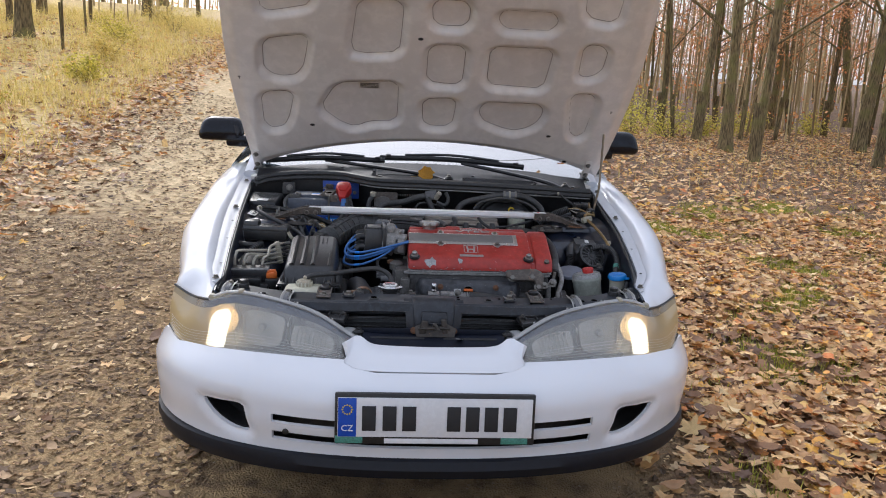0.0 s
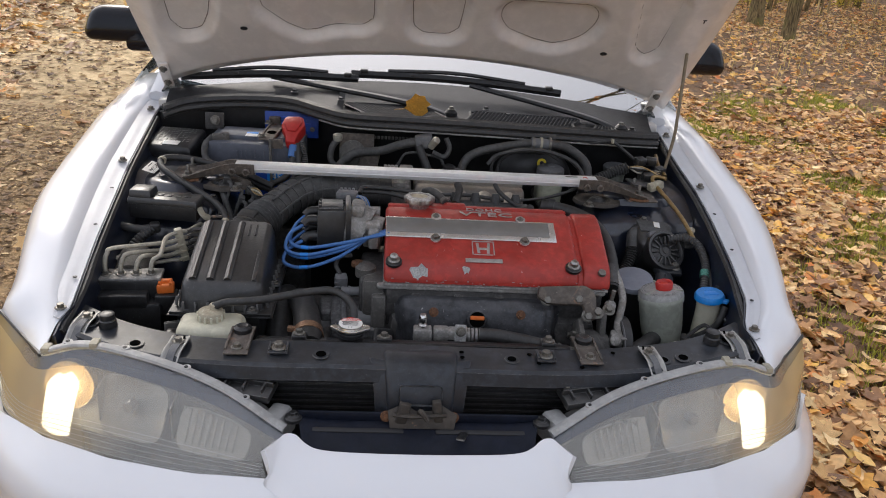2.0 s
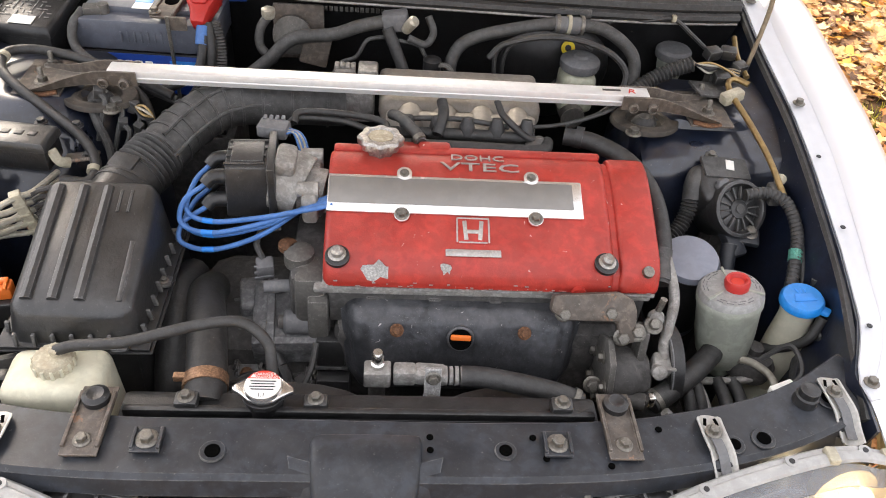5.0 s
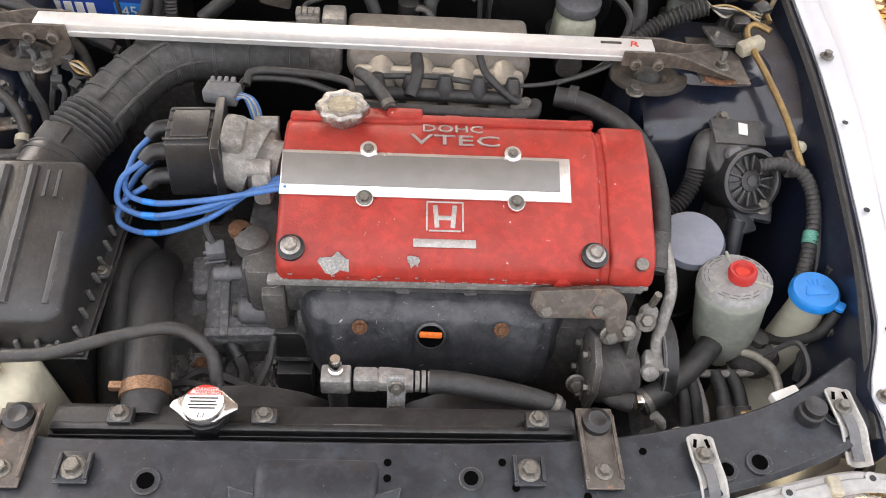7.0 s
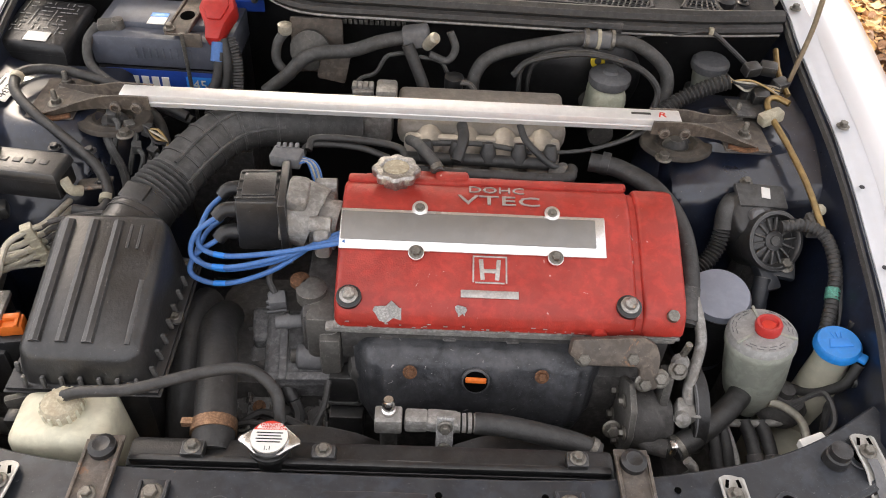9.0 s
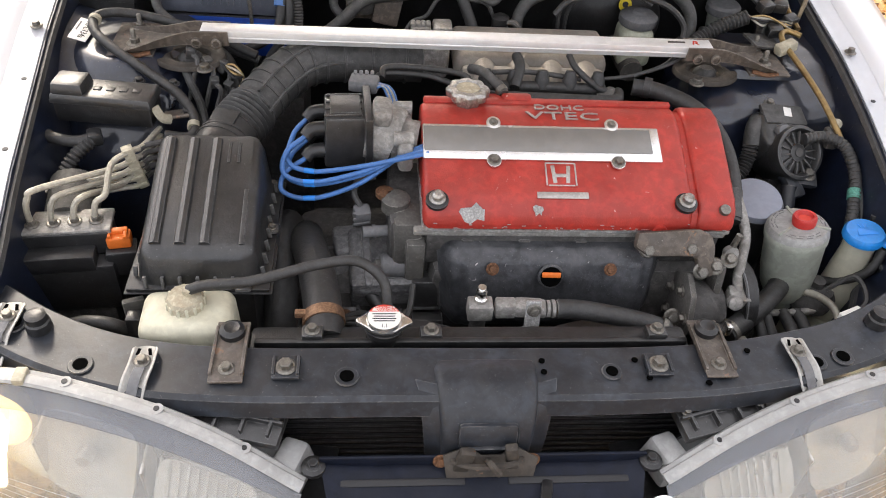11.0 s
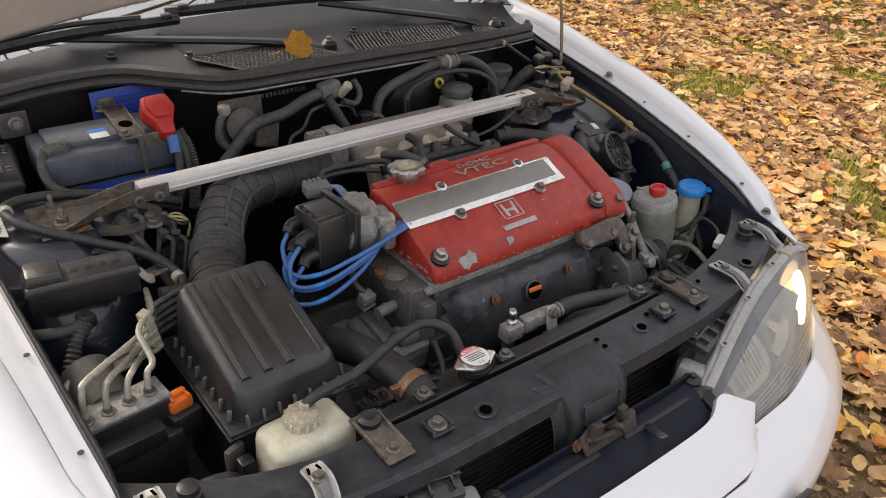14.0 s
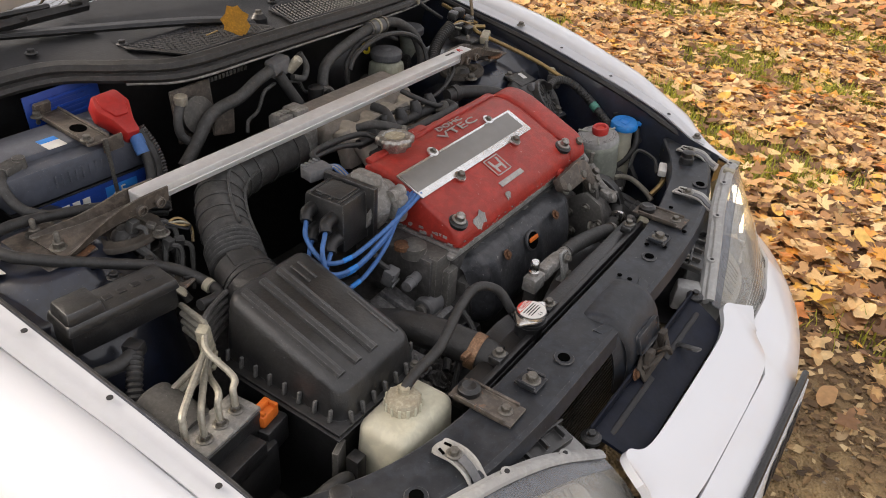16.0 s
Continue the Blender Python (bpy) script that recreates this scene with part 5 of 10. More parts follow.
for sx in (-1, 1):
    grid = bmesh.new()
    box((0.13, 0.05, 0.016), at(sx * 0.315, 0.292, 0.650, 10, 0, 14 * sx), 0.004, bm=grid)
    for k in range(4):
        box((0.004, 0.045, 0.012), at(sx * (0.265 + 0.033 * k), 0.283 + 0.007 * k, 0.662, 10, 0, 14 * sx), 0.001, bm=grid)
    box((0.13, 0.004, 0.012), at(sx * 0.315, 0.292, 0.662, 10, 0, 14 * sx), 0.001, bm=grid)
    part("air_guide", box((0.20, 0.17, 0.006), at(sx * 0.300, 0.245, 0.553, 0, 0, 10 * sx), 0.002), BLACK, car, "black air guide panel under the headlight")
    part("duct_cover", grid, MATT, car, "black ribbed plastic cover behind the headlight")
    piece("bolt", BOLT_S, car, at(sx * 0.262, 0.285, 0.664))
    piece("bolt", BOLT_S, car, at(sx * 0.365, 0.300, 0.664))


# wings
def wing_inner(y, sx=-1):
    """Inner edge of a wing's flange: half width and height at y."""
    ks = [(0.315, 0.651, 0.685), (0.40, 0.650, 0.708), (0.425, 0.641, 0.716), (0.62, 0.656, 0.772), (0.92, 0.676, 0.838), (1.20, 0.690, 0.885), (1.45, 0.700, 0.905)]
    for a, b in zip(ks, ks[1:]):
        if y <= b[0]:
            f = max(0.0, (y - a[0]) / (b[0] - a[0]))
            return a[1] + (b[1] - a[1]) * f + (0.026 * ease(0.41, 0.52, y) * (1 - 0.75 * ease(0.75, 1.15, y)) if sx > 0 else 0), a[2] + (b[2] - a[2]) * f
    return ks[-1][1], ks[-1][2]


def wing_front(y):
    """The fender's edge along the headlamp: half width and height at y."""
    ks = LAMP_TOP[4:]
    for a, b in zip(ks, ks[1:]):
        if y <= b[1]:
            f = max(0.0, (y - a[1]) / (b[1] - a[1]))
            return a[0] + (b[0] - a[0]) * f, a[2] + (b[2] - a[2]) * f + 0.003
    return ks[-1][0], ks[-1][2] + 0.003


def wing_outer(y):
    return wing_front(y)[0] + 0.065 * ease(0.475, 0.85, y)


def arch(y):
    d = 0.33 ** 2 - (y - 0.93) ** 2
    return 0.33 + math.sqrt(d) if d > 0 else 0.0


def wing_point(u, v, sx):
    y = 0.318 + (1.55 - 0.318) * u
    xi, zi = wing_inner(y, sx)
    xo, zo = wing_front(y)
    w = xo + 0.065 * ease(0.475, 0.85, y) - xi
    a = ease(0.475, 0.64, y)
    drop = (zi - zo) * (1 - a) + 0.075 * a
    low = 0.565 if y < 0.615 else max(0.30, arch(y))
    prof = [(0.0, 0.0), (0.10, -0.001), (0.205, 0.002), (0.235, 0.014), (0.42, 0.022), (0.62, 0.018), (0.82, 0.000), (0.95, -0.030), (1.0, -0.075)]
    k = v * 14
    if k <= 8:
        i = min(int(k), 7)
        f = k - i
        dx = prof[i][0] + (prof[i + 1][0] - prof[i][0]) * f
        full = prof[i][1] + (prof[i + 1][1] - prof[i][1]) * f
        b = ease(0.36, 0.62, y)
        early = -drop * dx ** 1.5 + 0.014 * math.sin(math.pi * dx) * ease(0.318, 0.45, y)
        return (sx * (xi + w * dx), y, zi + early * (1 - b) + (full / 0.075 * drop if full < 0 else full) * b)
    f = (k - 8) / 6
    top = zi - drop
    if y < 0.47:
        return (sx * (xi + w), y, top - 0.003 * f)
    return (sx * (xi + w * (1.0 + 0.03 * math.sin(f * math.pi))), y, top + (min(low, top - 0.002) - top) * f)


for sx in (-1, 1):
    wing = part("fender", sheet(lambda u, v: wing_point(u, v, sx), 56, 14, 0.004), WHITE, car, "glossy white front fender", angle=60)
    def flange_point(u, v):
        y = 0.398 + 1.03 * u
        xi, zi = wing_inner(y, sx)
        w = 0.205 * (wing_outer(y) - xi) * (0.55 + 0.45 * ease(0.0, 0.05, u))
        return (sx * (xi - 0.004 + (w + 0.004) * v), y, zi + (0.004, 0.0035, 0.0035, 0.0055, 0.006, 0.0065, 0.0065)[round(v * 6)] + 0.003 * (1 - b_(y)))

    def b_(y):
        return ease(0.36, 0.62, y)
    flange = sheet(flange_point, 44, 6, 0.003)
    part("flange", flange, FLANGE, wing, "grey-white bolted inner edge")
    for y in (0.420, 0.92, 1.22):
        x, z = wing_inner(y, sx)
        piece("bolt", BOLT_M, wing, at(sx * (x + 0.009), y, z + 0.008))
    for y in (0.50, 0.66, 0.80):
        x, z = wing_inner(y, sx)
        # Dark disc on the flange, painted as a hole's shade.
        part("hole", lathe([(0.004, 0), (0.004, 0.0012)], at(sx * (x + 0.006), y, z + 0.0085), seg=10), INK, wing)


# bonnet, raised
HM = Matrix.Translation((0.02, 1.30, 0.9875)) @ Matrix(((1, 0, 0, 0), (0, -0.647, 0.7626, 0), (0, 0.7626, 0.647, 0), (0, 0, 0, 1)))   # x across, y up the panel, z to its outer side
PANELS = {
    "A": [(-0.28, 0.78), (-0.12, 0.78), (-0.13, 0.56), (-0.28, 0.545), (-0.31, 0.57)],
    "B": [(-0.04, 0.79), (0.10, 0.79), (0.10, 0.68), (-0.03, 0.68)],
    "C": [(0.18, 0.76), (0.40, 0.76), (0.40, 0.68), (0.20, 0.68)],
    "D": [(-0.61, 0.60), (-0.44, 0.63), (-0.47, 0.46), (-0.53, 0.42), (-0.62, 0.45)],
    "E": [(-0.64, 0.36), (-0.51, 0.37), (-0.54, 0.21), (-0.585, 0.16), (-0.645, 0.18)],
    "F": [(-0.36, 0.42), (-0.13, 0.435), (-0.13, 0.23), (-0.25, 0.22), (-0.28, 0.19), (-0.34, 0.20), (-0.43, 0.29)],
    "G": [(-0.04, 0.605), (0.10, 0.61), (0.10, 0.42), (-0.04, 0.43)],
    "H": [(0.175, 0.61), (0.41, 0.61), (0.40, 0.42), (0.18, 0.43)],
    "I": [(0.50, 0.64), (0.60, 0.63), (0.60, 0.50), (0.51, 0.47)],
    "J": [(-0.05, 0.355), (0.09, 0.365), (0.08, 0.21), (-0.04, 0.21)],
    "K": [(0.17, 0.35), (0.42, 0.35), (0.42, 0.26), (0.35, 0.20), (0.29, 0.20), (0.17, 0.26)],
    "L": [(0.50, 0.41), (0.61, 0.41), (0.60, 0.18), (0.54, 0.18)],
    "M": [(-0.61, 0.92), (-0.42, 0.95), (-0.42, 0.74), (-0.60, 0.70)],
    "N": [(-0.28, 0.98), (-0.04, 1.0), (-0.04, 0.86), (-0.28, 0.86)],
    "O": [(0.06, 1.0), (0.32, 0.98), (0.32, 0.84), (0.06, 0.86)],
    "P": [(0.45, 0.95), (0.60, 0.92), (0.60, 0.72), (0.48, 0.74)],
}


def rounded(poly):
    """The outline with its corners cut twice."""
    for cut in (0.026, 0.009):
        out = []
        for k, p in enumerate(poly):
            for q in (poly[k - 1], poly[(k + 1) % len(poly)]):
                d = math.hypot(q[0] - p[0], q[1] - p[1])
                f = min(cut, 0.38 * d) / d
                out.append((p[0] + (q[0] - p[0]) * f, p[1] + (q[1] - p[1]) * f))
        poly = out
    return poly


PANELS = {name: rounded(poly) for name, poly in PANELS.items()}


def hood_edge(v):
    """Half width of the bonnet at v along it."""
    return 0.70 + 0.035 * math.sin(math.pi * min(1, v)) - 0.10 * ease(0.85, 1.0, v)


NU, NV = 190, 140
U, V = np.meshgrid(np.linspace(-1, 1, NU), np.linspace(0, 1, NV), indexing="ij")
HX = U * np.vectorize(hood_edge)(V)
rear = 0.125 - 0.15 * U ** 2 - 0.02 * U ** 8
front = 1.08 - 0.10 * U ** 2
HY = rear + (front - rear) * V
low = np.full(HX.shape, -1.0)
for poly in PANELS.values():
    low = np.maximum(low, inside_depth(poly, HX, HY))
step = np.clip((low + 0.022) / 0.028, 0, 1)
HZ = -0.030 + 0.022 * step * step * (3 - 2 * step)          # ribs stand proud of the recessed panels, towards the engine
rim = np.minimum(np.minimum(1 - np.abs(U), V * 1.4), (1 - V))
HZ += 0.020 * np.clip(1 - rim / 0.05, 0, 1)
inner = bmesh.new()
hv = [[inner.verts.new(HM @ Vector((HX[i, j], HY[i, j], HZ[i, j]))) for j in range(NV)] for i in range(NU)]
for i in range(NU - 1):
    for j in range(NV - 1):
        inner.faces.new((hv[i][j], hv[i + 1][j], hv[i + 1][j + 1], hv[i][j + 1]))
hood = part("hood", inner, WHITE_IN, car, "raised white bonnet with pressed ribs on its underside", angle=70)
skin = bmesh.new()


def skin_point(u, v):
    a, b = u * 2 - 1, v
    x = a * (hood_edge(b) + 0.004)
    r, f = 0.125 - 0.15 * a * a - 0.02 * a ** 8 - 0.004, 1.084 - 0.10 * a * a
    return HM @ Vector((x, r + (f - r) * b, 0.004 + 0.03 * (1 - a * a)))


part("outer_skin", sheet(skin_point, 40, 30, 0.0015), WHITE, hood, "glossy white outer skin")
for a in (-1, 1):
    hem = tube([HM @ Vector((a * hood_edge(v), (0.125 - 0.17) + (0.98 + 0.045) * v, -0.002)) for v in np.linspace(0, 1, 12)], 0.006, seg=6, n=3)
    part("hem", hem, WHITE_IN, hood)
# A thin dark grey line just inside each recessed panel's outline.
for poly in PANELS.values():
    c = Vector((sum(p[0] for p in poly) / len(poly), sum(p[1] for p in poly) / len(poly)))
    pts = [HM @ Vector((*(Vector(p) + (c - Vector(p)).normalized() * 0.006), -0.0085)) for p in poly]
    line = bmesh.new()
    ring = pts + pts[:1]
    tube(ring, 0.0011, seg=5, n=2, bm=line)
    part("seam", line, LINEGREY, hood)
for x, y in ((-0.065, 0.64), (-0.455, 0.215), (0.455, 0.20), (0.545, 0.06)):
    # Dark disc on the rib, painted as the drain hole's shade.
    part("drain_hole", lathe([(0.007, 0), (0.007, 0.002)], HM @ at(x, y, -0.0325) @ Matrix.Diagonal((1.3, 0.8, 1, 1)), seg=12), INK, hood)
for x, y in ((-0.70, 0.44), (0.67, 0.34)):
    part("stud", box((0.010, 0.003, 0.002), HM @ at(x, y, -0.030), 0.0005), INK, hood)
    part("stud", box((0.003, 0.012, 0.002), HM @ at(x, y - 0.005, -0.030), 0.0005), INK, hood)
lab = part("label", box((0.078, 0.032, 0.0015), HM @ at(-0.24, 0.405, -0.0095), 0.0004), RECESS, hood, "faded paper label, its lines as bars")
for k in range(4):
    part("bar", box((0.066, 0.003, 0.0015), HM @ at(-0.24, 0.414 - 0.006 * k, -0.0108), 0.0002), SEAL, hood)
for sx in (-1, 1):
    hinge = bmesh.new()
    box((0.028, 0.10, 0.006), HM @ at(sx * 0.665 - 0.02, 0.02, -0.036), 0.003, bm=hinge)
    tube([HM @ Vector((sx * 0.665 - 0.02, 0.0, -0.03)), (sx * 0.66, 1.33, 0.955), (sx * 0.665, 1.30, 0.925)], 0.010, seg=6, bm=hinge, flat=0.5)
    box((0.05, 0.07, 0.02), at(sx * 0.665, 1.29, 0.905), 0.004, bm=hinge)
    part("hinge", hinge, WHITE_IN, hood, "white bonnet hinge")
    for k in (-0.025, 0.03):
        piece("bolt", BOLT_M, hood, HM @ at(sx * 0.665 - 0.02, 0.02 + k, -0.039, 180))
prop = bmesh.new()
tube([(0.655, 1.045, 0.835), (0.648, 1.03, 0.86), (0.668, 1.06, 0.93), (0.675, 1.08, 0.985), (0.690, 1.135, 1.13), (0.693, 1.155, 1.175), (0.694, 1.170, 1.192), (0.686, 1.176, 1.196)], 0.0042, seg=8, n=8, bm=prop)
part("prop_rod", prop, material("dull_plated_rod", (0.24, 0.19, 0.125), 0.35, metal=0.75, var=0.25, scale=20, dust=0.15), car, "thin bare metal bonnet prop rod")
part("prop_clip", box((0.018, 0.014, 0.022), at(0.690, 1.172, 1.196, 40), 0.004), BLACK, car)

# cowl, windscreen, wipers
SEAL_LINE = [(-0.66, 1.20, 0.900), (-0.60, 1.235, 0.915), (-0.48, 1.255, 0.925), (-0.34, 1.245, 0.928), (-0.25, 1.172, 0.927), (-0.17, 1.116, 0.926), (-0.02, 1.106, 0.926),
             (0.15, 1.105, 0.924), (0.32, 1.110, 0.919), (0.48, 1.125, 0.912), (0.60, 1.150, 0.904), (0.66, 1.165, 0.900)]


def cowl_back(x):
    return 1.43 - 0.16 * (x / 0.68) ** 2


def cowl_point(u, v):
    a = curve_at(SEAL_LINE, u)
    yb = cowl_back(a.x)
    dip = -0.012 * math.sin(math.pi * v) if a.x > -0.2 else 0.006 * math.sin(math.pi * v)
    return (a.x, a.y + (yb - a.y) * v, a.z + (0.962 - 0.02 * (a.x / 0.68) ** 2 - a.z) * v + dip)


cowl = part("cowl", sheet(cowl_point, 60, 10, 0.006), COWL, car, "dark grey plastic cowl below the windscreen")


def on_cowl(x, y):
    best = min(range(121), key=lambda k: abs(curve_at(SEAL_LINE, k / 120).x - x))
    a = curve_at(SEAL_LINE, best / 120)
    v = max(0.0, min(1.0, (y - a.y) / (cowl_back(a.x) - a.y)))
    p = cowl_point(best / 120, v)
    return p[2] + 0.003


seal = bmesh.new()
tube([(x, y, z + 0.004) for x, y, z in SEAL_LINE], 0.013, seg=8, n=6, bm=seal)
tube([(x, y - 0.012, z - 0.012) for x, y, z in SEAL_LINE], 0.009, seg=8, n=6, bm=seal)
part("cowl_seal", seal, RUBBER, cowl, "black rubber bonnet seal")
edge = bmesh.new()
tube([(x, y - 0.016, z - 0.022) for x, y, z in SEAL_LINE[4:]], 0.0024, seg=6, n=6, bm=edge)
part("bright_edge", edge, ALU, cowl, "bare metal edge under the seal")
for (xa, xb), (xc, xd), y0, y1, nx, ny in (((-0.130, 0.078), (-0.188, 0.034), 1.136, 1.240, 22, 10), ((0.134, 0.410), (0.166, 0.446), 1.134, 1.230, 28, 9), ((0.478, 0.548), (0.500, 0.545), 1.152, 1.195, 6, 4)):
    pit, lat = bmesh.new(), bmesh.new()

    def vent_at(u, v, lift):
        x, y = (xa + (xc - xa) * v) * (1 - u) + (xb + (xd - xb) * v) * u, y0 + (y1 - y0) * v
        return Vector((x, y, on_cowl(x, y) + lift))

    # Closed near-black sheet under the mesh, painted as the vent's inner shade.
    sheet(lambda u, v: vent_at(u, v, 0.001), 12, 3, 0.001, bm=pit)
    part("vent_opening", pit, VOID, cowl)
    for i in range(nx + 1):
        tube([vent_at(i / nx, v, 0.003) for v in (0, 0.5, 1)], 0.0019, seg=4, n=2, bm=lat)
    for j in range(ny + 1):
        tube([vent_at(k / 6, j / ny, 0.003) for k in range(7)], 0.0019, seg=4, n=2, bm=lat)
    part("vent_grid", lat, VENTGRID, cowl, "dark square-mesh air vent")
    part("vent_frame", tube([vent_at(u, v, 0.003) for u, v in ((0, 0), (0.5, 0), (1, 0), (1, 0.5), (1, 1), (0.5, 1), (0, 1), (0, 0.5), (0, 0))], 0.0045, seg=6, n=3, flat=0.7), COWL, cowl)
for x, y in ((-0.20, 1.225), (-0.33, 1.29), (0.20, 1.26), (0.255, 1.215), (0.60, 1.20)):
    piece("bolt", BOLT_DARK, cowl, at(x, y, on_cowl(x, y)))
ws = lambda u, v: (lambda x: (x, cowl_back(x) - 0.01 + (0.86 - 0.04 * (x / 0.66) ** 2) * v, 0.958 - 0.02 * (x / 0.68) ** 2 + 0.37 * v - 0.03 * v * v))((u - 0.5) * (1.36 - 0.26 * v))
screen = part("windscreen", sheet(ws, 24, 16, 0.005), GLASS, car, "windscreen reflecting sky and bare branches")
screen.visible_shadow = False


def wiper(pivot, elbow, a, b, label):
    arm = bmesh.new()
    tube([pivot, Vector(pivot).lerp(Vector(elbow), 0.25) + Vector((0, 0, 0.012)), elbow], 0.014, seg=8, n=6, bm=arm, flat=0.7, taper=0.75)
    lathe([(0.017, 0), (0.017, 0.014), (0.010, 0.022)], Matrix.Translation(pivot), seg=14, bm=arm)
    w = part("wiper", arm, BLACK, car, label)
    bl = bmesh.new()
    mid = Vector(a).lerp(Vector(b), 0.5) + Vector((0, -0.01, 0.012))
    tube([a, mid, b], 0.0075, seg=6, n=8, bm=bl, flat=1.6)
    for f_ in (0.06, 0.30, 0.70, 0.94):
        q_ = Vector(a).lerp(Vector(b), f_) + Vector((0, -0.006, 0.012))
        box((0.022, 0.016, 0.012), Matrix.Translation(q_), 0.003, bm=bl)
    tube([Vector(a).lerp(mid, 0.35) + Vector((0, 0, 0.014)), mid + Vector((0, 0, 0.018)), mid.lerp(Vector(b), 0.65) + Vector((0, 0, 0.014))], 0.006, seg=6, bm=bl)
    part("blade", bl, BLACK, w, "black wiper blade")
    piece("nut", BOLT_M, w, Matrix.Translation(Vector(pivot) + Vector((0, 0, 0.02))))


wiper((0.097, 1.195, 0.922), (-0.40, 1.355, 0.972), (-0.64, 1.315, 0.968), (-0.16, 1.375, 0.975), "black wiper with its arm on the cowl")
wiper((0.565, 1.19, 0.905), (0.16, 1.355, 0.978), (-0.18, 1.395, 0.985), (0.42, 1.34, 0.972), "black wiper with its arm on the cowl")

# cabin, sides, wheels
for sx in (-1, 1):
    pil = bmesh.new()
    tube([(sx * 0.70, 1.30, 0.91), (sx * 0.66, 1.62, 1.10), (sx * 0.56, 2.12, 1.30)], 0.028, seg=8, n=6, bm=pil, flat=0.8)
    part("pillar", pil, WHITE, car)
    side = sheet(lambda u, v: (sx * (0.855 - 0.03 * (1 - v) ** 2 - 0.045 * v * v), 1.50 + 2.85 * u, max(0.30, (0.33 + math.sqrt(max(0, 0.33 ** 2 - (1.5 + 2.85 * u - 3.5) ** 2))) if abs(1.5 + 2.85 * u - 3.5) < 0.33 else 0.0) * (1 - v) + (0.90 + 0.06 * u) * v), 50, 10, 0.01)
    part("side_panel", side, WHITE, car, "white body side with the door")
    win = sheet(lambda u, v: (sx * (0.80 - 0.24 * v), 1.42 + 0.55 * v + (2.3 - 1.0 * v) * u, 0.925 + 0.375 * v), 12, 6, 0.005)
    part("side_window", win, GLASS, car).visible_shadow = False
    mir = bmesh.new()
    cx = sx * 0.86
    box((0.20, 0.090, 0.098), at(cx - 0.01 * sx, 1.475, 1.075), 0.038, 5, top=(0.80, 0.80), shift=(-0.012 * sx, 0.006), bm=mir)
    box((0.10, 0.05, 0.05), at(sx * 0.775, 1.47, 1.028, 0, 0, 0), 0.014, bm=mir)
    part("mirror", mir, material("black_gloss_paint", (0.006, 0.007, 0.011), 0.07, spec=0.3, var=0.1, bump=0.0) if sx < 0 else bpy.data.materials["black_gloss_paint"], car, "glossy black door mirror")
    for y in (0.93, 3.5):
        wheel = part("wheel", lathe([(0.19, -0.10), (0.29, -0.10), (0.305, -0.07), (0.305, 0.07), (0.29, 0.10), (0.19, 0.10)], at(sx * 0.735, y, 0.33, 0, 90), seg=36), TYRE, car)
        part("rim", lathe([(0.05, -0.06), (0.19, -0.08), (0.19, 0.08), (0.05, 0.05)], at(sx * 0.735, y, 0.33, 0, 90), seg=30), ALU, wheel)
part("roof", sheet(lambda u, v: ((u - 0.5) * 1.12, 2.20 + 1.15 * v, 1.31 + 0.03 * math.sin(math.pi * v) - 0.05 * (2 * u - 1) ** 2), 16, 12, 0.02), WHITE, car)
part("rear_window", sheet(lambda u, v: ((u - 0.5) * (1.12 + 0.2 * v), 3.35 + 0.75 * v, 1.29 - 0.28 * v), 12, 6, 0.006), GLASS, car).visible_shadow = False
part("boot_lid", sheet(lambda u, v: ((u - 0.5) * 1.56, 4.08 + 0.27 * v, 1.0 - 0.04 * v * v), 12, 6, 0.02), WHITE, car)
part("rear_panel", sheet(lambda u, v: ((u - 0.5) * 1.62, 4.33 + 0.04 * math.sin(math.pi * v), 0.30 + 0.66 * v), 12, 8, 0.03), WHITE, car)
part("cabin_floor", box((1.5, 2.9, 0.06), at(0, 2.85, 0.32), 0.01), DARKIN, car)
dash = bmesh.new()
box((1.36, 0.40, 0.16), at(0, 1.66, 0.90), 0.05, bm=dash)
part("dashboard", dash, DARKIN, car)
for x in (-0.36, 0.36):
    seat = bmesh.new()
    box((0.48, 0.14, 0.62), at(x, 2.55, 0.78, -15), 0.05, bm=seat)
    box((0.48, 0.5, 0.16), at(x, 2.35, 0.46), 0.05, bm=seat)
    box((0.24, 0.10, 0.18), at(x, 2.66, 1.15, -12), 0.04, bm=seat)
    part("seat", seat, DARKIN, car)


# ---- engine bay: shell ----
def apron_point(u, v, sx):
    y = 0.36 + 0.90 * u
    x, z = wing_inner(y, sx)
    bulge = 0.03 * math.sin(math.pi * v)
    return (sx * (x - 0.004 - 0.050 * v - bulge * (1 if y > 0.6 else 0.3)), y, (z + 0.002) * (1 - v) + 0.30 * v)


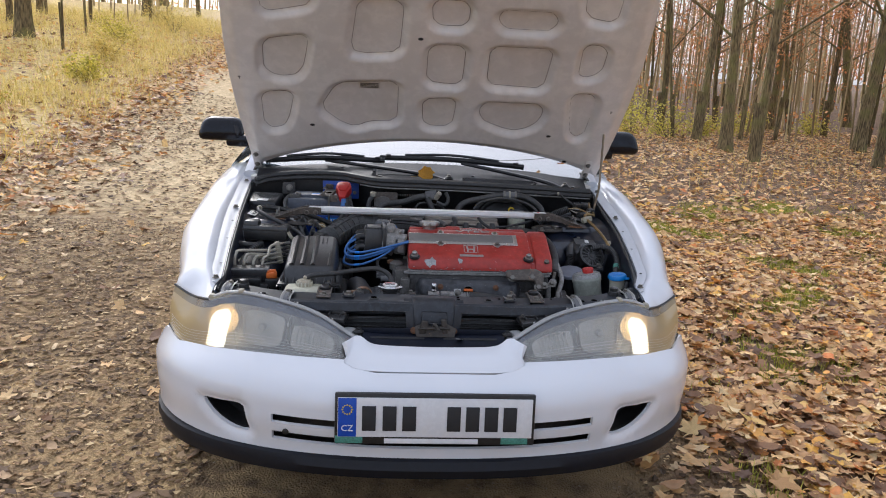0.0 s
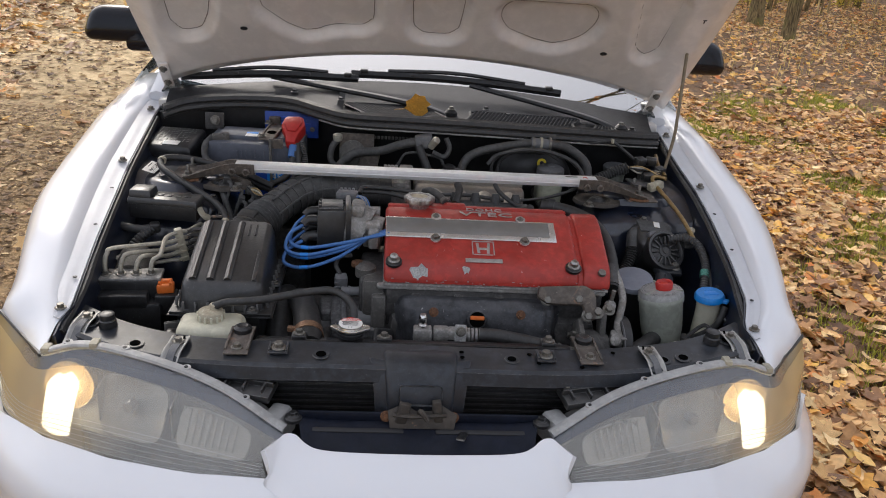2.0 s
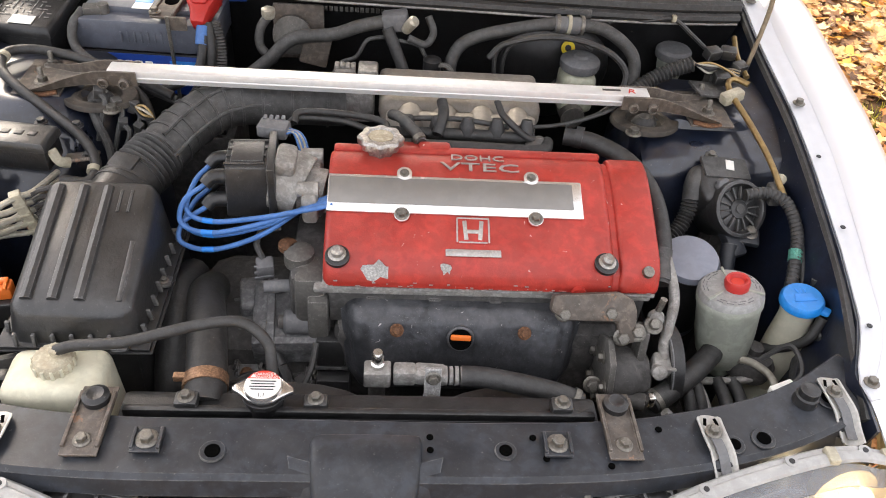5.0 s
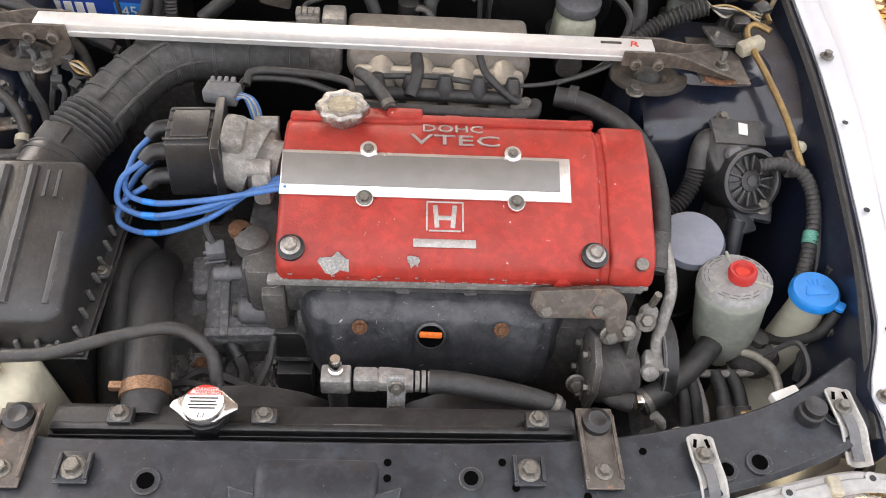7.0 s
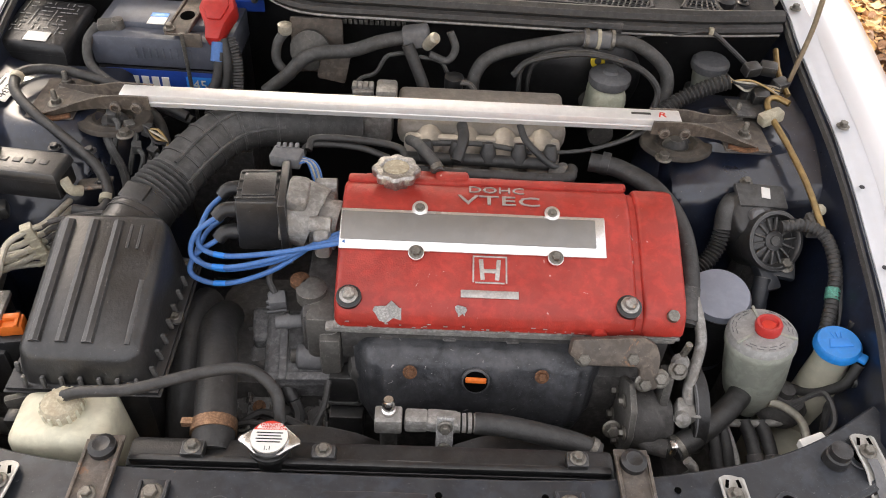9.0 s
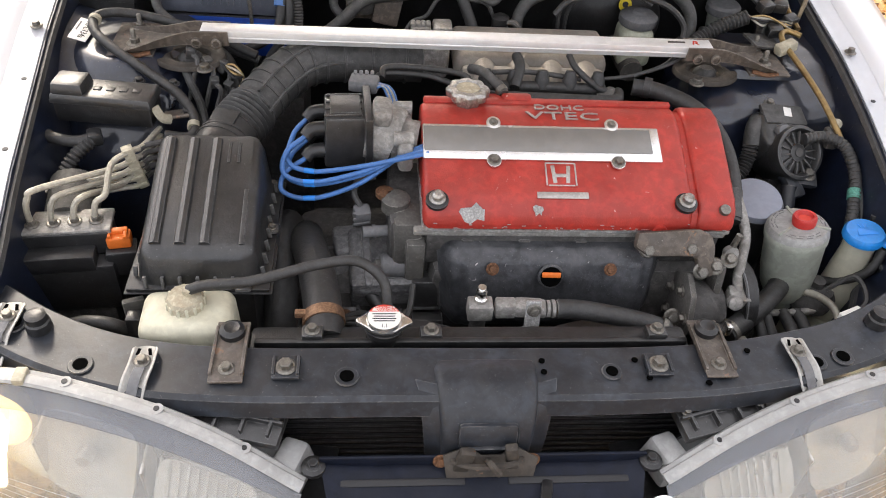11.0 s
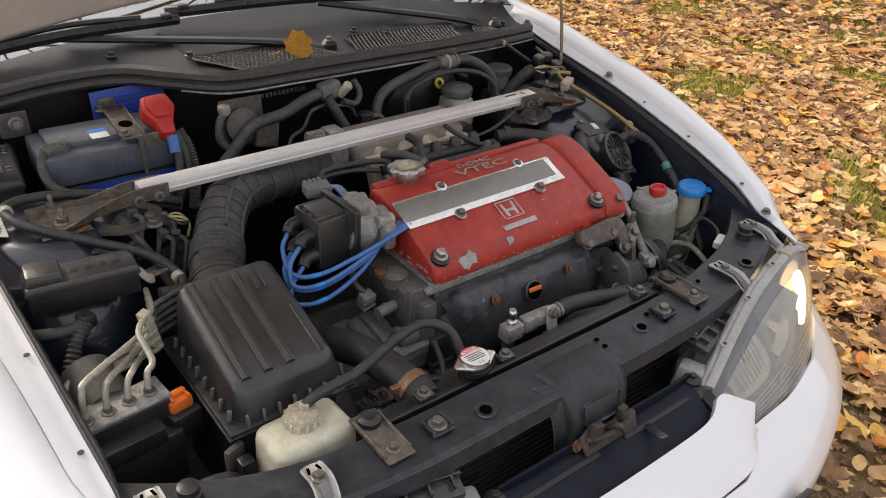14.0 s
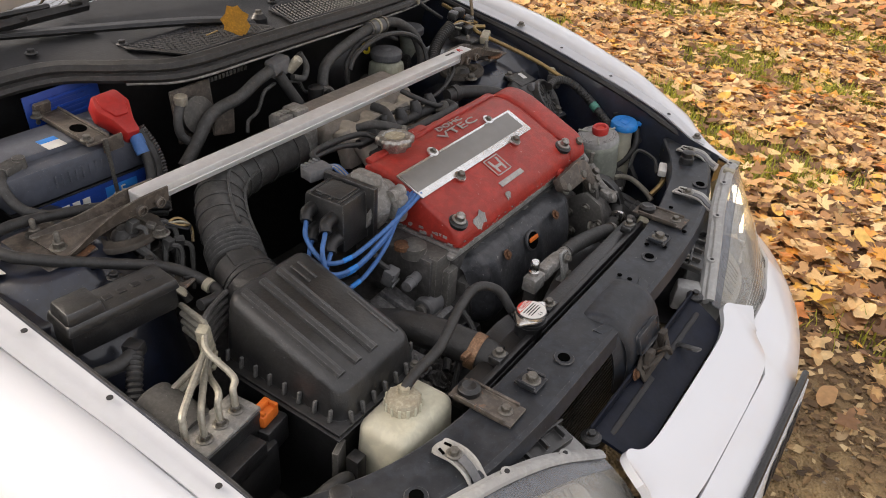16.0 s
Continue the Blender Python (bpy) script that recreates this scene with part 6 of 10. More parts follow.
CUP = (0.449, 0.921)
for sx in (-1, 1):
    ap = part("inner_wing", sheet(lambda u, v: apron_point(u, v, sx), 24, 12, 0.004), BAYPAINT, car, "dark painted inner wing panel")
    lip = bmesh.new()
    tube([(sx * (wing_inner(y, sx)[0] - 0.010), y, wing_inner(y, sx)[1] - 0.008) for y in np.linspace(0.38, 1.2, 9)], 0.007, seg=6, n=3, bm=lip)
    part("edge_seal", lip, RUBBER, ap, "black rubber strip")
    for y in (0.55, 0.70, 0.83):
        x, z = wing_inner(y, sx)
        part("plug", lathe([(0.009, 0), (0.008, 0.004)], at(sx * (x - 0.022), y, z - 0.08, 0, -90 * sx), seg=12), MATT, ap)
    # strut tower
    tw = bmesh.new()

    def tower(u, v):
        a = u * 2 * math.pi
        j = round(v * 7)
        r = (0.0, 0.060, 0.078, 0.092, 0.118, 0.150, 0.175, 0.185)[j]
        z = (0.808, 0.808, 0.806, 0.798, 0.770, 0.70, 0.55, 0.32)[j]
        fx, fy = math.cos(a), math.sin(a)
        ahead = max(0.0, -fy)
        return (sx * 0.560 + r * fx * 1.02, 0.955 + r * fy * (1 + (0.28 * (j > 3) if sx < 0 else -0.5 * (j > 1)) * ahead), z - 0.018 * ahead * (j > 2))

    sheet(tower, 36, 7, 0, bm=tw)
    bmesh.ops.remove_doubles(tw, verts=tw.verts, dist=0.0005)
    part("strut_tower", tw, BAYPAINT, car, "dark blue-black painted strut tower", angle=70)
    cup = Matrix.Translation((sx * CUP[0], CUP[1], 0.800)) @ Matrix.Diagonal((1.0, 0.78, 0.8, 1))
    seat = part("strut_seat", lathe([(0.020, -0.010), (0.028, -0.008), (0.034, 0.004), (0.040, 0.006), (0.046, 0.003), (0.056, 0.004), (0.058, 0.0015), (0.059, -0.006)], cup, seg=32), TOWERDUST, car, "dusty pressed seat round the strut top")
    part("boot", lathe([(0.012, 0.010), (0.018, 0.004), (0.022, -0.006)], cup, seg=20), SOOT, seat)
    piece("bolt", BOLT_L, seat, at(sx * (CUP[0] - 0.030), CUP[1] - 0.044, 0.800))

SHELF_Z = [(0.700, 0.55), (0.712, 0.70), (0.725, 0.752), (0.745, 0.768), (0.80, 0.783), (0.88, 0.800), (0.95, 0.806), (1.06, 0.806)]


def shelf_point(u, v, sx):
    y, z = along([(y, z, 0) for y, z in SHELF_Z], v)[:2]
    y = 0.822 + (y - 0.70) * 0.238 / 0.36
    x1 = wing_inner(y, sx)[0] - 0.016
    x0 = 0.462 + 0.035 * ease(0.90, 0.72, y) if sx < 0 else 0.440
    k = u * 8
    drop = (0.22, 0.06, 0.012, 0.002, 0, 0, 0, 0, -0.012)[round(k)]
    x = (x0 - 0.012, x0 - 0.006, x0, x0 + 0.015)[round(k)] if k < 3.5 else x0 + 0.015 + (x1 - x0 - 0.015) * (k - 3) / 5
    wave = 0.0025 * noise.noise(Vector((x * 14, y * 14, 2.0)))
    return (sx * x, y, z - drop + wave)


for sx in (-1, 1):
    part("tower_shelf", sheet(lambda u, v: shelf_point(u, v, sx), 8, 28, 0.003), BAYPAINT, car, "dark blue painted shelf in front of the strut tower", angle=50)
fw = bmesh.new()
sheet(lambda u, v: ((u - 0.5) * 1.36, (curve_at(SEAL_LINE, u).y + 0.03) * (1 - v) + 1.27 * v, (curve_at(SEAL_LINE, u).z - 0.01) * (1 - v) + 0.28 * v), 48, 10, 0.01, bm=fw)
firewall = part("firewall", fw, FIREWALL, car, "dark dusty bulkhead behind the engine")
part("bay_floor", box((1.28, 0.98, 0.03), at(0, 0.80, 0.27), 0.01), SOOT, car, "grimy dark undertray and subframe")
for sx in (-1, 1):
    part("frame_rail", box((0.09, 0.95, 0.11), at(sx * 0.47, 0.80, 0.42), 0.015), SOOT, car, "dark grimy chassis rail")
for k in range(17):
    part("stamped_bar", box((0.0062, 0.002, 0.009), at(-0.150 + 0.0093 * k, 1.136, 0.872), 0.0008), ALU_DIRTY, firewall)
part("blue_plate", box((0.142, 0.003, 0.070), at(-0.330, 1.222, 0.872, -6, 0, 4), 0.001), BLUE, car, "blue printed plate on the bulkhead")
for k in range(5):
    part("print_bar", box((0.11 - 0.02 * (k % 2), 0.002, 0.004), at(-0.335, 1.219, 0.893 - 0.009 * k, -6, 0, 4), 0.0004), BLUE if k % 2 else EUBLUE, bpy.data.objects["blue_plate"])
for x in (-0.385, -0.275):
    piece("rivet", BOLT_S, bpy.data.objects["blue_plate"], at(x, 1.219, 0.862, 90))

# ---- upper radiator beam, latch, brackets ----
BEAM_LINE = [(-0.66, 0.450, 0.700), (-0.56, 0.388, 0.697), (-0.44, 0.345, 0.695), (-0.30, 0.328, 0.697), (-0.12, 0.325, 0.699), (0.05, 0.325, 0.697), (0.20, 0.328, 0.694), (0.34, 0.338, 0.693), (0.48, 0.365, 0.695), (0.58, 0.402, 0.698), (0.66, 0.450, 0.702)]
BEAM_PROFILE = [(0.044, -0.045), (0.044, -0.003), (0.041, 0.0), (0.018, 0.0005), (0.0, 0.0), (-0.018, 0.0), (-0.034, 0.0), (-0.041, -0.004), (-0.047, -0.026), (-0.043, -0.032)]


def beam_point(u, v):
    a = curve_at(BEAM_LINE, u)
    d, z = BEAM_PROFILE[round(v * 9)]
    wide = 1.0 - 0.08 * ease(0.40, 0.55, abs(a.x))
    return (a.x + math.copysign(0.35, a.x) * d * -ease(0.3, 0.6, abs(a.x)), a.y + d * wide, a.z + z)


beam = part("radiator_beam", sheet(beam_point, 90, 9, 0.003), BEAM, car, "worn black steel beam above the radiator", angle=24)


def on_beam(x):
    best = min(range(181), key=lambda k: abs(curve_at(BEAM_LINE, k / 180).x - x))
    p = curve_at(BEAM_LINE, best / 180)
    return p.y, p.z + 0.0015


def hole(x, dy, r, ring=True):
    y, z = on_beam(x)
    if ring:
        part("hole_rim", lathe([(r * 1.7, 0), (r * 1.6, 0.0015), (r * 1.05, 0.0012)], at(x, y + dy, z), seg=18), BEAM, beam)
    # Black disc lying on the beam, painted as the shade in the hole.
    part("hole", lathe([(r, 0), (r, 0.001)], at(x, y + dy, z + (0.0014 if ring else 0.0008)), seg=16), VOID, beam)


for x, dy, r in ((-0.175, -0.006, 0.009), (0.165, 0.0, 0.008), (0.49, -0.02, 0.009), (0.45, -0.018, 0.008), (-0.50, -0.02, 0.009), (0.60, 0.0, 0.011), (-0.60, 0.0, 0.011)):
    hole(x, dy, r)
for x, dy in ((0.035, 0.015), (0.075, 0.018), (0.075, 0.0), (0.035, 0.002), (0.20, 0.018), (0.215, 0.005), (0.235, 0.02), (0.213, -0.012), (0.36, 0.02), (0.29, -0.025)):
    hole(x, dy, 0.0042, False)


def steel_bracket(x, y0, y1, w, mat, label, pos_z=None):
    y, z = on_beam(x)
    b = bmesh.new()
    box((w, y1 - y0, 0.004), at(x, y + (y0 + y1) / 2, z + 0.004), 0.0015, bm=b)
    box((0.004, (y1 - y0) * 0.8, 0.009), at(x - w / 2 + 0.002, y + (y0 + y1) / 2, z + 0.006), 0.001, bm=b)
    box((0.004, (y1 - y0) * 0.8, 0.009), at(x + w / 2 - 0.002, y + (y0 + y1) / 2, z + 0.006), 0.001, bm=b)
    p = part("bracket", b, mat, car, label)
    return p, y, z


for sx in (-1, 1):
    x = 0.310 * sx - (0.012 if sx < 0 else 0)
    p, y, z = steel_bracket(x, -0.02, 0.078, 0.042, BRACKET, "rusty radiator mounting bracket")
    part("rubber_bush", lathe([(0.016, 0), (0.016, 0.009), (0.010, 0.013), (0.004, 0.011)], at(x, y + 0.058, z + 0.005), seg=20), BLACK, p)
    piece("bolt", BOLT_M, p, at(x, y + 0.000, z + 0.006))
    x2 = 0.228 * sx - (0.022 if sx < 0 else 0)
    p, y, z = steel_bracket(x2, -0.012, 0.024, 0.034, BEAM, "small bolted bracket")
    piece("bolt", BOLT_L, p, at(x2, y + 0.005, z + 0.006))
    # stamped bonnet-lamp clips
    for cx in (0.425, 0.605):
        y, z = on_beam(cx * sx)
        c = bmesh.new()
        line = [(cx * sx, y + 0.020, z + 0.004), (cx * sx, y - 0.006, z + 0.006), (cx * sx + 0.004 * sx, y - 0.028, z + 0.002), (cx * sx + 0.008 * sx, y - 0.045, z - 0.012), (cx * sx + 0.010 * sx, y - 0.062, z - 0.020)]
        sheet(lambda u, v: curve_at(line, v) + Vector(((u - 0.5) * 0.031, 0.010 * (1 - (2 * u - 1) ** 2) * (v < 0.05), 0.0035 * (abs(u - 0.5) > 0.36) + 0.002 * math.cos(u * 6.283))), 12, 14, 0.002, bm=c)
        cp = part("lamp_clip", c, CLIP, car, "light metal headlight mounting clip")
        inset = sheet(lambda u, v: curve_at(line, 0.30 + 0.64 * v) + Vector(((u - 0.5) * 0.013, 0, 0.0042)), 2, 10, 0.001)
        part("clip_groove", inset, GREYCAP, cp)
        for k in (-1, 1):
            # Black strip on the clip, painted as the slot's shade.
            part("clip_slot", box((0.004, 0.010, 0.001), at(cx * sx + 0.007 * k, y + 0.014, z + 0.0095, 8, 0, 14 * k), 0.0003), VOID, cp)
        piece("bolt", BOLT_M, cp, at(cx * sx, y + 0.000, z + 0.008))
    y, z = on_beam(0.565 * sx)
    part("bump_stop", lathe([(0.016, 0), (0.015, 0.012), (0.013, 0.014), (0.013, 0.024), (0.008, 0.026)], at(0.565 * sx, y + 0.012, z), seg=18), BLACK, car, "black rubber bonnet stop")

latch = bmesh.new()


def latch_point(u, v):
    x = (u - 0.5) * (0.180 - 0.030 * v)
    y = (0.300, 0.285, 0.272, 0.262, 0.255, 0.252)[round(v * 5)] + 0.010 * (abs(u - 0.5) * 2) ** 3
    z = (0.7015, 0.699, 0.685, 0.660, 0.630, 0.585)[round(v * 5)]
    return (x, y - 0.004 * math.cos((u - 0.5) * math.pi * 2), z)


sheet(latch_point, 20, 5, 0.004, bm=latch)
tongue = bmesh.new()
TONGUE = [(0.345, 0.6995), (0.325, 0.7065), (0.300, 0.7075), (0.280, 0.700), (0.264, 0.682), (0.254, 0.655), (0.250, 0.620), (0.252, 0.588)]


def tongue_point(u, v):
    y, z = curve_at([(a, b, 0) for a, b in TONGUE], v)[:2]
    k = round(u * 10)
    x = (-0.060, -0.058, -0.053, -0.045, -0.022, 0, 0.022, 0.045, 0.053, 0.058, 0.060)[k] * (1.15 - 0.25 * v)
    return (x, y + (0.010, 0.003, 0, 0, 0, 0, 0, 0, 0, 0.003, 0.010)[k] * v, z - (0.014, 0.006, 0.001, 0, -0.001, -0.0015, -0.001, 0, 0.001, 0.006, 0.014)[k] * (1 - 0.6 * v))


latchp = part("latch_bracket", latch, BEAM, car, "black pressed latch bracket on the beam", angle=60)
part("latch_tongue", sheet(tongue_point, 10, 24, 0.003), BEAM, latchp, "black pressed tongue over the latch", angle=50)
part("recess", box((0.075, 0.004, 0.035), at(0, 0.2535, 0.664, -18), 0.006), BEAM, latchp)
mech = bmesh.new()
prism([(-0.055, -0.02), (0.055, -0.02), (0.06, 0.005), (0.03, 0.022), (0.012, 0.010), (-0.012, 0.010), (-0.03, 0.022), (-0.06, 0.01)], 0, 0.004, at(0.004, 0.240, 0.630, 60), 0.001, bm=mech)
tube([(-0.045, 0.238, 0.635), (-0.02, 0.226, 0.640), (0.02, 0.226, 0.642), (0.045, 0.238, 0.636)], 0.004, seg=6, bm=mech)
tube([(0.0, 0.24, 0.632), (0.0, 0.22, 0.655), (0.012, 0.215, 0.64)], 0.0045, seg=6, bm=mech)
box((0.02, 0.012, 0.04), at(-0.03, 0.236, 0.64, 0, 12), 0.003, bm=mech)
box((0.016, 0.012, 0.05), at(0.03, 0.238, 0.64, 0, -8), 0.003, bm=mech)
part("latch", mech, TOWERDUST, latchp, "rusty bonnet latch")
part("release_lever", box((0.014, 0.052, 0.004), at(0.072, 0.205, 0.618, -20, 0, -16), 0.003), MATT, latchp, "flat grey release lever")
for x in (-0.058, 0.058):
    piece("bolt", BOLT_RUST, latchp, at(x, 0.243, 0.628, 70))

# radiator behind the beam
rad = thing("radiator", (0, 0.40, 0.285), "black radiator with finned core behind the beam", "radiator")
tankb = bmesh.new()
box((0.60, 0.044, 0.038), at(-0.005, 0.404, 0.658), 0.008, bm=tankb)
part("tank_seam", box((0.585, 0.010, 0.016), at(-0.005, 0.390, 0.680), 0.003), BLACK, rad)
part("frame", box((0.60, 0.030, 0.40), at(-0.005, 0.392, 0.46), 0.006), BLACK, rad)
part("top_tank", tankb, BLACK, rad, "black plastic radiator top tank")
part("label", box((0.055, 0.012, 0.001), at(0.040, 0.392, 0.6815), 0.0003), GREYCAP, rad)
neck = bmesh.new()
lathe([(0.022, -0.04), (0.022, 0.0), (0.026, 0.004), (0.026, 0.010)], at(-0.128, 0.402, 0.695), seg=22, bm=neck)
tube([(-0.128, 0.42, 0.688), (-0.122, 0.436, 0.692)], 0.006, bm=neck)
part("filler_neck", neck, BLACK, rad)
capb = bmesh.new()
prism([(0.037, 0.004), (0.028, 0.010), (0.016, 0.020), (0.0, 0.0235), (-0.016, 0.020), (-0.028, 0.010), (-0.037, 0.004), (-0.038, -0.004), (-0.028, -0.010), (-0.016, -0.020), (0, -0.0235), (0.016, -0.020), (0.028, -0.010), (0.038, -0.004)], 0, 0.008, at(-0.128, 0.402, 0.706, 0, 0, -2), 0.003, bm=capb)
lathe([(0.0235, 0.008), (0.0225, 0.0115), (0.012, 0.0125)], at(-0.128, 0.402, 0.706), seg=26, bm=capb)
rcap = part("radiator_cap", capb, CHROME, rad, "bright metal radiator cap with a red and white warning label")
RC = at(-0.128, 0.402, 0.7187) @ Matrix.Diagonal((0.86, 0.86, 1, 1))
disc = lambda r, a0, a1, n=20: [(r * math.cos(a0 + (a1 - a0) * k / n), r * math.sin(a0 + (a1 - a0) * k / n)) for k in range(n + 1)]
part("label_white", prism(disc(0.0255, math.radians(-205), math.radians(25)), 0, 0.0006, RC, 0), PAPER, rcap)
part("label_red", prism(disc(0.0255, math.radians(25), math.radians(155)), 0, 0.0006, RC, 0), WARN, rcap)
letters("DANGER", 0.0075, RC @ at(0.002, 0.0185, 0.0008), PAPER, rcap, "lettering", 0.0002)
letters("WARNING", 0.0068, RC @ at(0.004, 0.0130, 0.0008), PAPER, rcap, "lettering", 0.0002)
part("warning_triangle", prism([(-0.019, 0.0125), (-0.011, 0.0125), (-0.015, 0.0195)], 0, 0.0008, RC @ at(0, 0, 0.0003), 0), PAPER, rcap)
for k in range(4):
    part("bar", box((0.036 - 0.004 * (k % 2), 0.0016, 0.0008), RC @ at(0, 0.006 - 0.0048 * k, 0.0007), 0), INK, rcap)
letters("1.1", 0.009, RC @ at(0.0, -0.0185, 0.0008), INK, rcap, "lettering", 0.0002)
core = bmesh.new()
box((0.60, 0.010, 0.36), at(0, 0.335, 0.46), 0.002, bm=core)
part("core", core, BLACK, rad, "dark condenser core")
for k in range(26):
    part("fin", box((0.60, 0.004, 0.0045), at(0, 0.3275, 0.635 - 0.0125 * k), 0.001), MATT, rad)
for x in (-0.222, 0.245):
    p = part("tank_clip", box((0.028, 0.022, 0.016), at(x, 0.400, 0.688), 0.004), MATT, rad)
    piece("bolt", BOLT_M, p, at(x, 0.400, 0.696))
p = part("tank_clip", box((0.03, 0.02, 0.014), at(-0.065, 0.402, 0.686), 0.004), MATT, rad)
piece("bolt", BOLT_M, p, at(-0.065, 0.402, 0.693))
uh = bmesh.new()
tube([(-0.207, 0.412, 0.662), (-0.209, 0.44, 0.668), (-0.218, 0.50, 0.672), (-0.230, 0.56, 0.668), (-0.244, 0.62, 0.650), (-0.25, 0.68, 0.61)], 0.027, seg=16, bm=uh)
part("radiator_hose", uh, RUBBER, rad, "thick black rubber radiator hose")
cl = bmesh.new()
tube([(-0.209, 0.436, 0.667), (-0.211, 0.452, 0.669)], 0.0295, seg=18, bm=cl)
box((0.022, 0.010, 0.010), at(-0.238, 0.444, 0.680), 0.002, bm=cl)
part("hose_clamp", cl, COPPER, rad, "coppery hose clamp")
lh = bmesh.new()
tube([(-0.28, 0.42, 0.40), (-0.282, 0.50, 0.55), (-0.282, 0.57, 0.62), (-0.288, 0.64, 0.64), (-0.28, 0.70, 0.62)], 0.026, seg=12, bm=lh)
part("lower_hose", lh, RUBBER, rad)
fan = bmesh.new()
for cx in (-0.10, 0.20):
    lathe([(0.15, 0), (0.155, 0.05), (0.145, 0.05), (0.14, 0.01)], at(cx, 0.425, 0.48, -90), seg=28, bm=fan)
    lathe([(0.045, 0), (0.045, 0.05), (0.03, 0.06)], at(cx, 0.43, 0.48, -90), seg=16, bm=fan)
part("fan_shroud", fan, BLACK, rad, "black fan shrouds")

# coolant tank
ct = thing("coolant_tank", (-0.385, 0.43, 0.285), "yellowed white plastic coolant tank with ribbed cap", "tank")
part("tank_bottle", box((0.130, 0.092, 0.147), at(-0.390, 0.440, 0.623, 0, 0, 2), 0.017, 4, top=(0.93, 0.86)), TANK, ct)
part("leg", box((0.06, 0.05, 0.30), at(-0.39, 0.43, 0.43), 0.006), SOOT, ct)
capt = bmesh.new()
CT = at(-0.391, 0.446, 0.6950)
lathe([(0.0245, 0), (0.0245, 0.014), (0.0215, 0.018), (0.011, 0.020)], CT, seg=40, bm=capt, lobes=20, amp=0.02)
for k in range(14):
    a = k * math.pi / 7
    part("cap_rib", box((0.003, 0.004, 0.014), CT @ at(0.0248 * math.cos(a), 0.0248 * math.sin(a), 0.0075, 0, 0, math.degrees(a)), 0.0008), TANK, ct)
lathe([(0.008, 0), (0.008, 0.010), (0.006, 0.012)], CT @ at(0.005, 0.003, 0.019), seg=12, bm=capt)
part("cap", capt, TANKCAP, ct, "ribbed plastic cap with brown grime")
th = bmesh.new()
tube([(-0.386, 0.449, 0.720), (-0.360, 0.450, 0.729), (-0.30, 0.452, 0.735), (-0.22, 0.474, 0.743), (-0.165, 0.480, 0.745), (-0.130, 0.462, 0.728), (-0.122, 0.438, 0.696)], 0.0075, seg=12, n=10, bm=th)
part("overflow_hose", th, RUBBER, ct, "thin black rubber overflow hose")

# ---- air filter box and intake hose ----
ab = thing("air_filter_box", (-0.39, 0.60, 0.285), "black ribbed plastic air filter box with clipped lid", "air filter")
lb = bmesh.new()
LX0, LX1, LY0, LY1 = -0.466, -0.298, 0.487, 0.712


def lid_top(x, y):
    return 0.742 + 0.055 * (y - 0.505) / 0.19


levels = [(0.0, 0.0), (0.0, 0.20), (0.002, 0.80), (0.006, 0.93), (0.015, 1.0)]
rings = []
for inset, f in levels:
    loop = []
    rad_c = 0.024
    for cx, cy, a0 in ((LX1 - rad_c, LY1 - rad_c, 0), (LX0 + rad_c, LY1 - rad_c, 90), (LX0 + rad_c, LY0 + rad_c, 180), (LX1 - rad_c, LY0 + rad_c, 270)):
        for k in range(6):
            a = math.radians(a0 + 18 * k)
            x, y = cx + (rad_c - inset) * math.cos(a), cy + (rad_c - inset) * math.sin(a)
            tx, ty = -0.382 + (x + 0.382) * (1 - 0.07 * f), 0.60 + (y - 0.60) * (1 - 0.07 * f)
            loop.append(lb.verts.new((tx, ty, 0.690 + 0.012 * (ty - 0.5) + (lid_top(tx, ty) - 0.690) * f)))
    rings.append(loop)
for a, b in zip(rings, rings[1:]):
    for k in range(24):
        lb.faces.new((a[k], a[(k + 1) % 24], b[(k + 1) % 24], b[k]))
lb.faces.new(rings[-1])
lb.faces.new(rings[0][::-1])
lidp = part("lid", lb, MATT, ab, "black plastic lid with raised ribs", angle=50)
for x in (-0.437, -0.404, -0.371):
    part("rib", tube([(x + 0.004 * (y - 0.6), y, lid_top(x, y) + 0.0005) for y in np.linspace(0.512, 0.685, 5)], 0.0080, seg=8, n=2, flat=0.85), MATT, lidp)
part("rib", tube([(-0.322, y, lid_top(0, y) + 0.0005) for y in (0.512, 0.56, 0.60)], 0.004, seg=8, n=2, flat=0.5), MATT, lidp)
for x in (-0.352, -0.338):
    part("rib", tube([(x, 0.645, lid_top(x, 0.645) + 0.001), (x, 0.680, lid_top(x, 0.68) + 0.001)], 0.003, seg=6), MATT, lidp)
fl = bmesh.new()
box((0.194, 0.244, 0.006), at(-0.3825, 0.602, 0.688, 0.7), 0.002, bm=fl)
box((0.200, 0.248, 0.0025), at(-0.3825, 0.602, 0.6835, 0.7), 0.001, bm=fl)
part("flange", fl, BLACK, ab)
for k in range(7):
    part("clip", box((0.0045, 0.006, 0.019), at(-0.452 + 0.0235 * k, 0.4835, 0.6995, -8), 0.0012), EDGEGREY, ab)
for k in range(8):
    part("clip", box((0.006, 0.0045, 0.019), at(-0.2955, 0.505 + 0.027 * k, 0.7005, 0, -8), 0.0012), EDGEGREY, ab)
    part("clip", box((0.006, 0.0045, 0.019), at(-0.4685, 0.505 + 0.027 * k, 0.7005, 0, 8), 0.0012), EDGEGREY, ab)
part("base", box((0.150, 0.205, 0.40), at(-0.388, 0.602, 0.487), 0.02, top=(1.12, 1.1)), BLACK, ab)
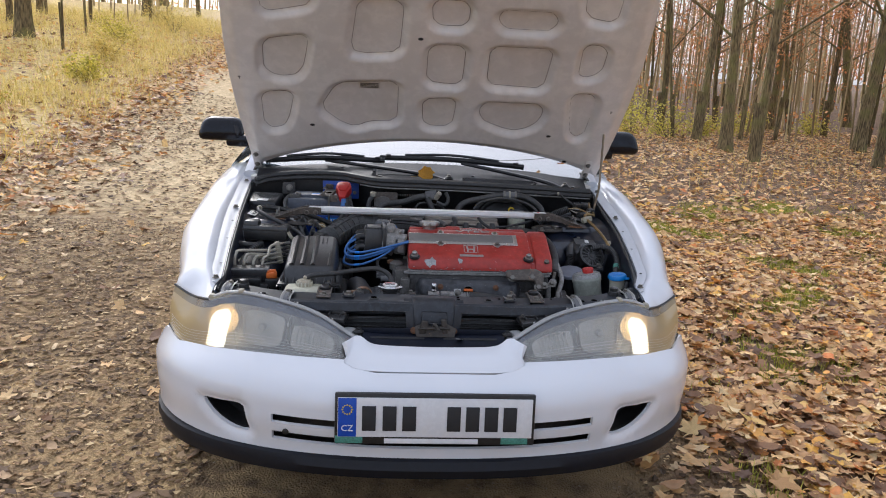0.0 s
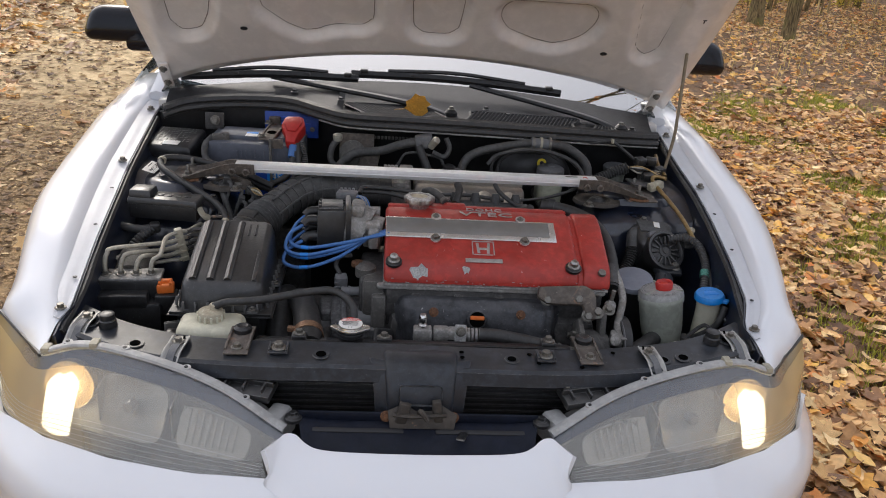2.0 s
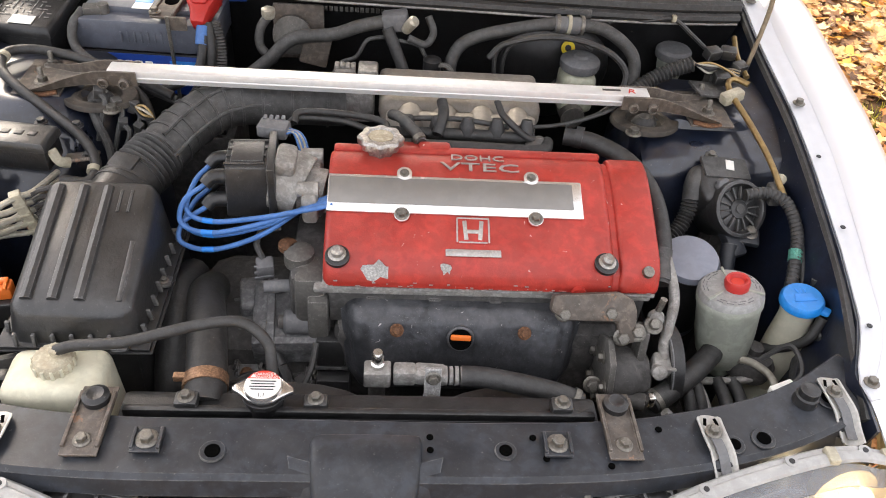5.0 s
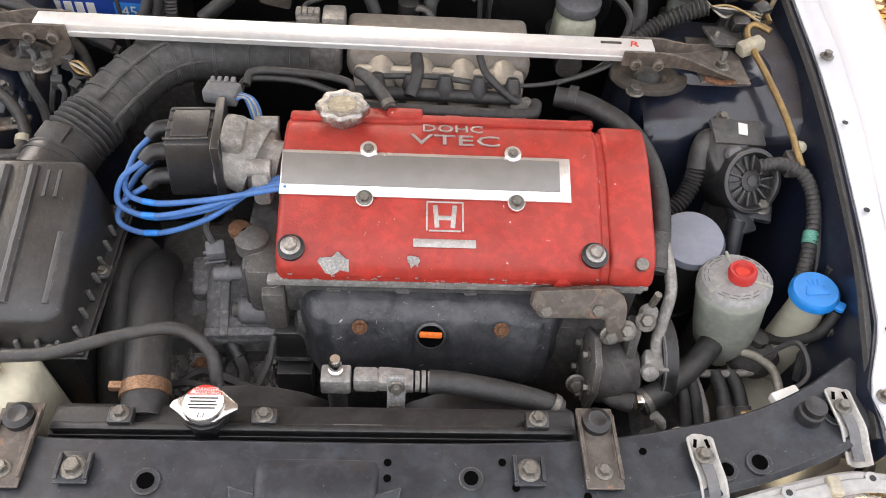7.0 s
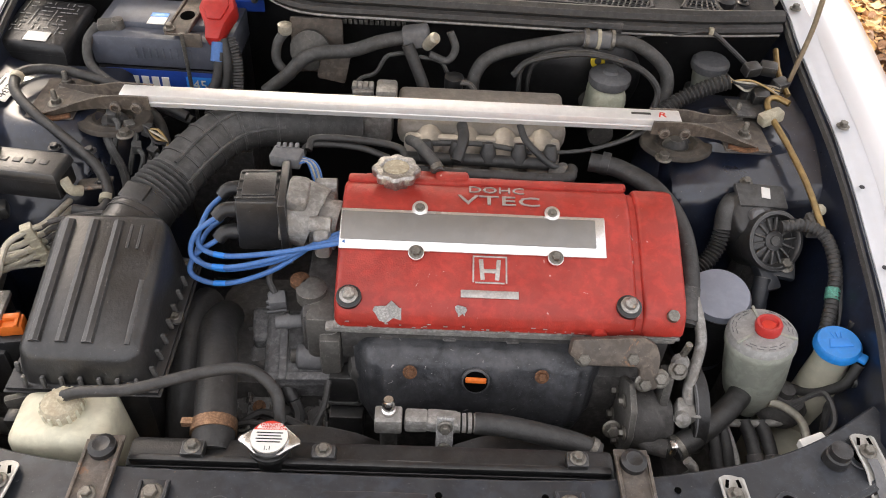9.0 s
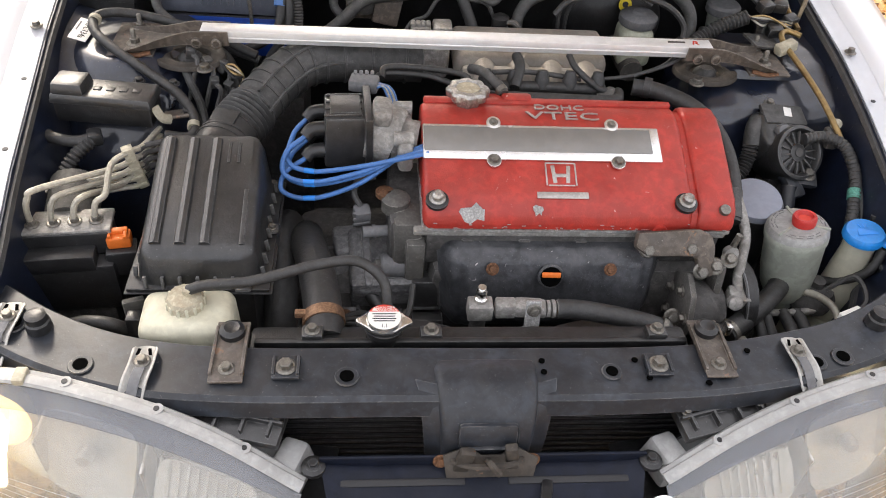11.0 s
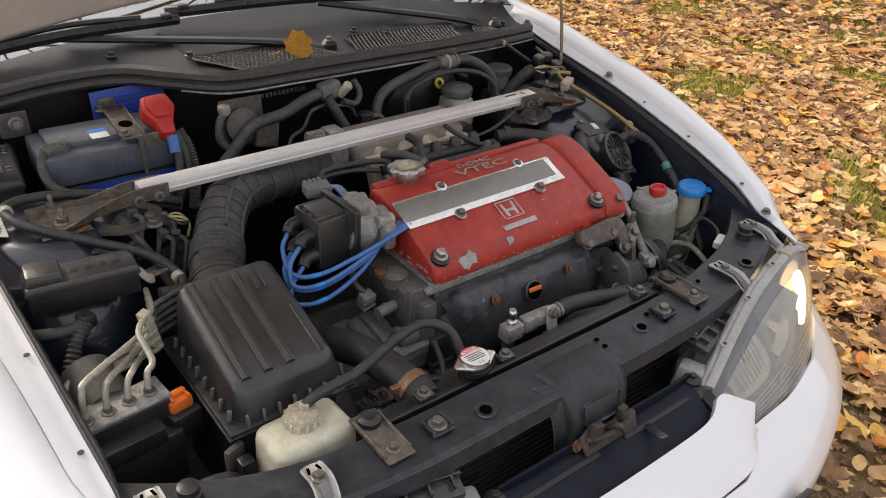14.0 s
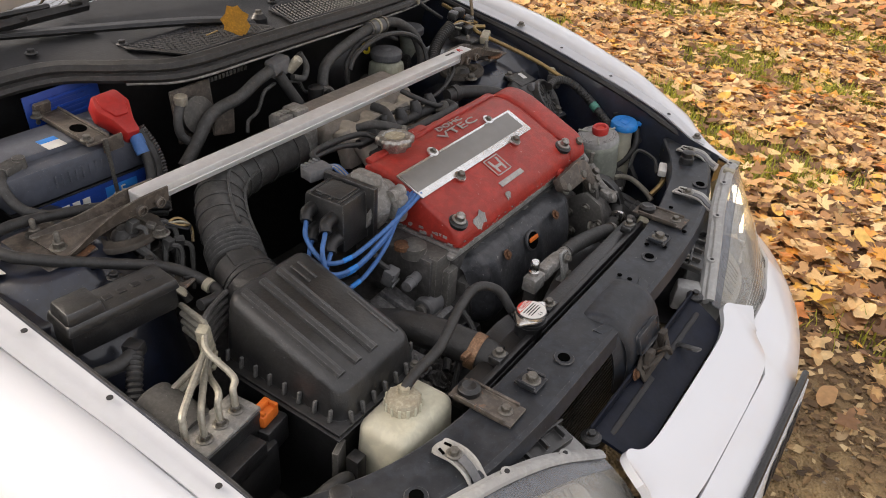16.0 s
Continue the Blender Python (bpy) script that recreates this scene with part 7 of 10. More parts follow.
for x, y in ((-0.292, 0.60), (-0.30, 0.705), (-0.32, 0.480)):
    e = part("ear", box((0.022, 0.022, 0.006), at(x, y, 0.697), 0.004), MATT, ab)
    piece("bolt", BOLT_S, e, at(x, y, 0.699))
out = bmesh.new()
tube([(-0.388, 0.675, 0.742), (-0.383, 0.705, 0.743), (-0.374, 0.742, 0.746)], 0.045, seg=24, bm=out)
part("outlet", out, MATT, ab)
ih = thing("intake_hose", (-0.36, 0.80, 0.72), "black corrugated rubber intake hose from the air filter", "hose")
HOSE = [(-0.376, 0.735, 0.744), (-0.362, 0.778, 0.752), (-0.337, 0.822, 0.764), (-0.308, 0.873, 0.777), (-0.262, 0.922, 0.790), (-0.19, 0.945, 0.790), (-0.06, 0.957, 0.785)]
part("cuff", tube(HOSE[:2], 0.0425, seg=24), RUBBER, ih, "smooth rubber cuff with a raised pad")
part("pad", box((0.040, 0.030, 0.006), at(-0.372, 0.757, 0.789, 10, 0, -18), 0.002), RUBBER, ih)
part("bellows", tube([HOSE[1], (-0.350, 0.799, 0.758), HOSE[2]], 0.0405, seg=24, n=10, ribs=6, amp=0.0042), HOSE_GREY, ih, "corrugated section")
part("duct", tube([HOSE[2]] + HOSE[2:], 0.039, seg=24, n=8), HOSE_GREY, ih)
for k in range(10):
    f = k / 9.5
    p, q = curve_at(HOSE[2:], f), curve_at(HOSE[2:], min(1, f + 0.02))
    d = (q - p).normalized()
    part("rib", tube([p - d * 0.002, p + d * 0.002], 0.0415, seg=24), HOSE_GREY, ih)
for off in (Vector((0.012, -0.010, 0.0385)), Vector((0.028, -0.028, 0.012))):
    part("ridge", tube([Vector(q) + off for q in HOSE[2:6]], 0.003, seg=6, n=6), HOSE_GREY, ih)
for f in (0.0, 0.04):
    p, q = curve_at(HOSE, f), curve_at(HOSE, f + 0.03)
    part("collar", tube([p, p.lerp(q, 0.5)], 0.0475 - f * 0.03, seg=26), RUBBER, ih, "wide collar")

# ---- battery, fuse boxes ----
bt = thing("battery", (-0.407, 1.14, 0.62), "grey and blue car battery under a metal clamp", "battery")
part("tray", box((0.26, 0.15, 0.35), at(-0.407, 1.145, 0.455), 0.01), SOOT, bt)
part("case", box((0.236, 0.127, 0.165), at(-0.408, 1.140, 0.715, 0, 0, -2), 0.004), BLACK, bt, "black battery case")
part("top", box((0.240, 0.131, 0.056), at(-0.408, 1.140, 0.828, 0, 0, -2), 0.005), BATTERY, bt, "grey-blue battery top")
for k in range(15):
    part("groove", box((0.003, 0.003, 0.020), at(-0.452 + 0.0115 * k, 1.0735, 0.828, 0, 0, -2), 0.0008), BATTERY, bt)
part("step", box((0.205, 0.085, 0.014), at(-0.402, 1.150, 0.860, 0, 0, -2), 0.004), BATTERY, bt)
lbl = part("label", box((0.215, 0.002, 0.075), at(-0.406, 1.0735, 0.758, 0, 0, -2), 0.0005), BLUE, bt, "blue label with plain bars")
for k in range(5):
    part("bar", box((0.0125, 0.002, 0.024), at(-0.482 + 0.0175 * k, 1.0735 - 0.0006 * k, 0.772, 0, 0, -2), 0.0006), PAPER, lbl)
part("bar", box((0.058, 0.002, 0.030), at(-0.347, 1.0705, 0.772, 0, 0, -2), 0.0006), BLUEBAND, lbl)
letters("45", 0.026, at(-0.352, 1.0685, 0.772, 90, 0, -2), PAPER, lbl, "lettering", 0.0005)
st = part("sticker", box((0.030, 0.038, 0.001), at(-0.42, 1.122, 0.8675, 0, 0, -2), 0.0003), PAPER, bt, "small white and blue sticker")
part("bar", box((0.030, 0.014, 0.001), at(-0.42, 1.134, 0.8682, 0, 0, -2), 0.0003), BLUEBAND, st)
clampb = bmesh.new()
box((0.040, 0.155, 0.005), at(-0.37, 1.140, 0.8715, 0, 0, -4), 0.002, bm=clampb)
for q_ in (-0.018, 0.018):
    box((0.005, 0.15, 0.009), at(-0.37 + q_, 1.140, 0.874, 0, 0, -4), 0.002, bm=clampb)
box((0.030, 0.010, 0.03), at(-0.374, 1.216, 0.880, 15), 0.003, bm=clampb)
box((0.036, 0.005, 0.025), at(-0.352, 1.064, 0.862), 0.002, bm=clampb)
part("clamp", clampb, BRACKET, bt, "dirty metal battery clamp")
# Black disc on the clamp, painted as the shade in its hole.
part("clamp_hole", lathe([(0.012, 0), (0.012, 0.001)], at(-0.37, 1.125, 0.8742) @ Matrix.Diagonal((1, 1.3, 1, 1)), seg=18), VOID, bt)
part("clamp_rod", tube([(-0.366, 1.062, 0.875), (-0.364, 1.058, 0.78), (-0.363, 1.056, 0.66)], 0.0035, seg=8), ZINC, bt)
for x, y in ((-0.388, 1.075), (-0.39, 1.205)):
    piece("bolt", BOLT_M, bt, at(x, y, 0.876))
tc_ = bmesh.new()
boot = [(-0.025, 0.030), (0.022, 0.033), (0.031, 0.004), (0.017, -0.030), (0.014, -0.056), (-0.011, -0.056), (-0.015, -0.030), (-0.031, 0.0)]
prism(boot, -0.020, 0.016, at(-0.313, 1.112, 0.888, 32, 0, -4), 0.006, bm=tc_)
prism([(x * 0.72, y * 0.8 + 0.002) for x, y in boot[:4] + boot[6:]], 0.014, 0.021, at(-0.313, 1.112, 0.888, 32, 0, -4), 0.003, bm=tc_)
part("terminal_cover", tc_, REDCAP, bt, "bright red terminal cover")
tcl = bmesh.new()
lathe([(0.010, 0), (0.009, 0.018)], at(-0.484, 1.105, 0.855), seg=14, bm=tcl)
box((0.036, 0.026, 0.014), at(-0.5, 1.105, 0.862, 0, 0, 15), 0.004, bm=tcl)
part("terminal_clamp", tcl, ALU_DIRTY, bt, "grey metal terminal clamp")
for pts, r, mat, lab2 in (
        ([(-0.308, 1.070, 0.862), (-0.307, 1.050, 0.835), (-0.317, 1.030, 0.795), (-0.352, 1.010, 0.775), (-0.402, 0.99, 0.765)], 0.0085, RUBBER, "black battery cable"),
        ([(-0.3, 1.072, 0.862), (-0.294, 1.050, 0.83), (-0.3, 1.035, 0.79), (-0.332, 1.02, 0.745)], 0.0085, RUBBER, "black battery cable"),
        ([(-0.292, 1.080, 0.862), (-0.282, 1.064, 0.83), (-0.282, 1.05, 0.79), (-0.292, 1.04, 0.72)], 0.010, HOSE_GREY, "ribbed cable sleeve"),
        ([(-0.517, 1.10, 0.862), (-0.53, 1.075, 0.845), (-0.522, 1.045, 0.820), (-0.482, 1.015, 0.805), (-0.412, 0.985, 0.79), (-0.342, 0.965, 0.77)], 0.008, HOSE_GREY, "dusty grey earth cable")):
    part("cable", tube(pts, r, seg=10, ribs=30 if "ribbed" in lab2 else 0, amp=0.0012), mat, bt, lab2)
part("cable_sleeve", tube([(-0.308, 1.068, 0.858), (-0.31, 1.050, 0.832)], 0.0115, seg=12), BLUEWIRE, bt, "blue cable sleeve")

fb = thing("fuse_box", (-0.615, 1.13, 0.70), "black fuse box with printed diagram on its lid", "fuse box")
part("body", box((0.118, 0.125, 0.10), at(-0.618, 1.125, 0.785, 0, 0, -6), 0.008), BLACK, fb)
fl_ = part("lid", box((0.128, 0.140, 0.020), at(-0.618, 1.125, 0.842, 7, 0, -6), 0.006, top=(0.92, 0.9)), BLACK, fb)
FL = at(-0.618, 1.125, 0.8535, 7, 0, -6)
fr_ = random.Random(5)
for i in range(9):
    for j in range(8):
        if fr_.random() < 0.85:
            wide = fr_.random() < 0.5
            part("print_bar", box((0.0085 if wide else 0.0016, 0.0014 if wide else 0.0085, 0.0008), FL @ at(-0.045 + 0.0112 * i, 0.048 - 0.0115 * j, 0), 0), LIDGREY, fl_)
part("sticker", box((0.040, 0.024, 0.001), FL @ at(0.008, -0.046, 0.0003), 0), PAPER, fl_)
part("post", box((0.20, 0.03, 0.48), at(-0.615, 1.15, 0.50), 0.01), SOOT, fb)
lpb = part("bracket", box((0.05, 0.006, 0.045), at(-0.535, 1.222, 0.872, -10), 0.003), SOOT, fb)
piece("bolt", BOLT_L, lpb, at(-0.532, 1.216, 0.875, 80))

rb = thing("relay_box", (-0.555, 0.745, 0.77), "long black relay box on the inner wing", "relay box")
part("body", box((0.150, 0.052, 0.040), at(-0.557, 0.795, 0.780, 0, 0, -6), 0.005), BLACK, rb)
part("lid", box((0.158, 0.060, 0.016), at(-0.557, 0.795, 0.802, 0, 0, -6), 0.004, top=(0.95, 0.9)), MATT, rb)
part("raised_lid", box((0.052, 0.050, 0.022), at(-0.606, 0.799, 0.815, 0, 0, -6), 0.005, top=(0.9, 0.85)), MATT, rb)
for k in range(4):
    part("mark", box((0.012, 0.010, 0.002), at(-0.567 + 0.02 * k, 0.795 - 0.002 * k, 0.8105, 0, 0, -6), 0.0006), BLACK, rb)
part("bracket", tube([(-0.482, 0.778, 0.79), (-0.472, 0.772, 0.775), (-0.462, 0.782, 0.765)], 0.008, seg=8, flat=0.5), CREAM, rb, "cream plastic clip")

# ---- anti-lock brake unit ----
au = thing("abs_unit", (-0.60, 0.575, 0.285), "dirty metal brake valve block with bent steel pipes", "brake unit")
blk = bmesh.new()
box((0.122, 0.052, 0.040), at(-0.584, 0.594, 0.688, 0, 0, 6), 0.004, bm=blk)
part("valve_block", blk, BLACK, au, "black valve block below its machined face")
part("block_top", box((0.128, 0.050, 0.009), at(-0.584, 0.596, 0.7070, 0, 0, 6), 0.002), ALU, au, "pale machined top face")
part("block_step", box((0.10, 0.030, 0.030), at(-0.590, 0.556, 0.672, 0, 0, 6), 0.004), BLACK, au)
part("lower_block", box((0.135, 0.085, 0.090), at(-0.586, 0.585, 0.622, 0, 0, 6), 0.008), BLACK, au)
for k in range(3):
    part("coil_rib", box((0.034, 0.012, 0.022), at(-0.628 + 0.042 * k, 0.546 + 0.004 * k, 0.655, 0, 0, 6), 0.004), MATT, au)
part("bracket", box((0.10, 0.10, 0.31), at(-0.586, 0.60, 0.44, 0, 0, 6), 0.01), SOOT, au)
part("pump_motor", lathe([(0.036, 0), (0.038, 0.008), (0.038, 0.075), (0.028, 0.082)], at(-0.590, 0.622, 0.685, -80, 0, 6), seg=24), ALU_DIRTY, au, "round grey pump motor")
cj = bmesh.new()
box((0.016, 0.016, 0.075), at(-0.502, 0.692, 0.738, 0, -10, 25), 0.002, bm=cj)
for k in range(5):
    box((0.020, 0.006, 0.005), at(-0.508 + 0.0026 * k, 0.684, 0.766 - 0.014 * k, 0, -10, 25), 0.001, bm=cj)
part("pipe_clip", cj, CREAM, au, "cream plastic pipe clip")
for k in range(4):
    bx, by = -0.627 + 0.0285 * k, 0.586 + 0.004 * k
    piece("union_nut", BOLT_M, au, at(bx, by, 0.7115))
    tz = 0.768 - 0.014 * ((k + 1) % 4)
    up = (0.768, 0.756, 0.750, 0.752)[k] - 0.012
    part("pipe", tube([(bx, by, 0.711), (bx, by, up - 0.018), (bx + 0.004, by + 0.006, up), (bx + 0.016, by + 0.018, up + 0.007), (-0.525, 0.672 - 0.003 * k, tz - 0.004), (-0.503, 0.690, tz), (-0.49, 0.71, tz - 0.004), (-0.478, 0.77, tz - 0.012)], 0.0046, seg=8, n=8), PIPE, au, "bent steel brake pipe")
for k in range(3):
    part("pipe", tube([(-0.503, 0.686, 0.734 - 0.014 * k), (-0.53, 0.684, 0.728 - 0.013 * k), (-0.565, 0.680, 0.722 - 0.013 * k), (-0.625, 0.67, 0.715 - 0.013 * k), (-0.640, 0.64, 0.70 - 0.01 * k)], 0.0044, seg=8), PIPE, au, "bent steel brake pipe")
for k in range(5):
    part("pipe", tube([(-0.492, 0.700, 0.765 - 0.013 * k), (-0.484, 0.715, 0.763 - 0.013 * k), (-0.445, 0.735, 0.760 - 0.013 * k), (-0.40, 0.75, 0.755 - 0.013 * k)], 0.0042, seg=8), SOOT, au)
og = bmesh.new()
box((0.034, 0.024, 0.020), at(-0.510, 0.582, 0.690, 0, 0, 10), 0.004, bm=og)
box((0.026, 0.010, 0.008), at(-0.510, 0.586, 0.702, 0, 0, 10), 0.002, bm=og)
for k in (-1, 1):
    box((0.005, 0.020, 0.006), at(-0.510 + 0.011 * k, 0.580, 0.702, 0, 0, 10), 0.001, bm=og)
part("connector", og, ORANGE, au, "bright orange connector")
part("connector_base", box((0.045, 0.035, 0.045), at(-0.508, 0.578, 0.658, 0, 0, 10), 0.005), BLACK, au)

# ---- strut bar ----
sb = thing("strut_brace", (0, 0.92, 0.81), "silver strut brace bolted between both strut towers", "strut brace")
L, R = Vector((-0.425, 0.918, 0.846)), Vector((0.438, 0.908, 0.850))
d = (R - L)
m = Matrix.Translation((L + R) / 2) @ d.to_track_quat("X", "Z").to_matrix().to_4x4()
tb = bmesh.new()
box((d.length, 0.030, 0.021), m, 0.0022, 2, bm=tb)
box((d.length, 0.0025, 0.003), m @ at(0, -0.0155, -0.002), 0.0008, bm=tb)
brt = part("tube", tb, BAR, sb, "satin silver flat bar")
letters("R", 0.018, m @ at(d.length / 2 - 0.030, -0.001, 0.0109), WARN, brt, "lettering", 0.0003, 1.3, 0.2)
part("bar", box((0.030, 0.005, 0.0006), m @ at(d.length / 2 - 0.062, 0.001, 0.0109), 0), SEAL, brt)
ARM = [(-0.045, 0.0, 0.0175, 0.026, -0.016), (0.010, 0.0, 0.0180, 0.026, -0.016), (0.040, 0.006, 0.0185, 0.021, -0.020), (0.070, 0.014, 0.0230, 0.016, -0.027), (0.100, 0.022, 0.0330, 0.011, -0.033), (0.128, 0.026, 0.0400, 0.006, -0.036)]
for sx, e in ((-1, L), (1, R)):
    def arm_point(u, v):
        """A pressed channel: flat floor, two side walls that fade out towards the tower."""
        a = curve_at([(p[0], p[1], p[4]) for p in ARM], v)
        b = curve_at([(p[2], p[3], 0) for p in ARM], v)
        k = round(u * 7)
        off = (-1.10, -1.06, -1.0, -0.6, 0.6, 1.0, 1.06, 1.10)[k]
        rise = (1.0, 0.55, 0.06, 0, 0, 0.06, 0.55, 1.0)[k]
        return e + Vector((sx * a.x, a.y + off * b.x, a.z + rise * b.y))

    bp = part("bracket", sheet(arm_point, 7, 24, 0.003), BRACKET, sb, "dirty brown-grey steel end bracket", angle=50)
    part("rusty_lip", tube([e + Vector((sx * 0.085, -0.012, -0.034)), e + Vector((sx * 0.110, -0.018, -0.037)), e + Vector((sx * 0.132, -0.012, -0.037))], 0.0055, seg=8, flat=0.6), RUST, bp, "rusted lip of the bracket")
    part("base_plate", box((0.075, 0.115, 0.005), Matrix.Translation(e + Vector((sx * 0.118, 0.040, -0.039))), 0.002), BRACKET, bp, "dusty steel plate on the tower")
    for dx, dy in ((0.116, 0.018), (0.118, 0.072)):
        piece("bolt", BOLT_L, bp, Matrix.Translation(e + Vector((sx * dx, dy, -0.034))))
        part("stud", lathe([(0.0042, 0), (0.0042, 0.020), (0.003, 0.022)], Matrix.Translation(e + Vector((sx * dx, dy, -0.030))), seg=10), ZINC, bp)
    for k in (-0.006, 0.026):
        part("bolt_boss", lathe([(0.0085, 0), (0.0085, 0.006), (0.006, 0.007), (0.006, 0.002), (0.002, 0.002)], Matrix.Translation(e + Vector((-sx * k, -0.0195, -0.008))) @ at(0, 0, 0, 90), seg=14), BRACKET, bp)

# ---- engine ----
en = thing("engine", (0.17, 0.70, 0.285), "four-cylinder engine with a worn red valve cover", "engine")
blockb = bmesh.new()
box((0.44, 0.26, 0.36), at(0.165, 0.69, 0.47), 0.02, bm=blockb)
box((0.25, 0.24, 0.26), at(-0.16, 0.69, 0.46), 0.05, bm=blockb)
part("block", blockb, SOOT, en, "grimy engine block and gearbox")
head = bmesh.new()
box((0.458, 0.196, 0.060), at(0.166, 0.682, 0.672), 0.005, bm=head)
for k in range(5):
    box((0.018, 0.006, 0.016), at(0.0 + 0.088 * k, 0.583, 0.686), 0.003, bm=head)
box((0.07, 0.16, 0.11), at(-0.085, 0.675, 0.66), 0.012, bm=head)
part("cylinder_head", head, SOOT, en, "dirty aluminium cylinder head")
part("gasket", box((0.474, 0.212, 0.006), at(0.166, 0.682, 0.7160), 0.002), ALU, en)
part("head_rim", box((0.482, 0.208, 0.009), at(0.158, 0.682, 0.7085), 0.003), ALU, en, "crusted aluminium rim of the head")
PROFILE = [(0.575, 0.719), (0.576, 0.732), (0.584, 0.752), (0.600, 0.765), (0.655, 0.789), (0.712, 0.812), (0.742, 0.819), (0.768, 0.818), (0.784, 0.808), (0.788, 0.780), (0.788, 0.719)]


def cover_block(x0, x1, lift, bev, shrink=0.0, bm=None):
    """A length of the cover: its cross-section drawn out along x."""
    cy = 0.682
    poly = [((y - cy) * (1 - shrink) + cy, z + (lift if z > 0.72 else 0)) for y, z in PROFILE]
    return prism(poly, x0, x1, Matrix(((0, 0, 1, 0), (1, 0, 0, 0), (0, 1, 0, 0), (0, 0, 0, 1))), bev, 3, bm=bm)


cv = bmesh.new()
cover_block(-0.070, 0.340, 0, 0.010, bm=cv)
cover_block(0.334, 0.352, -0.006, 0.001, 0.03, bm=cv)
cover_block(0.347, 0.406, 0.001, 0.007, bm=cv)
box((0.40, 0.016, 0.010), at(0.135, 0.775, 0.8165), 0.004, bm=cv)
box((0.05, 0.020, 0.020), at(0.085, 0.783, 0.815), 0.006, bm=cv)
for k in range(5):
    box((0.022, 0.012, 0.010), at(-0.03 + 0.09 * k, 0.7845, 0.811), 0.003, bm=cv)
prism([(-0.045, 0), (-0.03, 0.018), (0.03, 0.018), (0.045, 0), (0.03, -0.012), (-0.03, -0.012)], 0, 0.012, at(0.065, 0.778, 0.808), 0.003, bm=cv)
lathe([(0.011, 0), (0.011, 0.010), (0.006, 0.011)], at(0.290, 0.580, 0.722, 90), seg=14, bm=cv)
vc = part("valve_cover", cv, RED, en, "worn red crackle-painted valve cover", angle=30)
SLOPE = math.degrees(math.atan2(0.812 - 0.789, 0.712 - 0.655))
SM = at(0.115, 0.6835, 0.8005, SLOPE)
sp = bmesh.new()
box((0.368, 0.062, 0.004), SM @ at(0, 0, 0.0022), 0.0018, bm=sp)
strip = part("plug_cover_frame", sp, POLISHED, vc, "polished rim of the plug cover")
part("plug_cover", box((0.352, 0.043, 0.003), SM @ at(-0.006, 0.0045, 0.0042), 0.001), BRUSHED, strip, "brushed grey plug cover plate")
for x, y in ((0.037, -0.034), (0.228, -0.034), (0.040, 0.034), (0.225, 0.034)):
    s = part("washer", lathe([(0.011, 0), (0.011, 0.003), (0.007, 0.004)], SM @ at(x - 0.115, y, 0.003), seg=18), POLISHED, vc)
    piece("nut", BOLT_S if y > 0 else BOLT_M, vc, SM @ at(x - 0.115, y, 0.006))
for x in (-0.050, 0.326):
    part("seal_washer", lathe([(0.017, 0), (0.017, 0.006), (0.011, 0.008)], at(x, 0.594, 0.758, 18), seg=20), BLACK, vc)
    part("cap_nut", lathe([(0.0125, 0), (0.0125, 0.004), (0.0085, 0.005), (0.0085, 0.013), (0.005, 0.017)], at(x, 0.5925, 0.764, 18), seg=16), OILCAP, vc)
part("screw", lathe([(0.009, 0), (0.008, 0.006)], at(0.386, 0.586, 0.754, 30), seg=14), ZINC, vc)
TM = at(0.150, 0.742, 0.8205, 8)
letters("DOHC", 0.0165, TM @ at(-0.002, 0.011, 0), SILVERTEXT, vc, "lettering", 0.0009, 1.65)
letters("VTEC", 0.024, TM @ at(0.002, -0.009, 0), SILVERTEXT, vc, "lettering", 0.0009, 2.05)
BM_ = at(0.138, 0.634, 0.7805, 23.5)
badge = part("badge", box((0.050, 0.042, 0.0010), BM_, 0.0004), RED, vc, "square raised badge")
for a, b, c2, d2 in ((0, 0.019, 0.046, 0.0024), (0, -0.019, 0.040, 0.0024), (-0.0225, 0, 0.0024, 0.038), (0.0225, 0, 0.0024, 0.038)):
    part("badge_rim", box((c2, d2, 0.002), BM_ @ at(a, b, 0.0005), 0.0006), SILVERTEXT, badge)
for a in (-0.011, 0.011):
    part("badge_bar", box((0.006, 0.030, 0.002), BM_ @ at(a, 0, 0.0005, 0, 0, -5 if a > 0 else 5), 0.0006), SILVERTEXT, badge)
part("badge_bar", box((0.018, 0.006, 0.002), BM_ @ at(0, -0.002, 0.0005), 0.0006), SILVERTEXT, badge)
part("bar", box((0.078, 0.011, 0.0016), at(0.138, 0.6015, 0.7665, 23), 0.0006), SILVERTEXT, vc, "raised maker's word drawn as a bar")
for px_, py_, pz_, sc, sd in ((0.006, 0.5822, 0.7455, 0.017, 3), (0.100, 0.5845, 0.7525, 0.010, 8)):
    r_ = random.Random(sd)
    blob = [(sc * (1 + 0.45 * r_.uniform(-1, 1)) * math.cos(a) * 1.1, sc * (0.8 + 0.35 * r_.uniform(-1, 1)) * math.sin(a)) for a in np.linspace(0, 5.9, 13)]
    part("bare_patch", prism(blob, 0, 0.0009, at(px_, py_, pz_, 68), 0), FLAKED, vc, "bare metal where the red paint has flaked off")
worn = bmesh.new()
r_ = random.Random(14)
for k in range(60):
    x = r_.uniform(-0.066, 0.40)
    h = 0.7195 + abs(r_.gauss(0, 0.005))
    box((r_.uniform(0.001, 0.006), 0.0012, r_.uniform(0.0006, 0.0022)), at(x, 0.5755, h), 0, bm=worn)
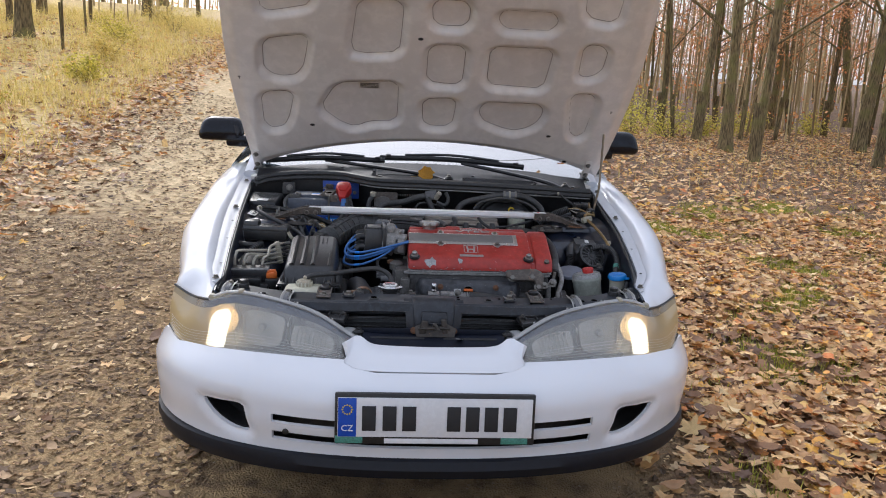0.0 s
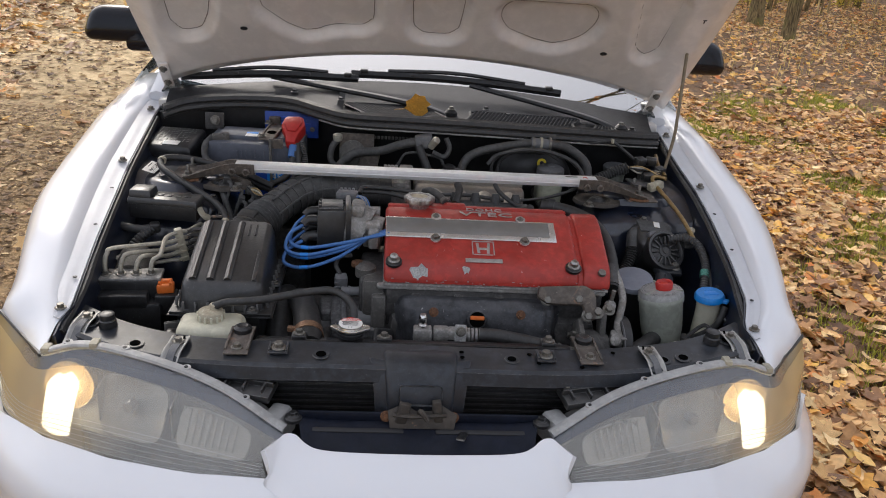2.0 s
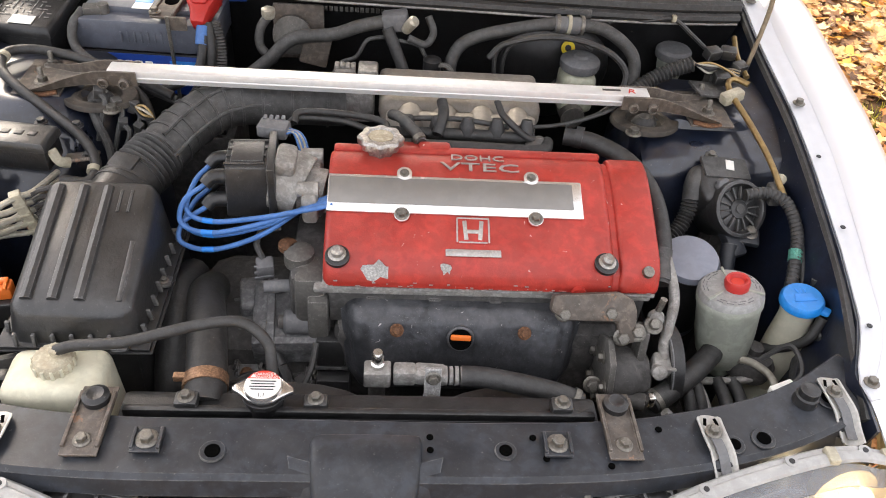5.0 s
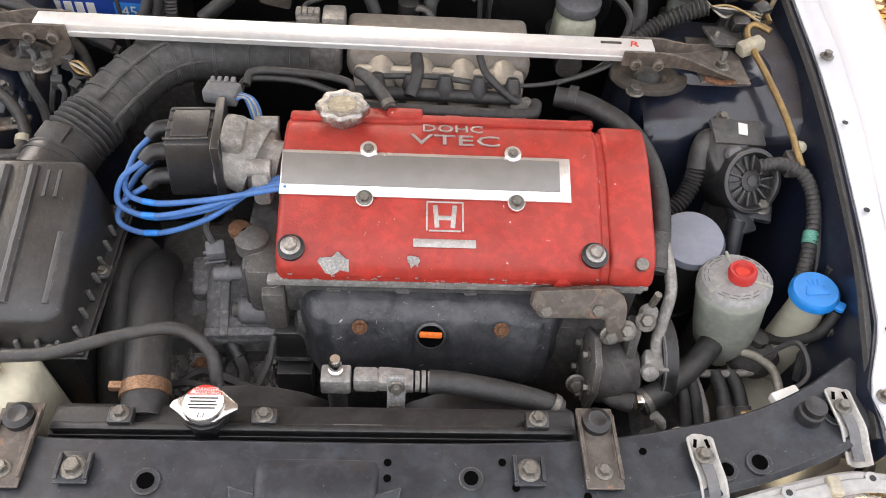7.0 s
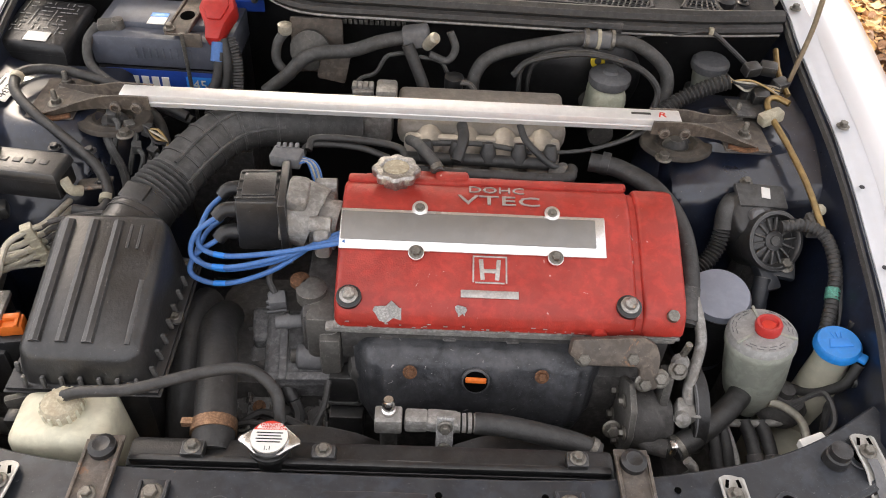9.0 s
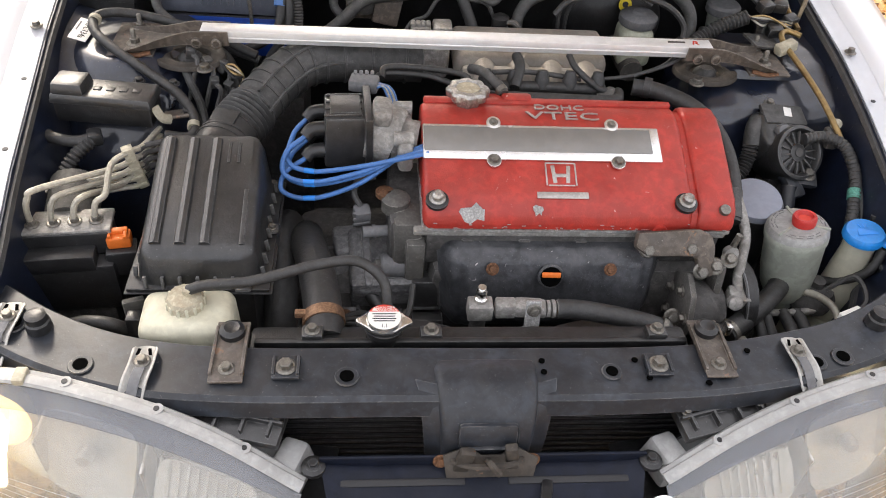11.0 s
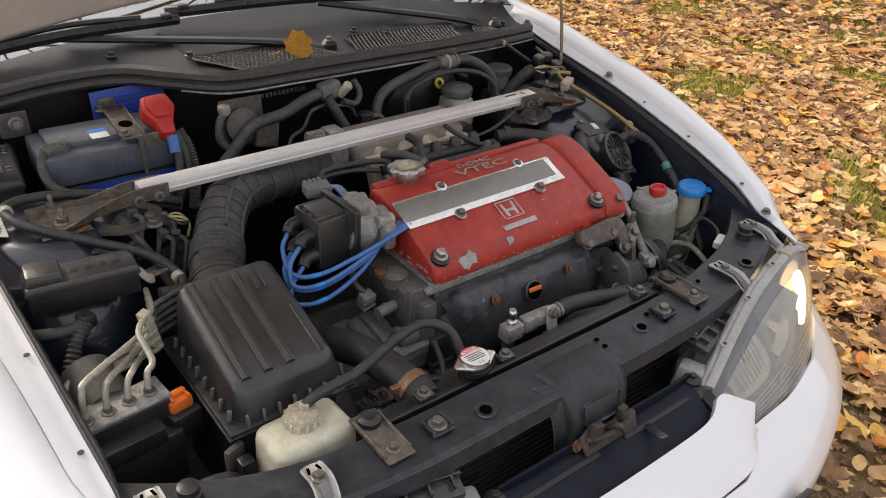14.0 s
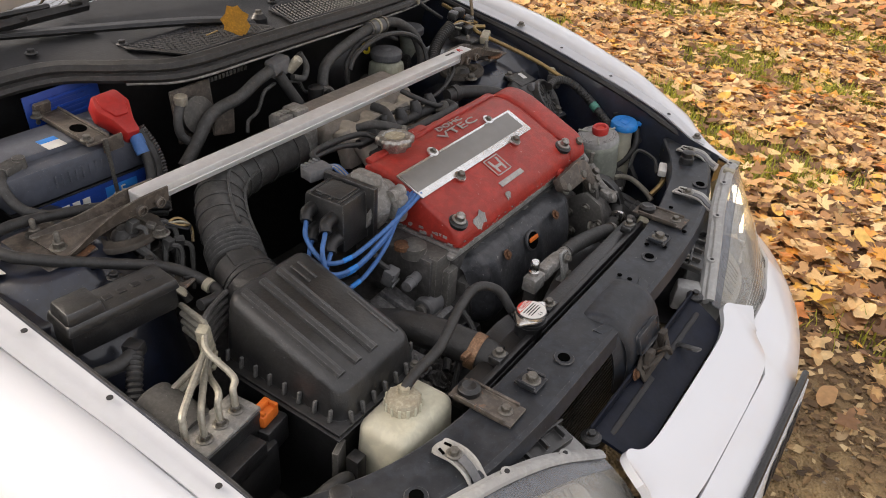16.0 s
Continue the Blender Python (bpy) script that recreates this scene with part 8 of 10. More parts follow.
for k in range(16):
    box((0.0012, r_.uniform(0.003, 0.010), r_.uniform(0.002, 0.006)), at(-0.0703, r_.uniform(0.59, 0.77), r_.uniform(0.721, 0.740)), 0, bm=worn)
tagged(part("worn_edge", worn, FLAKED, vc, "bare metal flecks along the worn lower edge", smooth=False), "bare metal flecks along the worn lower edge", kind="stuff")
oc = bmesh.new()
lathe([(0.020, -0.012), (0.022, 0.0), (0.032, 0.004), (0.033, 0.014), (0.030, 0.018), (0.022, 0.019), (0.020, 0.0165), (0.005, 0.0165)], at(0.004, 0.770, 0.826, -4), seg=64, bm=oc, lobes=8, amp=0.07)
ocap = part("oil_cap", oc, OILCAP, en, "lobed bright metal oil filler cap")
part("cap_centre", lathe([(0.0185, 0), (0.0180, 0.0008)], at(0.004, 0.7712, 0.8427, -4), seg=28), TANKCAP, ocap, "brownish stamped centre of the cap")
# distributor and leads
ds = bmesh.new()
box((0.070, 0.086, 0.086), at(-0.186, 0.742, 0.781, 0, 0, 4), 0.005, 2, top=(0.90, 0.88), bm=ds)
box((0.012, 0.102, 0.098), at(-0.152, 0.740, 0.783, 0, 0, 4), 0.003, bm=ds)
box((0.046, 0.050, 0.006), at(-0.186, 0.740, 0.826, 0, 0, 4), 0.002, bm=ds)
for k in range(4):
    part("cap_rib", box((0.056, 0.004, 0.004), at(-0.188, 0.712 + 0.019 * k, 0.8255, 0, 0, 4), 0.001), MATT, en)
part("distributor_cap", ds, MATT, en, "black distributor cap with lead sockets")
SOCK = [(0.762, 0.800), (0.752, 0.768), (0.722, 0.795), (0.712, 0.762)]
for y, z in SOCK:
    part("lead_socket", tube([(-0.215, y, z), (-0.236, y - 0.004, z), (-0.247, y - 0.012, z - 0.008)], 0.0120, seg=12, taper=0.8), BLACK, en)
dh = bmesh.new()
tube([(-0.150, 0.740, 0.783), (-0.130, 0.737, 0.780), (-0.108, 0.732, 0.772)], 0.048, seg=16, bm=dh)
tube([(-0.110, 0.73, 0.772), (-0.075, 0.725, 0.768)], 0.036, seg=16, bm=dh)
box((0.024, 0.115, 0.05), at(-0.094, 0.728, 0.775), 0.008, bm=dh)
box((0.03, 0.05, 0.03), at(-0.13, 0.725, 0.825, 0, 10), 0.008, bm=dh)
for y in (0.69, 0.775):
    lathe([(0.012, 0), (0.011, 0.03)], at(-0.082, y, 0.800, 0, -90), seg=12, bm=dh)
part("distributor_housing", dh, ALU, en, "dirty aluminium distributor housing")
dc = bmesh.new()
box((0.046, 0.030, 0.020), at(-0.158, 0.808, 0.824, 0, 0, -10), 0.004, bm=dc)
part("plug_connector", dc, GREYCAP, en, "grey wiring connector")
for k in range(4):
    part("connector_rib", box((0.006, 0.012, 0.024), at(-0.172 + 0.009 * k, 0.823, 0.824), 0.0015), GREYCAP, en)
for k in range(5):
    part("thin_wire", tube([(-0.138, 0.808 - 0.004 * k, 0.826), (-0.116 - 0.003 * k, 0.80, 0.822), (-0.106 - 0.003 * k, 0.785, 0.805), (-0.108, 0.765, 0.785)], 0.0018, seg=5), CREAM if k % 2 else BLUEWIRE, en)
for k, (y, z) in enumerate(SOCK):
    sag = (0.0, 0.022, 0.012, 0.040)[k]
    lead = [(-0.247, y - 0.012, z - 0.008), (-0.266 - 0.004 * k, y - 0.030, z - 0.024), (-0.272 - 0.003 * k, 0.690 - 0.008 * k, 0.755 - sag), (-0.235, 0.672 - 0.006 * k, 0.750 - sag * 0.95), (-0.165, 0.664 - 0.002 * k, 0.766 - sag * 0.7), (-0.105, 0.662 + 0.004 * k, 0.783 - 0.002 * k), (-0.060, 0.664 + 0.008 * k, 0.794)]
    wire = part("plug_lead", tube(lead, 0.0039, seg=10, n=10), BLUEWIRE, en, "blue ignition lead")
    p, q = curve_at(lead, 0.46), curve_at(lead, 0.51)
    part("band", tube([p, q], 0.0043, seg=10), BLUEBAND, wire)
# exhaust heat shield
def shield_point(u, v):
    x = -0.050 + 0.360 * u
    e = abs(u - 0.5) * 2
    edge = ease(0.86, 1.0, e)
    yz = [(0.590, 0.690), (0.566, 0.692), (0.548, 0.681), (0.538, 0.656), (0.530, 0.622), (0.527, 0.585), (0.534, 0.558), (0.56, 0.536)]
    k = v * 7
    i = min(int(k), 6)
    y = yz[i][0] + (yz[i + 1][0] - yz[i][0]) * (k - i)
    z = yz[i][1] + (yz[i + 1][1] - yz[i][1]) * (k - i)
    wave = 0.008 * (math.cos((u - 0.5) * math.pi * 5) * 0.5 + 0.5) * math.sin(math.pi * v) * (1 if 0.1 < u < 0.9 else 0)
    dish = -0.007 * (1 - ease(0.75, 1.0, abs(u - 0.487) / 0.085)) * (1 - ease(0.7, 1.0, abs(v - 0.42) / 0.36))
    return (x + 0.018 * (0.5 - u) * v * 2, y - wave + 0.030 * edge - dish, z - 0.02 * edge * (1 - v))


shp = part("heat_shield", sheet(shield_point, 60, 28, 0.003), SHIELD, en, "sooty black exhaust heat shield with a round hole", angle=60)
hp = Vector(shield_point(0.487, 0.40))
hn_ = (Vector(shield_point(0.50, 0.40)) - Vector(shield_point(0.474, 0.40))).cross(Vector(shield_point(0.487, 0.46)) - Vector(shield_point(0.487, 0.34))).normalized()
hn_ = -hn_ if hn_.y > 0 else hn_
HOLE = Matrix.Translation(hp + hn_ * 0.003) @ hn_.to_track_quat("Z", "Y").to_matrix().to_4x4()
# Black disc over the shield, painted as the dark inside the hole.
part("hole", lathe([(0.0160, 0.003), (0.0160, 0.0042)], HOLE, seg=26), VOID, shp)
part("hole_rim", lathe([(0.0195, -0.002), (0.0195, 0.002), (0.0175, 0.0035), (0.0165, 0.002)], HOLE, seg=26), SHIELD, shp)
part("sensor_tip", box((0.029, 0.0085, 0.004), HOLE @ at(0, 0.004, 0.0055), 0.0018), ORANGE, shp, "orange sensor seen through the hole")
for x in (0.035, 0.215):
    piece("bolt", BOLT_RUST, shp, at(x, 0.537, 0.676, 55))
# engine mount bracket and pump side
mb = bmesh.new()
prism([(0.004, 0), (0.100, 0.006), (0.118, -0.004), (0.124, -0.02), (0.122, -0.066), (0.100, -0.066), (0.096, -0.036), (0.02, -0.036), (0, -0.022)], 0, 0.020, at(0.247, 0.572, 0.722, 52), 0.005, bm=mb)
mount = part("mount_bracket", mb, BRACKET, en, "rusty brown engine bracket")
for x, y, z in ((0.268, 0.548, 0.708), (0.333, 0.548, 0.712), (0.352, 0.527, 0.684)):
    piece("bolt", BOLT_L, mount, at(x, y, z, 62))
part("steering_pump", lathe([(0.030, -0.004), (0.040, 0), (0.043, 0.012), (0.043, 0.034), (0.036, 0.046), (0.036, 0.060), (0.026, 0.066)], at(0.340, 0.525, 0.605, 0, 90), seg=26), SOOT, en, "dirty metal power steering pump")
part("pump_flange", prism([(-0.040, -0.046), (0.030, -0.050), (0.046, -0.010), (0.040, 0.040), (0.006, 0.066), (-0.030, 0.050), (-0.046, 0.010)], 0, 0.010, at(0.334, 0.525, 0.610, 90, 0, 90), 0.003), ALU_DIRTY, en, "crusted aluminium pump flange")
for a_ in range(5):
    aa = math.radians(20 + 72 * a_)
    piece("bolt", BOLT_M, en, at(0.333, 0.525 + 0.036 * math.cos(aa), 0.608 + 0.036 * math.sin(aa), 0, -90))
part("pump_tab", box((0.014, 0.034, 0.070), at(0.388, 0.540, 0.650, -12), 0.005), ALU_DIRTY, en, "flaking aluminium tab")
part("pump_neck", tube([(0.352, 0.498, 0.600), (0.372, 0.486, 0.598), (0.394, 0.478, 0.600)], 0.013, seg=14), SOOT, en)
part("pressure_block", box((0.034, 0.030, 0.026), at(0.420, 0.514, 0.640, 10, 0, -8), 0.005), ALU, en, "pale metal pressure fitting")
part("pressure_bolt", lathe([(0.011, 0), (0.011, 0.010), (0.008, 0.012)], at(0.408, 0.502, 0.642, 60), seg=14), ALU, en)
part("copper_bolt", lathe([(0.010, 0), (0.010, 0.009), (0.007, 0.011)], at(0.437, 0.520, 0.646, 40, 25), seg=14), RUST, en)
for x, y, z, a_ in ((0.318, 0.500, 0.612, 60), (0.372, 0.530, 0.690, 40), (0.400, 0.545, 0.690, 30)):
    piece("bolt", BOLT_L, en, at(x, y, z, a_))
part("eye_bolt", tube([(0.405, 0.560, 0.690), (0.408, 0.560, 0.712), (0.410, 0.560, 0.728)], 0.0050, seg=8), ZINC, en)
part("eye_bolt_head", lathe([(0.011, -0.006), (0.013, 0), (0.011, 0.006)], at(0.405, 0.556, 0.694, 70), seg=14), ALU, en)
part("pulley", lathe([(0.055, 0), (0.060, 0.004), (0.054, 0.010), (0.060, 0.018), (0.055, 0.022), (0.02, 0.022)], at(0.425, 0.545, 0.605, 0, 90), seg=30), RUBBER, en, "black belt pulley")
sp2 = tube([(0.432, 0.640, 0.735), (0.440, 0.612, 0.712), (0.442, 0.590, 0.692), (0.430, 0.558, 0.672), (0.421, 0.536, 0.660), (0.420, 0.518, 0.648)], 0.008, seg=12, n=10)
part("metal_pipe", sp2, ALU, en, "bare metal pressure pipe")
part("belt", lathe([(0.0605, 0.001), (0.0640, 0.001), (0.0640, 0.021), (0.0605, 0.021)], at(0.425, 0.545, 0.605, 0, 90), seg=36), BLACK, en, "black ribbed drive belt")
part("belt_mark", lathe([(0.0642, 0.0035), (0.0645, 0.0045), (0.0642, 0.0055)], at(0.425, 0.545, 0.605, 0, 90), seg=36), GREYCAP, en)
for pts, r in (([(0.475, 0.47, 0.56), (0.470, 0.50, 0.585), (0.462, 0.53, 0.60)], 0.009), ([(0.492, 0.465, 0.555), (0.488, 0.495, 0.58), (0.480, 0.525, 0.60)], 0.009), ([(0.58, 0.60, 0.60), (0.61, 0.57, 0.62), (0.64, 0.55, 0.66), (0.655, 0.56, 0.70)], 0.0075), ([(0.66, 0.62, 0.72), (0.664, 0.60, 0.66), (0.66, 0.58, 0.58)], 0.006)):
    part("small_hose", tube(pts, r, seg=10), RUBBER, en)
part("steel_pipe", tube([(0.425, 0.47, 0.53), (0.43, 0.455, 0.575), (0.425, 0.45, 0.60), (0.415, 0.455, 0.61)], 0.007, seg=10), ALU, en, "bare metal pipe")
ahose = bmesh.new()
tube([(0.30, 0.86, 0.800), (0.345, 0.845, 0.800), (0.395, 0.80, 0.795), (0.425, 0.74, 0.775), (0.430, 0.67, 0.745), (0.420, 0.61, 0.71)], 0.0145, seg=14, n=10, bm=ahose)
part("side_hose", ahose, RUBBER, en, "black hose curving round the valve cover")
part("hose_sleeve", tube([(0.427, 0.655, 0.738), (0.421, 0.615, 0.713)], 0.0165, seg=14), HOSE_GREY, en)
part("hose_ring", tube([(0.318, 0.858, 0.801), (0.330, 0.854, 0.801)], 0.018, seg=14), RUBBER, en)
# left side of the head: sensors and housings
sn = bmesh.new()
box((0.046, 0.060, 0.090), at(-0.090, 0.618, 0.672), 0.010, bm=sn)
box((0.030, 0.034, 0.120), at(-0.078, 0.592, 0.628), 0.006, bm=sn)
lathe([(0.022, 0), (0.022, 0.020), (0.014, 0.026)], at(-0.108, 0.640, 0.706), seg=16, bm=sn)
part("thermostat_housing", sn, ALU_DIRTY, en, "crusted aluminium coolant housing")
part("sensor_plug", tube([(-0.118, 0.622, 0.676), (-0.140, 0.618, 0.677), (-0.158, 0.616, 0.677)], 0.0095, seg=12), GREYCAP, en, "grey sensor plug")
part("sensor_collar", tube([(-0.138, 0.619, 0.677), (-0.143, 0.618, 0.677)], 0.0112, seg=12), GREYCAP, en)
part("sensor", lathe([(0.009, 0), (0.009, 0.025), (0.006, 0.03)], at(-0.116, 0.622, 0.676, 0, 90), seg=12), CHROME, en)
part("rust_cap", lathe([(0.014, 0), (0.014, 0.008), (0.010, 0.010)], at(-0.125, 0.652, 0.722), seg=16), RUST, en)
lw = tube([(-0.140, 0.690, 0.728), (-0.165, 0.680, 0.728), (-0.172, 0.665, 0.715), (-0.162, 0.650, 0.700)], 0.005, seg=8)
part("sensor_wire", lw, RUBBER, en)
part("sensor_body", box((0.026, 0.022, 0.030), at(-0.160, 0.648, 0.686, 15, 0, 12), 0.004), GREYCAP, en, "grey wiring plug")
for k in range(3):
    part("plug_rib", box((0.028, 0.003, 0.006), at(-0.160, 0.637 + 0.001 * k, 0.676 + 0.010 * k, 15, 0, 12), 0.001), GREYCAP, en)
def gear_point(u, v):
    """The ribbed top of the gearbox casting."""
    x, y = -0.275 + 0.215 * u, 0.475 + 0.205 * v
    n1 = noise.noise(Vector((x * 22, y * 22, 1.0)))
    n2 = noise.noise(Vector((x * 60, y * 60, 4.0)))
    steps = round(n1 * 4) / 4
    rib = 0.010 if abs(math.sin(x * 90 + y * 40)) > 0.93 else 0.0
    return (x + 0.004 * n2, y + 0.004 * n1, 0.520 + 0.22 * (y - 0.475) + 0.022 * steps + 0.004 * n2 + rib)


part("gearbox_casting", sheet(gear_point, 60, 56, 0.004), SOOT, en, "grimy ribbed gearbox casting", angle=25)
r_ = random.Random(9)
for _ in range(12):
    u_, v_ = r_.uniform(0.1, 0.95), r_.uniform(0.1, 0.95)
    gp = gear_point(u_, v_)
    piece("bolt", BOLT_M if r_.random() < 0.5 else BOLT_DARK, en, at(gp[0], gp[1], gp[2] + 0.002, r_.uniform(-20, 30), r_.uniform(-20, 20)))
def casting(name, blocks, mat, label=""):
    """One cast piece made of several run-together blocks: size, place, turn."""
    b = bmesh.new()
    for size, place, turn in blocks:
        box(size, at(*place, *turn), min(size) * 0.16, bm=b)
    return part(name, b, mat, en, label, angle=50)


casting("bell_housing", [((0.105, 0.120, 0.060), (-0.128, 0.630, 0.592), (16, 0, 4)), ((0.012, 0.110, 0.074), (-0.152, 0.625, 0.596), (16, 0, 4)), ((0.100, 0.012, 0.070), (-0.125, 0.578, 0.580), (12, 0, 3))], GEARCAST, "grey cast gearbox housing with ribs")
casting("shift_housing", [((0.040, 0.060, 0.070), (-0.186, 0.668, 0.588), (10, 0, 8)), ((0.034, 0.030, 0.040), (-0.190, 0.632, 0.572), (10, 0, 8)), ((0.014, 0.075, 0.030), (-0.208, 0.645, 0.570), (10, 0, 8))], GEARCAST, "cast shift housing")
part("starter_solenoid", lathe([(0.016, -0.004), (0.0195, 0), (0.0195, 0.050), (0.023, 0.051), (0.023, 0.060), (0.012, 0.064)], at(-0.126, 0.600, 0.622, 0, 90), seg=24), GREYCAP, en, "blue-grey starter solenoid")
part("solenoid_end", lathe([(0.010, 0), (0.010, 0.010), (0.006, 0.012)], at(-0.128, 0.600, 0.622, 0, -90), seg=14), ALU_DIRTY, en)
part("starter_body", box((0.062, 0.020, 0.052), at(-0.100, 0.586, 0.586, -12), 0.005), GEARCAST, en)
# Black disc painted as the shade in a drilled hole.
part("drill_hole", lathe([(0.0040, 0), (0.0040, 0.001)], at(-0.106, 0.5748, 0.590, 78), seg=10), VOID, en)
for size, place in (((0.044, 0.034, 0.050), (-0.060, 0.578, 0.592)), ((0.052, 0.036, 0.006), (-0.060, 0.574, 0.566)), ((0.050, 0.036, 0.048), (-0.056, 0.552, 0.536)), ((0.038, 0.030, 0.055), (-0.058, 0.540, 0.486))):
    part("starter_terminal", box(size, at(*place, -8), 0.005), MATT, en)
part("mount_ear", box((0.034, 0.030, 0.012), at(-0.185, 0.560, 0.548, 20), 0.004), GEARCAST, en)
piece("bolt", BOLT_RUST, en, at(-0.185, 0.556, 0.555, 20))
part("switch_body", tube([(-0.150, 0.588, 0.590), (-0.142, 0.570, 0.580), (-0.132, 0.556, 0.572)], 0.013, seg=12, taper=0.8), BLACK, en, "black reverse switch plug")
for pts, r in (([(-0.132, 0.556, 0.572), (-0.124, 0.540, 0.560), (-0.130, 0.522, 0.548), (-0.150, 0.510, 0.540)], 0.009), ([(-0.20, 0.50, 0.59), (-0.17, 0.515, 0.600), (-0.140, 0.505, 0.605), (-0.10, 0.490, 0.60)], 0.006), ([(-0.10, 0.50, 0.58), (-0.085, 0.53, 0.60), (-0.080, 0.56, 0.62)], 0.005), ([(-0.24, 0.46, 0.60), (-0.19, 0.48, 0.625), (-0.15, 0.475, 0.63), (-0.11, 0.465, 0.62)], 0.0045)):
    part("small_hose", tube(pts, r, seg=8), RUBBER, en)
# intake manifold behind the cover
im = bmesh.new()
box((0.275, 0.085, 0.050), at(0.135, 0.968, 0.788), 0.018, 3, bm=im)
box((0.250, 0.030, 0.075), at(0.135, 0.902, 0.765, -20), 0.008, bm=im)
for k in range(4):
    tube([(0.05 + 0.06 * k, 0.945, 0.785), (0.05 + 0.06 * k, 0.895, 0.782), (0.05 + 0.06 * k, 0.845, 0.745), (0.05 + 0.06 * k, 0.80, 0.715)], 0.023, seg=12, bm=im)
part("plenum_top", box((0.272, 0.060, 0.030), at(0.133, 0.985, 0.812, 3), 0.011, 3), PLENUM, en, "cast aluminium plenum top")
part("intake_manifold", im, PLENUM, en, "dull cast aluminium intake manifold")
fr = bmesh.new()
tube([(0.01, 0.858, 0.795), (0.13, 0.856, 0.797), (0.25, 0.855, 0.795)], 0.010, seg=10, bm=fr)
for k in range(5):
    lathe([(0.012, 0), (0.013, 0.014), (0.008, 0.03)], at(0.045 + 0.048 * k, 0.856, 0.795, -20), seg=12, bm=fr)
box((0.25, 0.022, 0.016), at(0.13, 0.822, 0.783), 0.005, bm=fr)
part("fuel_rail", fr, RUBBER, en, "dark fuel rail with injectors")
tbd = bmesh.new()
box((0.07, 0.05, 0.06), at(-0.045, 0.962, 0.788), 0.010, bm=tbd)
lathe([(0.034, 0), (0.034, 0.05), (0.028, 0.055)], at(-0.06, 0.96, 0.785, 0, -90), seg=18, bm=tbd)
box((0.034, 0.034, 0.026), at(-0.060, 0.985, 0.826, 0, 0, 4), 0.004, bm=tbd)
box((0.034, 0.040, 0.030), at(-0.022, 0.985, 0.828), 0.005, bm=tbd)
for k in range(4):
    box((0.008, 0.018, 0.016), at(-0.074 + 0.009 * k, 0.985, 0.836), 0.002, bm=tbd)
part("throttle_body", tbd, ALU, en, "dirty throttle body")
part("vacuum_dashpot", lathe([(0.020, 0), (0.021, 0.006), (0.012, 0.012), (0.006, 0.02)], at(0.255, 0.835, 0.790, -10), seg=18), ALU_DIRTY, en)
for pts, r, mat in (
        ([(-0.13, 0.83, 0.822), (-0.12, 0.85, 0.830), (-0.05, 0.852, 0.828), (0.005, 0.845, 0.822), (0.015, 0.82, 0.818)], 0.0055, RUBBER),
        ([(-0.14, 0.82, 0.805), (-0.13, 0.845, 0.820), (-0.06, 0.848, 0.818), (-0.01, 0.835, 0.81)], 0.005, RUBBER),
        ([(0.02, 0.87, 0.82), (0.035, 0.84, 0.832), (0.06, 0.805, 0.826), (0.065, 0.79, 0.822)], 0.0085, HOSE_GREY),
        ([(0.10, 0.90, 0.83), (0.102, 0.87, 0.826), (0.092, 0.84, 0.805)], 0.009, RUBBER),
        ([(0.19, 0.90, 0.835), (0.200, 0.87, 0.825), (0.235, 0.845, 0.805), (0.255, 0.835, 0.805)], 0.0055, RUBBER),
        ([(0.02, 0.813, 0.803), (0.13, 0.812, 0.802), (0.25, 0.812, 0.801), (0.27, 0.84, 0.80)], 0.010, RUBBER),
        ([(0.22, 0.868, 0.806), (0.30, 0.872, 0.815), (0.38, 0.90, 0.83), (0.41, 0.96, 0.83)], 0.0035, RUBBER),
        ([(0.03, 0.875, 0.81), (0.12, 0.877, 0.813), (0.21, 0.87, 0.806)], 0.0045, HOSE_GREY)):
    part("small_hose", tube(pts, r, seg=10), mat, en)
part("hose_clip", tube([(0.060, 0.800, 0.8255), (0.064, 0.793, 0.823)], 0.0105, seg=12), ZINC, en)

# ---- air conditioning line ----
ac = thing("ac_line", (0.08, 0.47, 0.60), "metal air conditioning fitting with black hose", "hose")
fit_ = bmesh.new()
box((0.036, 0.026, 0.028), at(0.010, 0.468, 0.664), 0.003, bm=fit_)
box((0.030, 0.022, 0.026), at(0.046, 0.466, 0.668), 0.004, bm=fit_)
box((0.044, 0.026, 0.022), at(0.080, 0.466, 0.668, 0, 0, -4), 0.006, bm=fit_)
for k in range(4):
    tube([(0.098 + 0.0075 * k, 0.465, 0.667), (0.103 + 0.0075 * k, 0.465, 0.667)], 0.0135 - 0.0008 * (k % 2), seg=14, bm=fit_)
part("fitting", fit_, ALU, ac, "scuffed aluminium pipe fitting")
part("service_port", lathe([(0.009, 0), (0.009, 0.008), (0.006, 0.010), (0.0085, 0.014), (0.0085, 0.026), (0.006, 0.030)], at(0.010, 0.470, 0.676), seg=16), CHROME, ac, "bright service port")
brk = bmesh.new()
box((0.022, 0.006, 0.060), at(0.083, 0.447, 0.665, -15), 0.002, bm=brk)
box((0.022, 0.03, 0.005), at(0.083, 0.440, 0.640), 0.002, bm=brk)
bk = part("bracket", brk, FLAKED, ac, "pale zinc bracket")
piece("bolt", BOLT_M, bk, at(0.083, 0.446, 0.684, 75))
piece("bolt", BOLT_M, bk, at(0.083, 0.436, 0.650, 75))
part("hose", tube([(0.122, 0.465, 0.667), (0.16, 0.463, 0.666), (0.22, 0.455, 0.659), (0.262, 0.447, 0.652), (0.285, 0.44, 0.645)], 0.0145, seg=14), RUBBER, ac, "black hose")
